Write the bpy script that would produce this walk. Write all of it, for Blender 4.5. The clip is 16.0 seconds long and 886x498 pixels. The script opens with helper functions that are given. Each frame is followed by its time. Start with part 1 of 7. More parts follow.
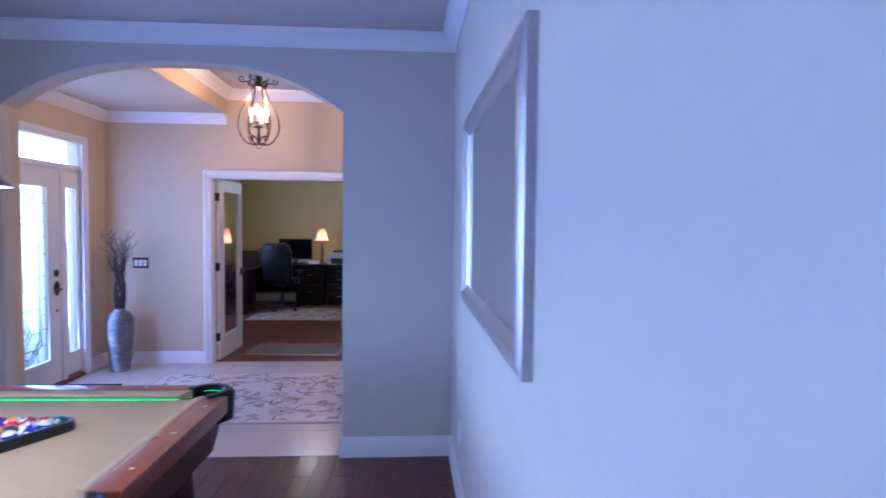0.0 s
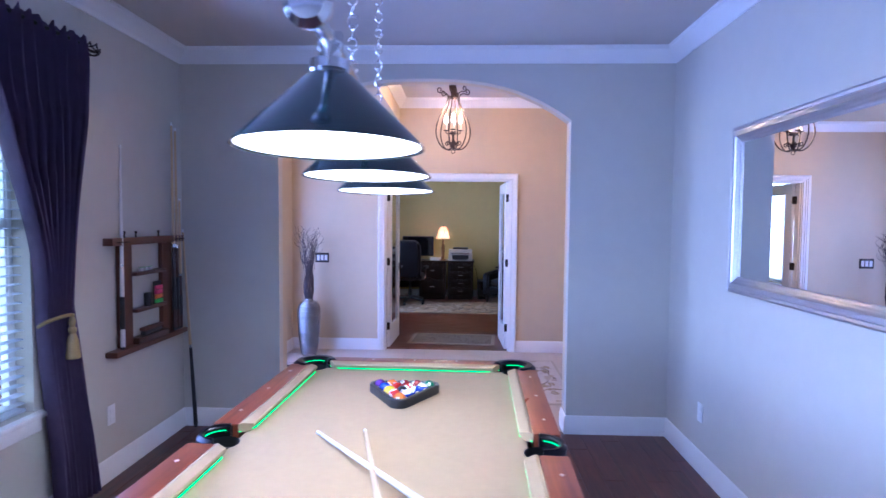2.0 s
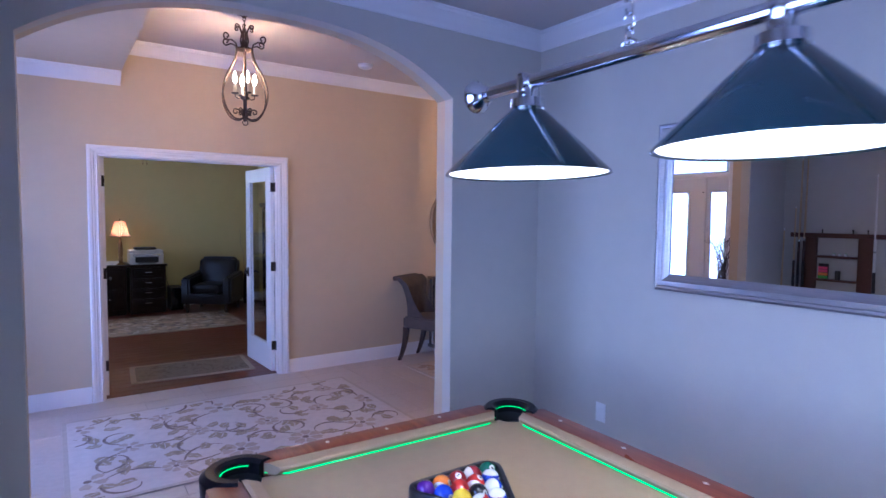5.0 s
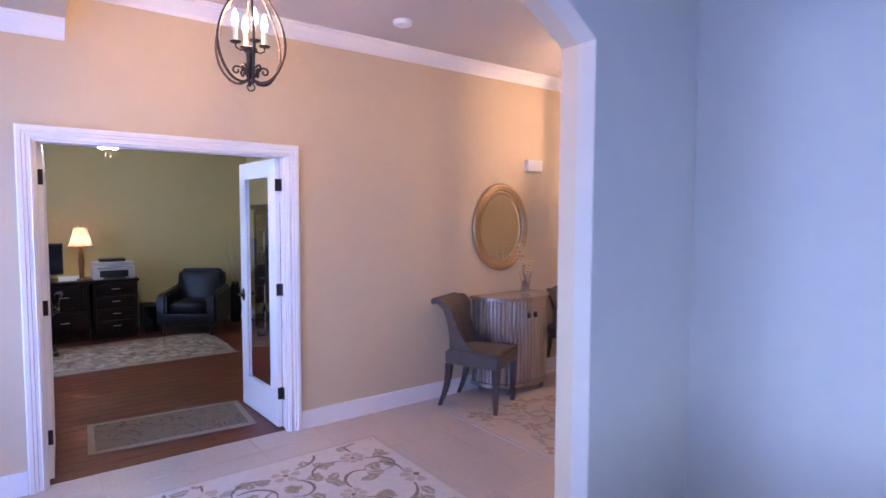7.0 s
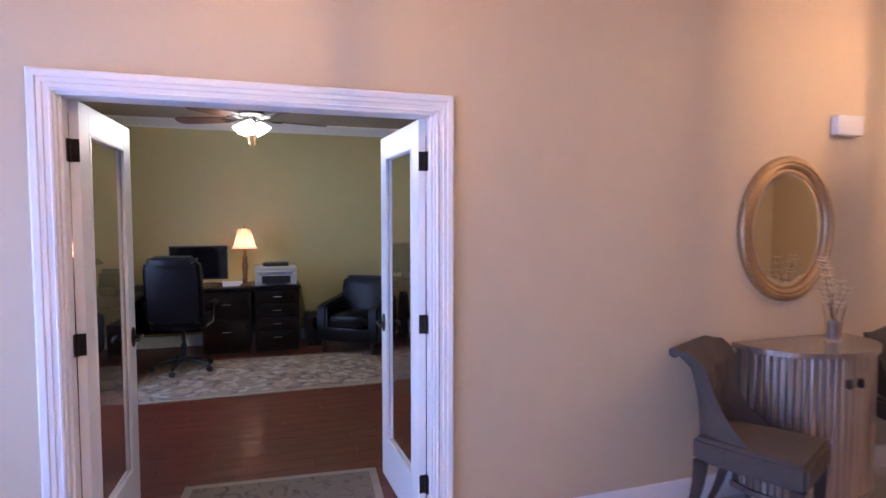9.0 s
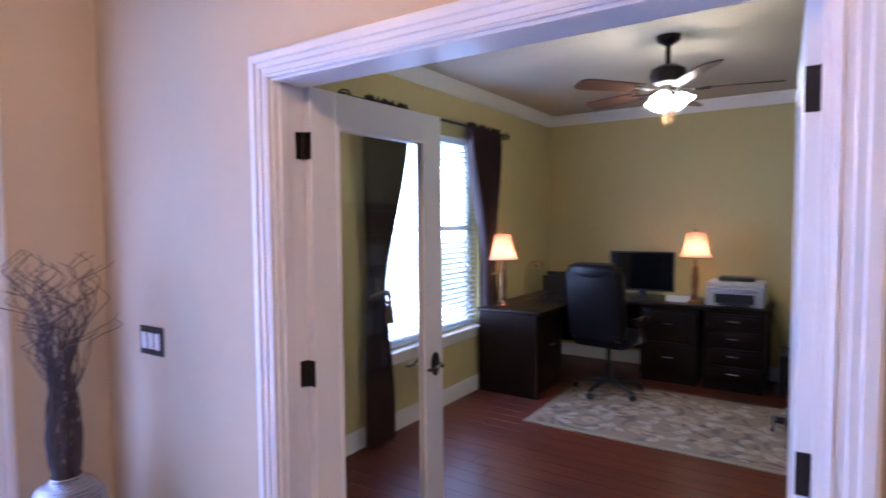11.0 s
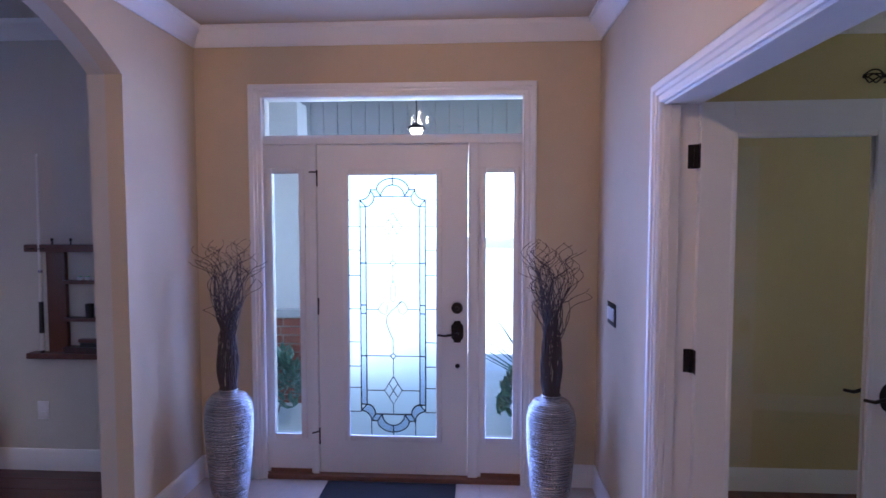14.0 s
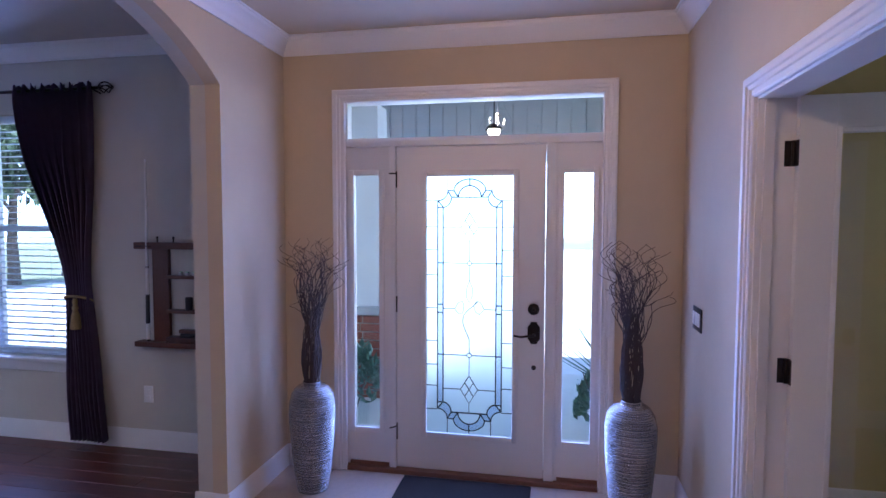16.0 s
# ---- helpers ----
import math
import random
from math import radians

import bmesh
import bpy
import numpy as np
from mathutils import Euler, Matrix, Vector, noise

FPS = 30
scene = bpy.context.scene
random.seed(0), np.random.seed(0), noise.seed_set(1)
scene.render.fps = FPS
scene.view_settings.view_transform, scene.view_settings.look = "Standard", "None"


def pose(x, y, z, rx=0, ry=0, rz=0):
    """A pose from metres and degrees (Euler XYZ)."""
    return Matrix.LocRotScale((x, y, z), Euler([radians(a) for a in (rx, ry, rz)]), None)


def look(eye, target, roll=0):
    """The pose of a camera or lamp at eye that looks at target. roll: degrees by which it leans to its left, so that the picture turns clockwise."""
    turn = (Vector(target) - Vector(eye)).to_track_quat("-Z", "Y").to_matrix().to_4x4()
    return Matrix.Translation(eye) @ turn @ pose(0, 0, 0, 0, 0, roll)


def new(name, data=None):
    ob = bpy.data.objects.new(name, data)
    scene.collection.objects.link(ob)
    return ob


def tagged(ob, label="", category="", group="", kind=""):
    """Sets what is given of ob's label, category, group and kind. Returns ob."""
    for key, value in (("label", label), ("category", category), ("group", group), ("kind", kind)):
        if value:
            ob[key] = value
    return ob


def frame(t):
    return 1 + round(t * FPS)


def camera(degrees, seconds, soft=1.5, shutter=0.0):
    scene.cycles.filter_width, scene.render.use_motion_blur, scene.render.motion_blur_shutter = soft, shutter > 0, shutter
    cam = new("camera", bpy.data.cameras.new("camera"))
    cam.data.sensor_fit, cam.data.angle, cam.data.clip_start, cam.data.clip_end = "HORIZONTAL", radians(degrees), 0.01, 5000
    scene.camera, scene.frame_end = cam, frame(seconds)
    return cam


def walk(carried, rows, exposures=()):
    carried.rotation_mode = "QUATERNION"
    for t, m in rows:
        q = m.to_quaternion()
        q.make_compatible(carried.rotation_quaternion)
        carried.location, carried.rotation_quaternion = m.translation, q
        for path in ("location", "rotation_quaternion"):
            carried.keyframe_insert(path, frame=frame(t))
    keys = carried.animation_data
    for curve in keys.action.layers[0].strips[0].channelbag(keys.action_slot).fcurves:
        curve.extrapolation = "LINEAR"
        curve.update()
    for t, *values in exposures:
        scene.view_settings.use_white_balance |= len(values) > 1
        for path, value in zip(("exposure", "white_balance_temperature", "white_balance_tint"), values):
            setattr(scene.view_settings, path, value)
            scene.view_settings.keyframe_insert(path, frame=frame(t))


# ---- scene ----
cam = camera(76.5, 16.0, 1.5, 0.35)
PATH = [
    (0, (0.511, -0.235, 1.56), (0.641, 1.759, 1.468), 0.6),
    (0.5, (0.213, -0.403, 1.553), (0.216, 1.595, 1.467), 0.7),
    (1, (-0.065, -0.485, 1.545), (-0.105, 1.512, 1.45), 0.8),
    (1.5, (-0.378, -0.552, 1.545), (-0.449, 1.445, 1.448), 0.6),
    (2, (-0.658, -0.608, 1.55), (-0.734, 1.388, 1.449), 0.5),
    (2.5, (-0.926, -0.618, 1.556), (-0.982, 1.379, 1.454), 0.4),
    (3, (-1.184, -0.46, 1.552), (-1.179, 1.537, 1.441), 0.5),
    (3.5, (-1.396, -0.221, 1.556), (-1.251, 1.771, 1.443), 0.4),
    (4, (-1.623, -0.008, 1.568), (-1.095, 1.918, 1.456), 0.6),
    (4.5, (-1.846, 0.285, 1.576), (-0.862, 2.022, 1.455), 0.7),
    (4.7, (-1.914, 0.445, 1.566), (-0.823, 2.117, 1.445), 0.7),
    (6.8, (-1.705, 1.896, 1.6), (-0.491, 3.48, 1.483), 0.4),
    (7, (-1.658, 2.083, 1.612), (-0.463, 3.682, 1.489), 0.2),
    (7.5, (-1.502, 2.493, 1.592), (-0.395, 4.154, 1.463), 0.2),
    (8, (-1.372, 2.902, 1.548), (-0.424, 4.659, 1.426), 0.0),
    (8.2, (-1.305, 3.033, 1.553), (-0.409, 4.817, 1.435), -0.0),
    (10.3, (-0.239, 4.458, 1.56), (-0.626, 6.417, 1.445), -0.0),
    (10.5, (-0.22, 4.58, 1.556), (-0.821, 6.484, 1.44), 0.0),
    (11, (-0.143, 4.806, 1.574), (-1.247, 6.47, 1.467), -0.5),
    (11.5, (0.021, 4.919, 1.579), (-1.575, 6.12, 1.467), 0.2),
    (12, (0.141, 4.924, 1.597), (-1.669, 5.769, 1.481), 0.1),
    (12.5, (0.314, 4.99, 1.621), (-1.611, 5.518, 1.495), -0.1),
    (13, (0.441, 5.122, 1.606), (-1.541, 5.361, 1.489), -0.2),
    (13.5, (0.524, 5.267, 1.593), (-1.472, 5.297, 1.48), -0.1),
    (14, (0.585, 5.316, 1.594), (-1.408, 5.198, 1.483), -0.0),
    (14.5, (0.612, 5.316, 1.599), (-1.372, 5.091, 1.485), 0.1),
    (15, (0.617, 5.31, 1.593), (-1.358, 5.011, 1.482), 0.1),
    (15.5, (0.608, 5.311, 1.591), (-1.357, 4.961, 1.481), 0.1),
    (16, (0.603, 5.309, 1.593), (-1.357, 4.926, 1.484), 0.1),
]
walk(cam, [(t, look(eye, target, roll)) for t, eye, target, roll in PATH],
     [(0, 1.98, 4930, 13), (0.5, 2.05, 4930, 13), (1.0, 2.2, 4950, 13), (2.0, 2.35, 4950, 13), (2.7, 2.17, 4950, 13), (3.4, 1.85, 4920, 13), (4.0, 1.7, 4960, 14), (4.7, 1.63, 5050, 14), (6.8, 2.38, 5250, 14), (8.2, 2.3, 5280, 14), (10.3, 2.22, 5600, 14), (11.5, 2.22, 5200, 14), (12.0, 2.0, 5050, 14), (13, 1.6, 5000, 14), (13.6, 1.38, 4980, 14), (14.5, 1.42, 5050, 14), (16, 1.38, 5060, 14)])

# ---- world, sun and lamps ----
world = bpy.data.worlds.new("sky")
scene.world = world
world.use_nodes = True
wn = world.node_tree.nodes
sky = wn.new("ShaderNodeTexSky")
sky.sky_type = "NISHITA"
sky.sun_disc = False
sky.sun_elevation = radians(48)
sky.sun_rotation = radians(130)
world.node_tree.links.new(sky.outputs[0], wn["Background"].inputs[0])
wn["Background"].inputs[1].default_value = 0.15

sun_data = bpy.data.lights.new("sun", "SUN")
sun_data.energy, sun_data.angle, sun_data.color = 5.0, radians(0.5), (1.0, 0.95, 0.88)
sun = new("sun", sun_data)
sun.matrix_world = look((16, -8, 30), (0, 5, 0))


def area_lamp(name, eye, target, sx, sy, watts, color):
    d = bpy.data.lights.new(name, "AREA")
    d.shape, d.size, d.size_y, d.energy, d.color = "RECTANGLE", sx, sy, watts, color
    ob = new(name, d)
    ob.matrix_world = look(eye, target)
    return ob


def point_lamp(name, at, watts, color, radius=0.04):
    d = bpy.data.lights.new(name, "POINT")
    d.energy, d.color, d.shadow_soft_size = watts, color, radius
    ob = new(name, d)
    ob.location = at
    return ob


DAY = (0.36, 0.46, 1.0)
WARM = (1.0, 0.53, 0.25)
area_lamp("window_light_billiards", (-2.746, 1.28, 1.46), (0, 0.35, 1.28), 1.42, 1.6, 19.5, DAY)
# Added fill lamp behind the camera, set in an unseen, made-up window.
area_lamp("added_light_back", (-2.746, -1.15, 1.46), (0, -1.15, 1.3), 1.2, 1.6, 8.8, DAY)
area_lamp("door_glass_light", (-2.728, 4.817, 1.06), (0, 4.817, 1.0), 0.52, 1.6, 6.2, DAY)
area_lamp("sidelight_light_south", (-2.728, 4.171, 1.06), (0, 4.171, 1.0), 0.15, 1.6, 1.6, DAY)
area_lamp("sidelight_light_north", (-2.728, 5.453, 1.06), (0, 5.453, 1.0), 0.16, 1.6, 2.2, DAY)
area_lamp("transom_light", (-2.728, 4.82, 2.19), (0, 4.82, 2.0), 1.45, 0.18, 1.4, DAY)
area_lamp("window_light_office", (-2.738, 8.56, 1.46), (0, 8.56, 1.35), 1.4, 1.56, 6.8, (0.5, 0.6, 1.0))

# ---- materials ----


def mat(name):
    m = bpy.data.materials.new(name)
    m.use_nodes = True
    nt = m.node_tree
    return m, nt, nt.nodes["Principled BSDF"]


def plain(name, color, rough=0.5, metal=0.0, bump=0.0, scale=60.0, vary=0.08, coat=0.0, stretch=(1, 1, 1), spec=0.5):
    """Colour with variation at two scales and a fine relief."""
    m, nt, b = mat(name)
    N, L = nt.nodes, nt.links
    tc = N.new("ShaderNodeTexCoord")
    mp = N.new("ShaderNodeMapping")
    mp.inputs["Scale"].default_value = stretch
    L.new(tc.outputs["Object"], mp.inputs[0])
    n1 = N.new("ShaderNodeTexNoise")
    n1.inputs["Scale"].default_value, n1.inputs["Detail"].default_value = scale, 4
    n2 = N.new("ShaderNodeTexNoise")
    n2.inputs["Scale"].default_value, n2.inputs["Detail"].default_value = scale * 0.045, 3
    L.new(mp.outputs[0], n1.inputs[0]), L.new(mp.outputs[0], n2.inputs[0])
    add = N.new("ShaderNodeMath")
    add.operation = "ADD"
    L.new(n1.outputs[0], add.inputs[0]), L.new(n2.outputs[0], add.inputs[1])
    rg = N.new("ShaderNodeMapRange")
    rg.inputs[1].default_value, rg.inputs[2].default_value = 0.6, 1.4
    rg.inputs[3].default_value, rg.inputs[4].default_value = 1 - vary, 1 + vary
    L.new(add.outputs[0], rg.inputs[0])
    mx = N.new("ShaderNodeVectorMath")
    mx.operation = "SCALE"
    mx.inputs[0].default_value = color[:3]
    L.new(rg.outputs[0], mx.inputs["Scale"])
    L.new(mx.outputs[0], b.inputs["Base Color"])
    b.inputs["Roughness"].default_value, b.inputs["Metallic"].default_value = rough, metal
    b.inputs["Specular IOR Level"].default_value = spec
    b.inputs["Coat Weight"].default_value = coat
    if bump:
        bp = N.new("ShaderNodeBump")
        bp.inputs["Strength"].default_value, bp.inputs["Distance"].default_value = bump, 0.004
        L.new(n1.outputs[0], bp.inputs["Height"])
        L.new(bp.outputs[0], b.inputs["Normal"])
    return m


def see_through(m, color, share):
    """Lets light through a thin sheet, scattered."""
    N, L = m.node_tree.nodes, m.node_tree.links
    tr, mx = N.new("ShaderNodeBsdfTranslucent"), N.new("ShaderNodeMixShader")
    tr.inputs["Color"].default_value = (*color, 1)
    mx.inputs[0].default_value = share
    L.new(N["Principled BSDF"].outputs[0], mx.inputs[1]), L.new(tr.outputs[0], mx.inputs[2])
    L.new(mx.outputs[0], N["Material Output"].inputs[0])


def wood(name, dark, light, rough=0.35, grain=14.0, along="y", coat=0.15, per_piece=0.0):
    """Streaky grain along one axis; per_piece shifts brightness from piece to piece."""
    m, nt, b = mat(name)
    N, L = nt.nodes, nt.links
    tc = N.new("ShaderNodeTexCoord")
    mp = N.new("ShaderNodeMapping")
    mp.inputs["Scale"].default_value = {"x": (0.07, 1, 1), "y": (1, 0.07, 1), "z": (1, 1, 0.07)}[along]
    info = N.new("ShaderNodeObjectInfo")
    off = N.new("ShaderNodeVectorMath")
    off.operation = "MULTIPLY_ADD"
    off.inputs[1].default_value = (1, 1, 1)
    sc = N.new("ShaderNodeVectorMath")
    sc.operation = "SCALE"
    sc.inputs[0].default_value = (7, 11, 5)
    L.new(info.outputs["Random"], sc.inputs["Scale"])
    L.new(tc.outputs["Object"], off.inputs[0]), L.new(sc.outputs[0], off.inputs[2])
    L.new(off.outputs[0], mp.inputs[0])
    n1 = N.new("ShaderNodeTexNoise")
    n1.inputs["Scale"].default_value, n1.inputs["Detail"].default_value = grain * 4, 6
    n1.inputs["Distortion"].default_value = 0.6
    L.new(mp.outputs[0], n1.inputs[0])
    n2 = N.new("ShaderNodeTexNoise")
    n2.inputs["Scale"].default_value = 3
    L.new(tc.outputs["Object"], n2.inputs[0])
    rmp = N.new("ShaderNodeValToRGB")
    rmp.color_ramp.elements[0].position, rmp.color_ramp.elements[1].position = 0.3, 0.72
    rmp.color_ramp.elements[0].color, rmp.color_ramp.elements[1].color = (*dark, 1), (*light, 1)
    L.new(n1.outputs[0], rmp.inputs[0])
    k = N.new("ShaderNodeMath")
    k.operation = "MULTIPLY_ADD"
    k.inputs[1].default_value, k.inputs[2].default_value = per_piece, 1 - per_piece / 2
    L.new(info.outputs["Random"], k.inputs[0])
    vm = N.new("ShaderNodeVectorMath")
    vm.operation = "SCALE"
    L.new(rmp.outputs[0], vm.inputs[0]), L.new(k.outputs[0], vm.inputs["Scale"])
    L.new(vm.outputs[0], b.inputs["Base Color"])
    rr = N.new("ShaderNodeMapRange")
    rr.inputs[3].default_value, rr.inputs[4].default_value = rough - 0.08, rough + 0.1
    L.new(n2.outputs[0], rr.inputs[0])
    L.new(rr.outputs[0], b.inputs["Roughness"])
    b.inputs["Coat Weight"].default_value, b.inputs["Coat Roughness"].default_value = coat, 0.15
    bp = N.new("ShaderNodeBump")
    bp.inputs["Strength"].default_value, bp.inputs["Distance"].default_value = 0.15, 0.002
    L.new(n1.outputs[0], bp.inputs["Height"])
    L.new(bp.outputs[0], b.inputs["Normal"])
    return m


def glow(name, color, strength):
    m, nt, b = mat(name)
    b.inputs["Base Color"].default_value = (*color, 1)
    b.inputs["Emission Color"].default_value = (*color, 1)
    b.inputs["Emission Strength"].default_value = strength
    b.inputs["Roughness"].default_value = 0.5
    return m


def glass(name, color=(1, 1, 1), rough=0.0):
    m, nt, b = mat(name)
    b.inputs["Base Color"].default_value = (*color, 1)
    b.inputs["Roughness"].default_value = rough
    b.inputs["Transmission Weight"].default_value = 1.0
    b.inputs["IOR"].default_value = 1.45
    return m


M_WALL = plain("billiards wall paint", (0.56, 0.53, 0.46), 0.75, bump=0.12, scale=220, vary=0.03)
M_FOYER = plain("foyer wall paint", (0.58, 0.475, 0.325), 0.7, bump=0.12, scale=220, vary=0.03)
M_OFFICE = plain("office wall paint", (0.55, 0.47, 0.225), 0.75, bump=0.12, scale=220, vary=0.03)
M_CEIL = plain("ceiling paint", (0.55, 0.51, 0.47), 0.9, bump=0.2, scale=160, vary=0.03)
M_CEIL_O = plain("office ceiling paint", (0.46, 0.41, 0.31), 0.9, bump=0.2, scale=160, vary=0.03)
M_TRIM = plain("white trim enamel", (0.80, 0.79, 0.78), 0.35, bump=0.03, scale=90, vary=0.02)
M_DOOR = plain("white door enamel", (0.80, 0.79, 0.78), 0.38, bump=0.04, scale=110, vary=0.02)
M_BRONZE = plain("oil rubbed bronze", (0.035, 0.028, 0.025), 0.4, 0.8, 0.1, 80, 0.2)
M_IRON = plain("dark bronze iron", (0.07, 0.05, 0.04), 0.5, 0.7, 0.25, 60, 0.3)
M_CHROME = plain("polished chrome", (0.75, 0.76, 0.8), 0.12, 1.0, 0.0, 40, 0.04)
M_GLASS = glass("clear window glass")
M_MIRROR = plain("mirror silver", (0.86, 0.87, 0.88), 0.01, 1.0, 0.0, 2, 0.0)
M_TILE = plain("cream floor tile", (0.50, 0.43, 0.37), 0.3, bump=0.05, scale=30, vary=0.1)
M_GROUT = plain("tile grout", (0.46, 0.395, 0.34), 0.85, bump=0.3, scale=200, vary=0.1)
M_FLOOR_B = wood("dark cherry floor plank", (0.05, 0.013, 0.009), (0.12, 0.032, 0.02), 0.38, 10, "y", 0.12, 0.25)
M_FLOOR_O = wood("red brown floor plank", (0.085, 0.019, 0.010), (0.15, 0.036, 0.018), 0.36, 10, "x", 0.08, 0.18)
M_FLOOR_O.node_tree.nodes["Principled BSDF"].inputs["Specular IOR Level"].default_value = 0.35
M_SUBFLOOR = plain("dark plank gap", (0.02, 0.01, 0.008), 0.8, vary=0.1)

# ---- mesh helpers ----


def box(bm, x0, x1, y0, y1, z0, z1, bevel=0.0):
    if bevel:
        tmp = bmesh.new()
        box(tmp, x0, x1, y0, y1, z0, z1)
        bmesh.ops.bevel(tmp, geom=tmp.edges[:], offset=bevel, segments=2, affect="EDGES", profile=0.6)
        merge(bm, tmp)
        return
    v = [bm.verts.new((x, y, z)) for z in (z0, z1) for y in (y0, y1) for x in (x0, x1)]
    for a in ((0, 2, 3, 1), (4, 5, 7, 6), (0, 1, 5, 4), (2, 6, 7, 3), (0, 4, 6, 2), (1, 3, 7, 5)):
        bm.faces.new([v[i] for i in a])


def merge(bm, tmp, m=None):
    if m is not None:
        bmesh.ops.transform(tmp, matrix=m, verts=tmp.verts[:])
    me = bpy.data.meshes.new("tmp")
    tmp.to_mesh(me)
    bm.from_mesh(me)
    bpy.data.meshes.remove(me)
    tmp.free()


def lathe(bm, profile, segs=24, m=None, closed=False):
    """Turn (radius, z) pairs round the z axis."""
    rings = []
    for r, z in profile:
        if r < 1e-6:
            rings.append([bm.verts.new((0, 0, z))])
        else:
            rings.append([bm.verts.new((r * math.cos(2 * math.pi * i / segs), r * math.sin(2 * math.pi * i / segs), z)) for i in range(segs)])
    for a, b in zip(rings, rings[1:]):
        for i in range(segs):
            j = (i + 1) % segs
            if len(a) == 1 and len(b) == 1:
                continue
            if len(a) == 1:
                bm.faces.new((a[0], b[i], b[j]))
            elif len(b) == 1:
                bm.faces.new((a[i], b[0], a[j]))
            else:
                bm.faces.new((a[i], b[i], b[j], a[j]))
    if m is not None:
        bmesh.ops.transform(bm, matrix=m, verts=[v for r in rings for v in r])


def tube(bm, pts, r, segs=8, r_end=None):
    """A round bar along points, tapering to r_end, with caps."""
    pts = [Vector(p) for p in pts]
    n = len(pts)
    rings = []
    side = None
    for i, p in enumerate(pts):
        d = (pts[min(i + 1, n - 1)] - pts[max(i - 1, 0)]).normalized()
        if side is None:
            side = d.orthogonal().normalized()
        side = (side - d * side.dot(d)).normalized()
        up = d.cross(side)
        rr = r if r_end is None else r + (r_end - r) * i / (n - 1)
        rings.append([bm.verts.new(p + rr * (math.cos(2 * math.pi * k / segs) * side + math.sin(2 * math.pi * k / segs) * up)) for k in range(segs)])
    for a, b in zip(rings, rings[1:]):
        for k in range(segs):
            bm.faces.new((a[k], a[(k + 1) % segs], b[(k + 1) % segs], b[k]))
    bm.faces.new(rings[0][::-1])
    bm.faces.new(rings[-1])


def prism(bm, outline, y0, y1, m=None):
    """Extrude an (x, z) outline from y0 to y1."""
    a = [bm.verts.new((x, y0, z)) for x, z in outline]
    b = [bm.verts.new((x, y1, z)) for x, z in outline]
    n = len(outline)
    bm.faces.new(a)
    bm.faces.new(b[::-1])
    for i in range(n):
        bm.faces.new((a[i], b[i], b[(i + 1) % n], a[(i + 1) % n]))
    if m is not None:
        bmesh.ops.transform(bm, matrix=m, verts=a + b)


def finish(name, bm, material, smooth=False, angle=35):
    me = bpy.data.meshes.new(name)
    bmesh.ops.recalc_face_normals(bm, faces=bm.faces[:])
    bm.to_mesh(me)
    bm.free()
    me.materials.append(material)
    if smooth:
        me.polygons.foreach_set("use_smooth", [True] * len(me.polygons))
        me.set_sharp_from_angle(angle=radians(angle))
    return me


def part(name, bm, material, parent, label="", smooth=False, at=None):
    ob = new(name, finish(name, bm, material, smooth))
    ob.parent = parent
    if at is not None:
        ob.matrix_local = at
    return tagged(ob, label) if label else ob


def thing(name, label, category, at=None, group="", kind=""):
    """An Empty at a thing's base."""
    ob = new(name)
    ob.empty_display_size = 0.05
    if at is not None:
        ob.matrix_world = at
    return tagged(ob, label, category, group, kind)


def structure(name, bm, material, label, category, smooth=False):
    return tagged(new(name, finish(name, bm, material, smooth)), label, category, kind="structure")


# ---- plan ----
BX0, BX1, BY0 = -2.745, 0.82, -2.0        # billiards room
AY0, AY1 = 3.47, 3.64                    # arch wall
AX0, AX1, ASPRING, ATOP = -2.02, 0.095, 2.272, 2.565
FX0, FY1 = -2.71, 6.02                   # foyer: front wall, office wall
OY0, OX0, OX1, OY1 = 6.15, -2.73, 1.15, 10.95  # office
HX1, HY0 = 3.76, 2.0                      # hall
CB, CE, CH, CO = 2.775, 2.702, 2.965, 2.72  # ceilings: billiards, entry, hall, office
DX0, DX1, DTOP = -1.612, -0.110, 2.035   # office doorway
EX = -1.43                               # edge of the low entry ceiling


def wall_x(bm, x0, x1, y0, y1, z0, z1, holes):
    """A wall in the yz plane with rectangular holes (ya, yb, za, zb)."""
    ys = sorted({y0, y1, *[h[0] for h in holes], *[h[1] for h in holes]})
    for a, b in zip(ys, ys[1:]):
        c = (a + b) / 2
        cuts = sorted((h[2], h[3]) for h in holes if h[0] < c < h[1])
        z = z0
        for ca, cb in cuts:
            if ca > z + 1e-4:
                box(bm, x0, x1, a, b, z, ca)
            z = cb
        if z < z1 - 1e-4:
            box(bm, x0, x1, a, b, z, z1)


def wall_y(bm, x0, x1, y0, y1, z0, z1, holes):
    xs = sorted({x0, x1, *[h[0] for h in holes], *[h[1] for h in holes]})
    for a, b in zip(xs, xs[1:]):
        c = (a + b) / 2
        cuts = sorted((h[2], h[3]) for h in holes if h[0] < c < h[1])
        z = z0
        for ca, cb in cuts:
            if ca > z + 1e-4:
                box(bm, a, b, y0, y1, z, ca)
            z = cb
        if z < z1 - 1e-4:
            box(bm, a, b, y0, y1, z, z1)


def arch_curve(x0, x1, zs, zt, n=28):
    """Points of a flat three-centred arch from x0 to x1."""
    c, h = (x0 + x1) / 2, (x1 - x0) / 2
    us = [-math.cos(math.pi * i / n) for i in range(n + 1)]
    return [(c + h * u, zs + (zt - zs) * (1 - abs(u) ** 2.7)) for u in us]


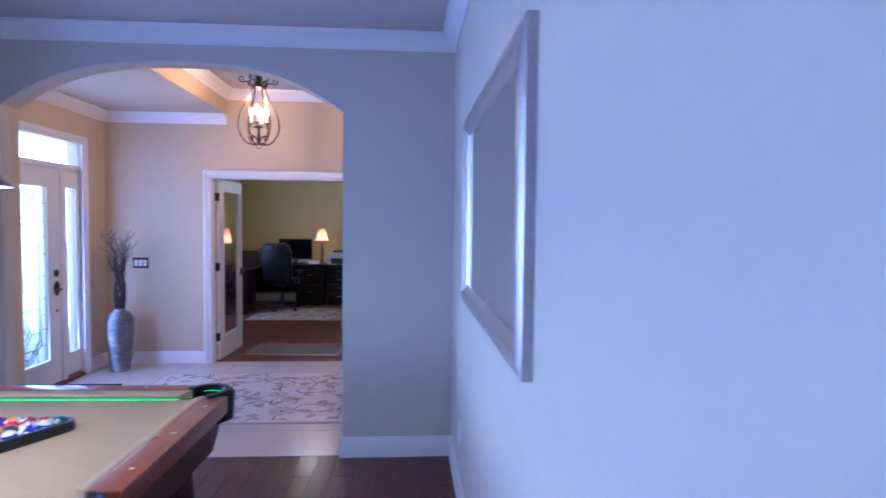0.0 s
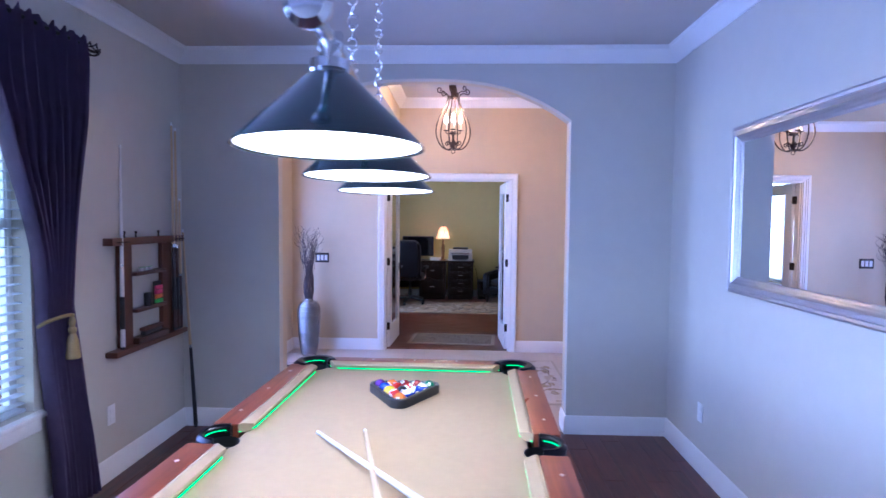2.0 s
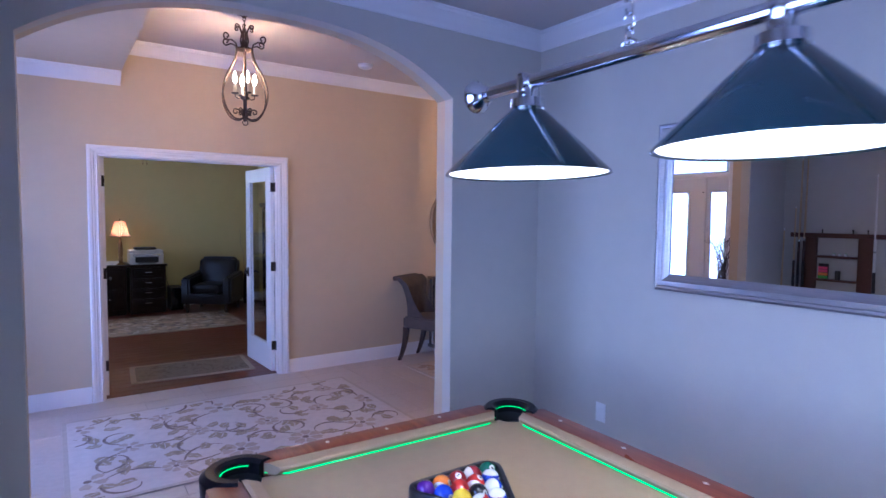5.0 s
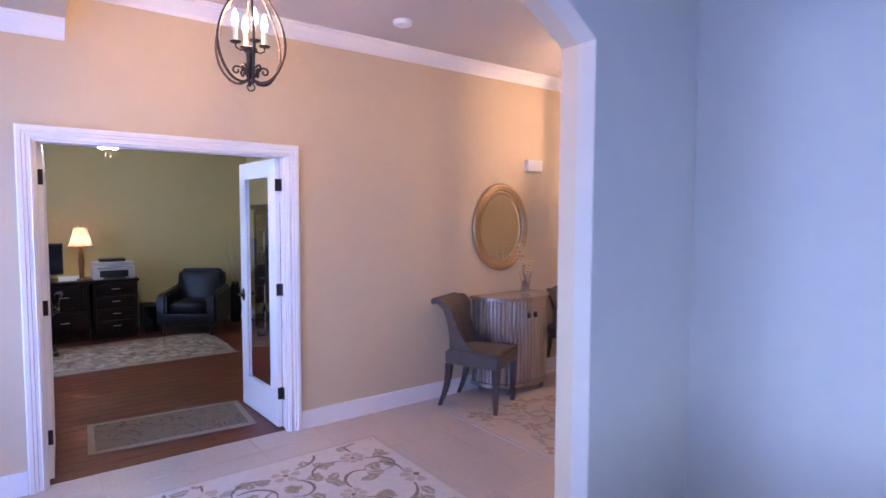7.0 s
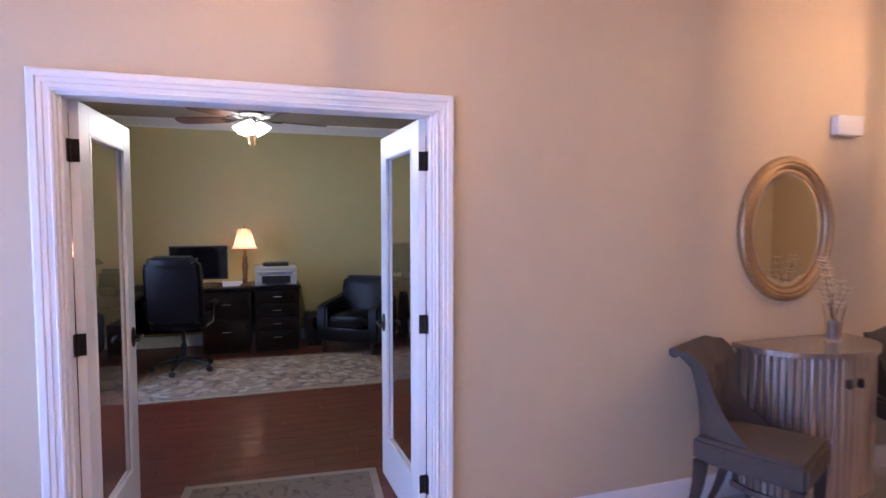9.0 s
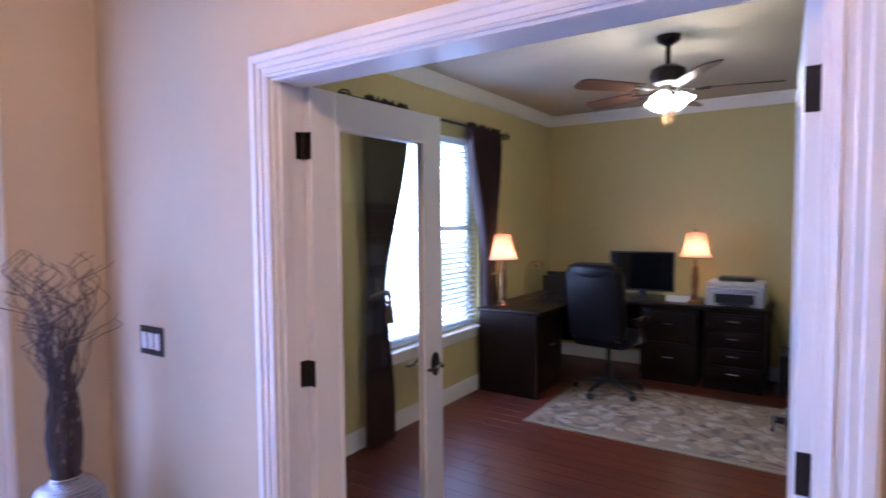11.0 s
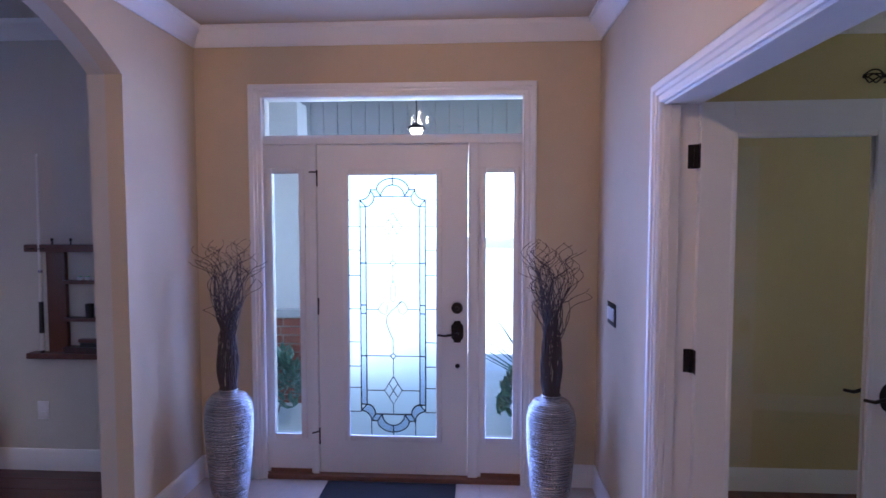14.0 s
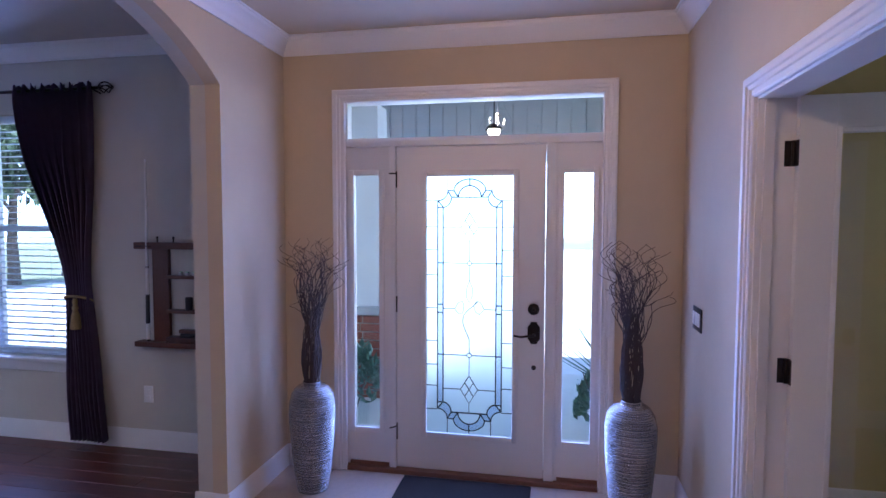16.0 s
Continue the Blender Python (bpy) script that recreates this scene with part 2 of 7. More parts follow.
def arch_wall(bm, x0, x1, y0, y1, ztop, ax0, ax1, zs, zt):
    box(bm, x0, ax0, y0, y1, 0, ztop)
    box(bm, ax1, x1, y0, y1, 0, ztop)
    cv = arch_curve(ax0, ax1, zs, zt)
    for (xa, za), (xb, zb) in zip(cv, cv[1:]):
        v = [bm.verts.new(p) for p in ((xa, y0, za), (xb, y0, zb), (xb, y0, ztop), (xa, y0, ztop), (xa, y1, za), (xb, y1, zb), (xb, y1, ztop), (xa, y1, ztop))]
        for f in ((0, 1, 2, 3), (7, 6, 5, 4), (0, 4, 5, 1), (3, 2, 6, 7)):
            bm.faces.new([v[i] for i in f])


CROWN = [(0, 0), (0.012, 0), (0.016, 0.02), (0.03, 0.035), (0.045, 0.06), (0.075, 0.095), (0.09, 0.105), (0.094, 0.125), (0.105, 0.125), (0.105, 0.14), (0, 0.14)]
CROWN = [(o * 0.85, u * 0.75) for o, u in CROWN]
BASE = [(0, 0), (0.016, 0), (0.016, 0.10), (0.012, 0.112), (0.012, 0.122), (0.006, 0.135), (0, 0.135)]


def run(bm, profile, p, q, inward, z, flip=0, trim=(0, 0)):
    """A moulding profile (out, up) along a wall from p to q in plan; inward is the unit way off the wall.
    trim: how far each end is mitred, as a factor of the way out."""
    p, q, inward = Vector((*p, 0)), Vector((*q, 0)), Vector((*inward, 0))
    d = (q - p).normalized()
    rows = []
    for base, s in ((p, trim[0]), (q, -trim[1])):
        rows.append([bm.verts.new(base + inward * o + d * (o * s) + Vector((0, 0, z + u))) for o, u in profile])
    n = len(profile)
    for i in range(n):
        bm.faces.new((rows[0][i], rows[1][i], rows[1][(i + 1) % n], rows[0][(i + 1) % n]))
    bm.faces.new(rows[0][::-1])
    bm.faces.new(rows[1])


# ---- walls ----
BWIN = (0.56, 2.01, 0.60, 2.32)
# Made-up opening out of view, for the added back lamp.
BWIN_UNSEEN = (-1.75, -0.55, 0.60, 2.30)
OWIN = (7.83, 9.30, 0.60, 2.28)
DOORHOLE = (4.00, 5.628, 0.0, 2.335)

bm = bmesh.new()
wall_x(bm, BX0 - 0.16, BX0, BY0 - 0.12, AY0, 0, CB + 0.3, [BWIN, BWIN_UNSEEN])
structure("wall_west_billiards", bm, M_WALL, "beige painted wall with window and rack", "wall")
bm = bmesh.new()
box(bm, BX0, BX1 + 0.13, BY0 - 0.12, BY0, 0, CB + 0.3)
structure("wall_south_billiards", bm, M_WALL, "plain beige painted wall closing the room", "wall")
bm = bmesh.new()
box(bm, BX1, BX1 + 0.13, BY0, AY0, 0, CB + 0.3)
structure("wall_east_billiards", bm, M_WALL, "beige painted wall with large framed mirror", "wall")
bm = bmesh.new()
arch_wall(bm, BX0 - 0.16, BX1 + 0.13, AY0, AY0 + 0.085, CH + 0.1, AX0, AX1, ASPRING, ATOP)
structure("wall_arch_billiards", bm, M_WALL, "beige painted wall with wide arched opening", "wall")
bm = bmesh.new()
arch_wall(bm, FX0, BX1 + 0.13, AY0 + 0.085, AY1, CH + 0.1, AX0, AX1, ASPRING, ATOP)
structure("wall_arch_foyer", bm, M_FOYER, "tan painted wall with wide arched opening", "wall")
bm = bmesh.new()
wall_x(bm, FX0 - 0.16, FX0, AY0 + 0.001, OY0, 0, CH + 0.1, [DOORHOLE])
structure("wall_front", bm, M_FOYER, "tan painted wall round the front entrance", "wall")
bm = bmesh.new()
wall_y(bm, FX0, HX1 + 0.001, FY1, FY1 + 0.065, 0, CH + 0.1, [(DX0, DX1, 0, DTOP)])
structure("wall_north_hall", bm, M_FOYER, "long tan painted hall wall with office doorway", "wall")
bm = bmesh.new()
wall_y(bm, OX0 - 0.16, OX1 + 0.12, FY1 + 0.065, OY0, 0, CH + 0.1, [(DX0, DX1, 0, DTOP)])
structure("wall_south_office", bm, M_OFFICE, "mustard painted office wall with doorway", "wall")
bm = bmesh.new()
wall_x(bm, OX0 - 0.16, OX0, OY0, OY1 + 0.12, 0, CO + 0.3, [OWIN])
structure("wall_west_office", bm, M_OFFICE, "mustard yellow painted office wall with window", "wall")
bm = bmesh.new()
box(bm, OX0, OX1 + 0.12, OY1, OY1 + 0.12, 0, CO + 0.3)
structure("wall_north_office", bm, M_OFFICE, "mustard yellow painted wall behind the desk", "wall")
bm = bmesh.new()
box(bm, OX1, OX1 + 0.12, OY0, OY1, 0, CO + 0.3)
structure("wall_east_office", bm, M_OFFICE, "mustard yellow painted office side wall", "wall")
bm = bmesh.new()
box(bm, BX1 + 0.13, HX1, HY0 - 0.12, HY0, 0, CH + 0.1)
box(bm, BX1 + 0.13, BX1 + 0.15, HY0, AY1, 0, CH + 0.1)
structure("wall_south_hall", bm, M_FOYER, "plain tan painted wall closing the hall", "wall")

# ---- ceilings ----
for nm, b5, lab in (("ceiling_billiards", (BX0, BX1, BY0, AY0, CB, CB + 0.1), "flat painted ceiling with crown moulding"),
                    ("ceiling_hall", (EX, HX1 + 0.14, HY0, FY1, CH, CH + 0.1), "high flat painted hall ceiling"),
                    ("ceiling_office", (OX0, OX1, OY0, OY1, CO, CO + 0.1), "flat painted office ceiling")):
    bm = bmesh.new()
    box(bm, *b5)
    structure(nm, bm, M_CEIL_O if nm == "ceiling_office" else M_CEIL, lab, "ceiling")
bm = bmesh.new()
box(bm, FX0, EX, AY1, FY1, CE, CH + 0.1)
structure("ceiling_entry", bm, M_FOYER, "lowered painted ceiling over the entrance", "ceiling")

# ---- crown mouldings and baseboards ----


def trim_run(name, runs, profile, z, label):
    bm = bmesh.new()
    for p, q, inward, t in runs:
        run(bm, profile, p, q, inward, z, trim=t)
    return structure(name, bm, M_TRIM, label, "moulding", True)


cz = CB - 0.105
trim_run("crown_billiards", [((BX0, BY0), (BX0, AY0), (1, 0), (1, 1)), ((BX0, AY0), (BX1, AY0), (0, -1), (1, 1)),
                             ((BX1, AY0), (BX1, BY0), (-1, 0), (1, 1)), ((BX1, BY0), (BX0, BY0), (0, 1), (1, 1))], CROWN, cz, "white stepped crown moulding")
trim_run("crown_entry", [((FX0, AY1), (FX0, FY1), (1, 0), (1, 1)), ((FX0, FY1), (EX, FY1), (0, -1), (1, 0)), ((FX0, AY1), (EX, AY1), (0, 1), (1, 0))], CROWN, CE - 0.105, "white stepped crown moulding")
trim_run("crown_hall", [((EX, FY1), (HX1, FY1), (0, -1), (1, 1)), ((EX, AY1), (BX1 + 0.13, AY1), (0, 1), (1, 0)), ((EX, AY1), (EX, FY1), (1, 0), (1, 1)),
                        ((HX1, FY1), (HX1, HY0), (-1, 0), (1, 0))], CROWN, CH - 0.105, "white stepped crown moulding")
trim_run("crown_office", [((OX0, OY0), (OX0, OY1), (1, 0), (1, 1)), ((OX0, OY1), (OX1, OY1), (0, -1), (1, 1)),
                          ((OX1, OY1), (OX1, OY0), (-1, 0), (1, 1)), ((OX1, OY0), (OX0, OY0), (0, 1), (1, 1))], CROWN, CO - 0.105, "white stepped crown moulding")
trim_run("baseboard_billiards", [((BX0, BY0), (BX0, AY0), (1, 0), (1, 1)), ((BX0, AY0), (AX0, AY0), (0, -1), (1, 0)), ((AX1, AY0), (BX1, AY0), (0, -1), (0, 1)),
                                 ((BX1, AY0), (BX1, BY0), (-1, 0), (1, 1)), ((BX1, BY0), (BX0, BY0), (0, 1), (1, 1))], BASE, 0, "white painted baseboard")
trim_run("baseboard_foyer", [((FX0, AY1), (FX0, 3.968), (1, 0), (1, 0)), ((FX0, 5.662), (FX0, FY1), (1, 0), (0, 1)), ((FX0, FY1), (-1.685, FY1), (0, -1), (1, 0)),
                             ((-0.043, FY1), (HX1, FY1), (0, -1), (0, 0)), ((FX0, AY1), (AX0, AY1), (0, 1), (1, 0)), ((AX1, AY1), (BX1 + 0.13, AY1), (0, 1), (0, 0))], BASE, 0, "white painted baseboard")
trim_run("baseboard_jamb", [((AX0, AY0 - 0.016), (AX0, AY1 + 0.016), (1, 0), (0, 0)), ((AX1, AY0 - 0.016), (AX1, AY1 + 0.016), (-1, 0), (0, 0))], BASE, 0, "white painted baseboard in the arch")
trim_run("baseboard_office", [((OX0, OY0), (OX0, OY1), (1, 0), (1, 1)), ((OX0, OY1), (OX1, OY1), (0, -1), (1, 1)), ((OX1, OY1), (OX1, OY0), (-1, 0), (1, 1)),
                              ((OX0, OY0), (DX0 - 0.08, OY0), (0, 1), (1, 0)), ((DX1 + 0.08, OY0), (OX1, OY0), (0, 1), (0, 1))], BASE, 0, "white painted baseboard")

# ---- more materials ----
M_CHERRY = wood("red cherry rail wood", (0.16, 0.035, 0.015), (0.30, 0.075, 0.03), 0.3, 9, "y", 0.35)
M_DARKWOOD = wood("dark mahogany", (0.028, 0.010, 0.007), (0.075, 0.026, 0.016), 0.35, 12, "z", 0.3)
M_CLOTH = plain("tan billiard cloth", (0.40, 0.29, 0.17), 0.95, bump=0.25, scale=700, vary=0.05, spec=0.1)
M_LEATHER_B = plain("black leather", (0.009, 0.008, 0.010), 0.28, bump=0.08, scale=160, vary=0.25, spec=0.2)
M_BLACK = plain("black plastic", (0.015, 0.015, 0.017), 0.4, bump=0.05, vary=0.1)
M_LED = glow("green led strip", (0.03, 0.85, 0.16), 0.32)
M_PEARL = plain("pearl inlay", (0.8, 0.78, 0.72), 0.25)
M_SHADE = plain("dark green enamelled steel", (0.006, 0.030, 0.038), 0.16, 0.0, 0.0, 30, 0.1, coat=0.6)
M_REFLECT = plain("white enamel reflector", (0.88, 0.88, 0.88), 0.5, vary=0.01)
M_BULB = glow("lit frosted bulb", (1.0, 0.97, 0.92), 15)
M_CUE_L = wood("maple cue shaft", (0.55, 0.38, 0.20), (0.72, 0.54, 0.32), 0.3, 10, "z", 0.4)
M_CUE_W = plain("white lacquered shaft", (0.75, 0.72, 0.68), 0.25, vary=0.04)
M_WHITE = plain("white plastic", (0.8, 0.8, 0.79), 0.35, vary=0.02)
M_CURTAIN = plain("dark plum curtain cloth", (0.085, 0.057, 0.115), 0.7, bump=0.5, scale=500, vary=0.25)
see_through(M_CURTAIN, (0.13, 0.075, 0.16), 0.35)
M_CURTAIN_O = plain("dark brown curtain cloth", (0.035, 0.014, 0.012), 0.6, bump=0.5, scale=500, vary=0.25)
M_TASSEL = plain("gold tassel cord", (0.30, 0.20, 0.08), 0.6, bump=0.6, scale=300, vary=0.3)
M_SLAT = plain("white blind slat", (0.80, 0.81, 0.83), 0.4, vary=0.03)
see_through(M_SLAT, (0.84, 0.89, 0.96), 0.65)
M_PEWTER = plain("brushed pewter frame", (0.46, 0.44, 0.45), 0.33, 0.85, 0.1, 120, 0.15, stretch=(1, 0.06, 1))
M_FELTBROWN = plain("brown wood rack", (0.10, 0.035, 0.02), 0.4, vary=0.2)

# ---- pool table ----
PW, PL, PB = 0.65, 1.155, 0.745          # half width, half length, cloth height
pool = thing("pool_table", "pool table with tan cloth, red cherry rails and green lit cushions", "pool table", pose(-0.952, 1.328, 0, 0, 0, -1.5))
NX, NY = 0.49, 1.005                     # cushion noses
pockets = [(sx * 0.535, sy * 1.05) for sx in (-1, 1) for sy in (-1, 1)] + [(-0.570, 0), (0.570, 0)]


def pocket_cut(px, py, r=0.062):
    """The arc of a pocket inside the cloth, as seen walking the edge."""
    hx, hy = 0.53, 1.045
    out = []
    for i in range(73):
        a = 2 * math.pi * i / 72
        x, y = px + r * math.cos(a), py + r * math.sin(a)
        if abs(x) <= hx and abs(y) <= hy:
            out.append((a, x, y))
    return out


bm = bmesh.new()
outline = []
order = [(0.535, -1.05), (0.570, 0), (0.535, 1.05), (-0.535, 1.05), (-0.570, 0), (-0.535, -1.05)]
for px, py in order:
    pts = [(x, y) for a, x, y in pocket_cut(px, py)]
    pts.sort(key=lambda p: math.atan2(p[1] - py, p[0] - px) if px < 0 else math.atan2(-(p[1] - py), -(p[0] - px)))
    # walk round the table against the clock: the arc itself turns with the clock
    outline += pts[::-1]
top = [bm.verts.new((x, y, PB)) for x, y in outline]
low = [bm.verts.new((x, y, PB - 0.03)) for x, y in outline]
bm.faces.new(top)
for i in range(len(top)):
    j = (i + 1) % len(top)
    bm.faces.new((top[i], low[i], low[j], top[j]))
part("cloth_bed", bm, M_CLOTH, pool, "tan billiard cloth")

bm = bmesh.new()
tmp = bmesh.new()
box(tmp, -0.60, 0.60, -1.10, 1.10, 0.50, 0.705)
for v in tmp.verts:
    if v.co.z < 0.6:
        v.co.x *= 0.93
        v.co.y *= 0.95
bmesh.ops.bevel(tmp, geom=tmp.edges[:], offset=0.01, segments=2, affect="EDGES")
merge(bm, tmp)
part("apron", bm, M_DARKWOOD, pool, "dark wood apron")
for sx in (-1, 1):
    for sy in (-1, 1):
        bm = bmesh.new()
        prof = [(0.0, 0.0), (0.075, 0.0), (0.085, 0.02), (0.085, 0.06), (0.06, 0.09), (0.08, 0.22), (0.095, 0.38), (0.085, 0.46), (0.10, 0.50), (0.0, 0.50)]
        lathe(bm, prof, 20, pose(sx * 0.44, sy * 0.88, 0))
        part("leg", bm, M_DARKWOOD, pool, smooth=True)


def rail(x0, x1, y0, y1, side):
    """A wooden rail top with a cloth cushion on the inner side. side: (dx, dy) towards the table's middle."""
    bm = bmesh.new()
    box(bm, x0, x1, y0, y1, 0.705, 0.782, 0.012)
    r = part("rail", bm, M_CHERRY, pool, smooth=True)
    bm = bmesh.new()
    dx, dy = side
    prof = [(0, 0.78), (0.012, 0.783), (0.046, 0.776), (0.049, 0.768), (0.034, 0.748), (0, 0.748)]
    if dx:
        x = x0 if dx < 0 else x1
        ends = ((y0, 1), (y1, -1))
        rows = [[bm.verts.new((x + dx * o, ye + s * o * 0.55, z)) for o, z in prof] for ye, s in ends]
    else:
        y = y0 if dy < 0 else y1
        ends = ((x0, 1), (x1, -1))
        rows = [[bm.verts.new((xe + s * o * 0.75, y + dy * o, z)) for o, z in prof] for xe, s in ends]
    n = len(prof)
    for i in range(n):
        bm.faces.new((rows[0][i], rows[1][i], rows[1][(i + 1) % n], rows[0][(i + 1) % n]))
    bm.faces.new(rows[0]), bm.faces.new(rows[1][::-1])
    part("cushion", bm, M_CLOTH, r, "tan cloth cushion")
    bm = bmesh.new()
    if dx:
        xi = (x0 if dx < 0 else x1) + dx * 0.044
        xo = xi - dx * 0.042
        tube(bm, [(xo, y0 + 0.0, 0.752), (xi, y0 + 0.05, 0.752), (xi, y1 - 0.05, 0.752), (xo, y1, 0.752)], 0.0026, 6)
    else:
        yi = (y0 if dy < 0 else y1) + dy * 0.044
        yo = yi - dy * 0.042
        tube(bm, [(x0, yo, 0.752), (x0 + 0.06, yi, 0.752), (x1 - 0.06, yi, 0.752), (x1, yo, 0.752)], 0.0026, 6)
    part("led_strip", bm, M_LED, r, "glowing green light strip")
    for k in (1, 2, 3):
        bm = bmesh.new()
        if dx:
            cx, cy = (x0 + x1) / 2 - dx * 0.005, y0 + (y1 - y0) * (k - 0.5) / 3
        else:
            cx, cy = x0 + (x1 - x0) * (k) / 4, (y0 + y1) / 2 - dy * 0.005
        d = 0.008
        v = [bm.verts.new((cx + a, cy + b, 0.7832)) for a, b in ((d, 0), (0, d * 1.3), (-d, 0), (0, -d * 1.3))]
        w = [bm.verts.new((cx + a, cy + b, 0.780)) for a, b in ((d, 0), (0, d * 1.3), (-d, 0), (0, -d * 1.3))]
        bm.faces.new(v)
        for i in range(4):
            bm.faces.new((v[i], w[i], w[(i + 1) % 4], v[(i + 1) % 4]))
        part("sight", bm, M_PEARL, r, "pearl diamond sight")


for s in (-1, 1):
    for a, b in ((0.09, 0.985), (-0.985, -0.09)):
        x0, x1 = sorted((s * 0.548, s * PW))
        rail(x0, x1, a, b, (-s, 0))
    y0, y1 = sorted((s * 1.063, s * PL))
    rail(-0.46, 0.46, y0, y1, (0, -s))

for px, py in pockets:
    corner = abs(py) > 0.5
    out = math.atan2(py, px) if not corner else math.atan2(math.copysign(1, py), math.copysign(1, px))
    bm = bmesh.new()
    n = 20
    span = math.radians(118 if corner else 92)
    ri, ro = 0.063, 0.118 if corner else 0.085
    secs = []
    for i in range(n + 1):
        a = out - span + 2 * span * i / n
        c, s = math.cos(a), math.sin(a)
        secs.append([bm.verts.new((px + r * c, py + r * s, z)) for r, z in ((ri, 0.69), (ri, 0.778), (ri + 0.012, 0.790), (ro - 0.018, 0.790), (ro, 0.774), (ro - 0.005, 0.66), (ri + 0.01, 0.65))])
    for a, b in zip(secs, secs[1:]):
        for k in range(7):
            bm.faces.new((a[k], b[k], b[(k + 1) % 7], a[(k + 1) % 7]))
    bm.faces.new(secs[0]), bm.faces.new(secs[-1][::-1])
    pk = part("pocket", bm, M_LEATHER_B, pool, "black leather pocket casting", True)
    bm = bmesh.new()
    lathe(bm, [(0.062, 0.745), (0.060, 0.66), (0.045, 0.62), (0, 0.615)], 20, pose(px, py, 0))
    part("pocket_cup", bm, M_BLACK, pk, "black pocket cup", True)
    bm = bmesh.new()
    tube(bm, [(px + 0.060 * math.cos(out + radians(a)), py + 0.060 * math.sin(out + radians(a)), 0.768) for a in range(-80, 81, 10)], 0.0018, 6)
    part("led_strip", bm, M_LED, pk, "glowing green light strip")

# ---- balls in the rack ----
COLORS = [(0.75, 0.50, 0.02), (0.02, 0.05, 0.45), (0.55, 0.03, 0.02), (0.10, 0.02, 0.22), (0.75, 0.20, 0.03), (0.01, 0.12, 0.06), (0.25, 0.02, 0.02)]
NAMES = ["yellow", "blue", "red", "purple", "orange", "green", "maroon"]
BALL_MATS = {n: plain("glossy %s ball" % n, c, 0.08, vary=0.02, coat=0.5) for n, c in zip(NAMES, COLORS)}
BALL_MATS["black"] = plain("glossy black ball", (0.012, 0.012, 0.012), 0.08, coat=0.5)
M_IVORY = plain("ivory ball resin", (0.80, 0.76, 0.66), 0.08, vary=0.02, coat=0.5)
BR = 0.0285
apex = Vector((-0.932, 1.79, PB + BR))
layout = [("orange", 0), ("red", 1), ("white_orange", 2), ("yellow", 0), ("black", 0), ("blue", 1), ("blue", 0), ("red", 0), ("red", 1), ("blue", 1), ("purple", 0), ("orange", 1), ("maroon", 0), ("maroon", 1), ("green", 0)]


def ball_band(lo, hi, r):
    bm = bmesh.new()
    lathe(bm, [(r * math.cos(radians(a)), r * math.sin(radians(a))) for a in np.linspace(lo, hi, 9)], 24)
    return bm


def pool_ball(colour, striped, at, turn):
    ob = thing("pool_ball", "glossy %s %s pool ball in the triangle" % (colour, "striped" if striped else "solid"), "pool ball", at @ turn, "balls in the rack")
    bm = bmesh.new()
    lathe(bm, [(BR * math.cos(radians(a)), BR * math.sin(radians(a))) for a in np.linspace(-90, 90, 17)], 24)
    part("sphere", bm, M_IVORY if striped else BALL_MATS[colour], ob, smooth=True)
    if striped:
        part("stripe", ball_band(-33, 33, BR * 1.004), BALL_MATS[colour], ob, "%s stripe" % colour, True)
    bm = bmesh.new()
    r = BR * 1.01
    lathe(bm, [(r * math.sin(radians(a)), r * math.cos(radians(a))) for a in (0, 7, 14, 19)], 16, pose(0, 0, 0, 0, 90, 0))
    sp = part("number_spot", bm, M_IVORY, ob, "white number spot", True)
    bm = bmesh.new()
    box(bm, r, r * 1.012, -0.0018, 0.0018, -0.005, 0.005)
    part("numeral", bm, BALL_MATS["black"], sp, "dark numeral mark")


rb = random.Random(3)
i = 0
for row in range(5):
    for k in range(row + 1):
        c, st = layout[i]
        if c == "white_orange":
            c, st = "blue", 1
        p = apex + Vector(((k - row / 2) * 2 * BR * 1.01, row * BR * 1.75, 0))
        pool_ball(c, st, Matrix.Translation(p), pose(0, 0, 0, rb.uniform(0, 360), rb.uniform(-60, 20), rb.uniform(-130, -50)))
        i += 1

# the triangle round them
rack3 = thing("ball_rack", "black plastic triangle holding the pool balls", "ball rack", pose(-0.932, 1.79, PB, 0, 0, 0))
bm = bmesh.new()


def tri(off, n=6):
    """Rounded triangle outline at a distance outside the ball centres."""
    ctr = [Vector((0, 0)), Vector((4 * BR * 1.01, 4 * BR * 1.75)), Vector((-4 * BR * 1.01, 4 * BR * 1.75))]
    pts = []
    for c, a0 in zip(ctr, (210, -30, 90)):
        for j in range(n + 1):
            a = radians(a0 + 120 * j / n)
            pts.append((c.x + off * math.cos(a), c.y + off * math.sin(a)))
    return pts


rings = [tri(o) for o in (BR * 1.06, BR * 1.06, BR * 1.06 + 0.003, BR * 1.06 + 0.015, BR * 1.06 + 0.018, BR * 1.06 + 0.018)]
zs = [0.001, 0.036, 0.040, 0.040, 0.036, 0.001]
vs = [[bm.verts.new((x, y, z)) for x, y in ring] for ring, z in zip(rings, zs)]
for a in range(6):
    b = (a + 1) % 6
    for j in range(len(vs[0])):
        k = (j + 1) % len(vs[0])
        bm.faces.new((vs[a][j], vs[a][k], vs[b][k], vs[b][j]))
part("frame", bm, M_BLACK, rack3, smooth=True)


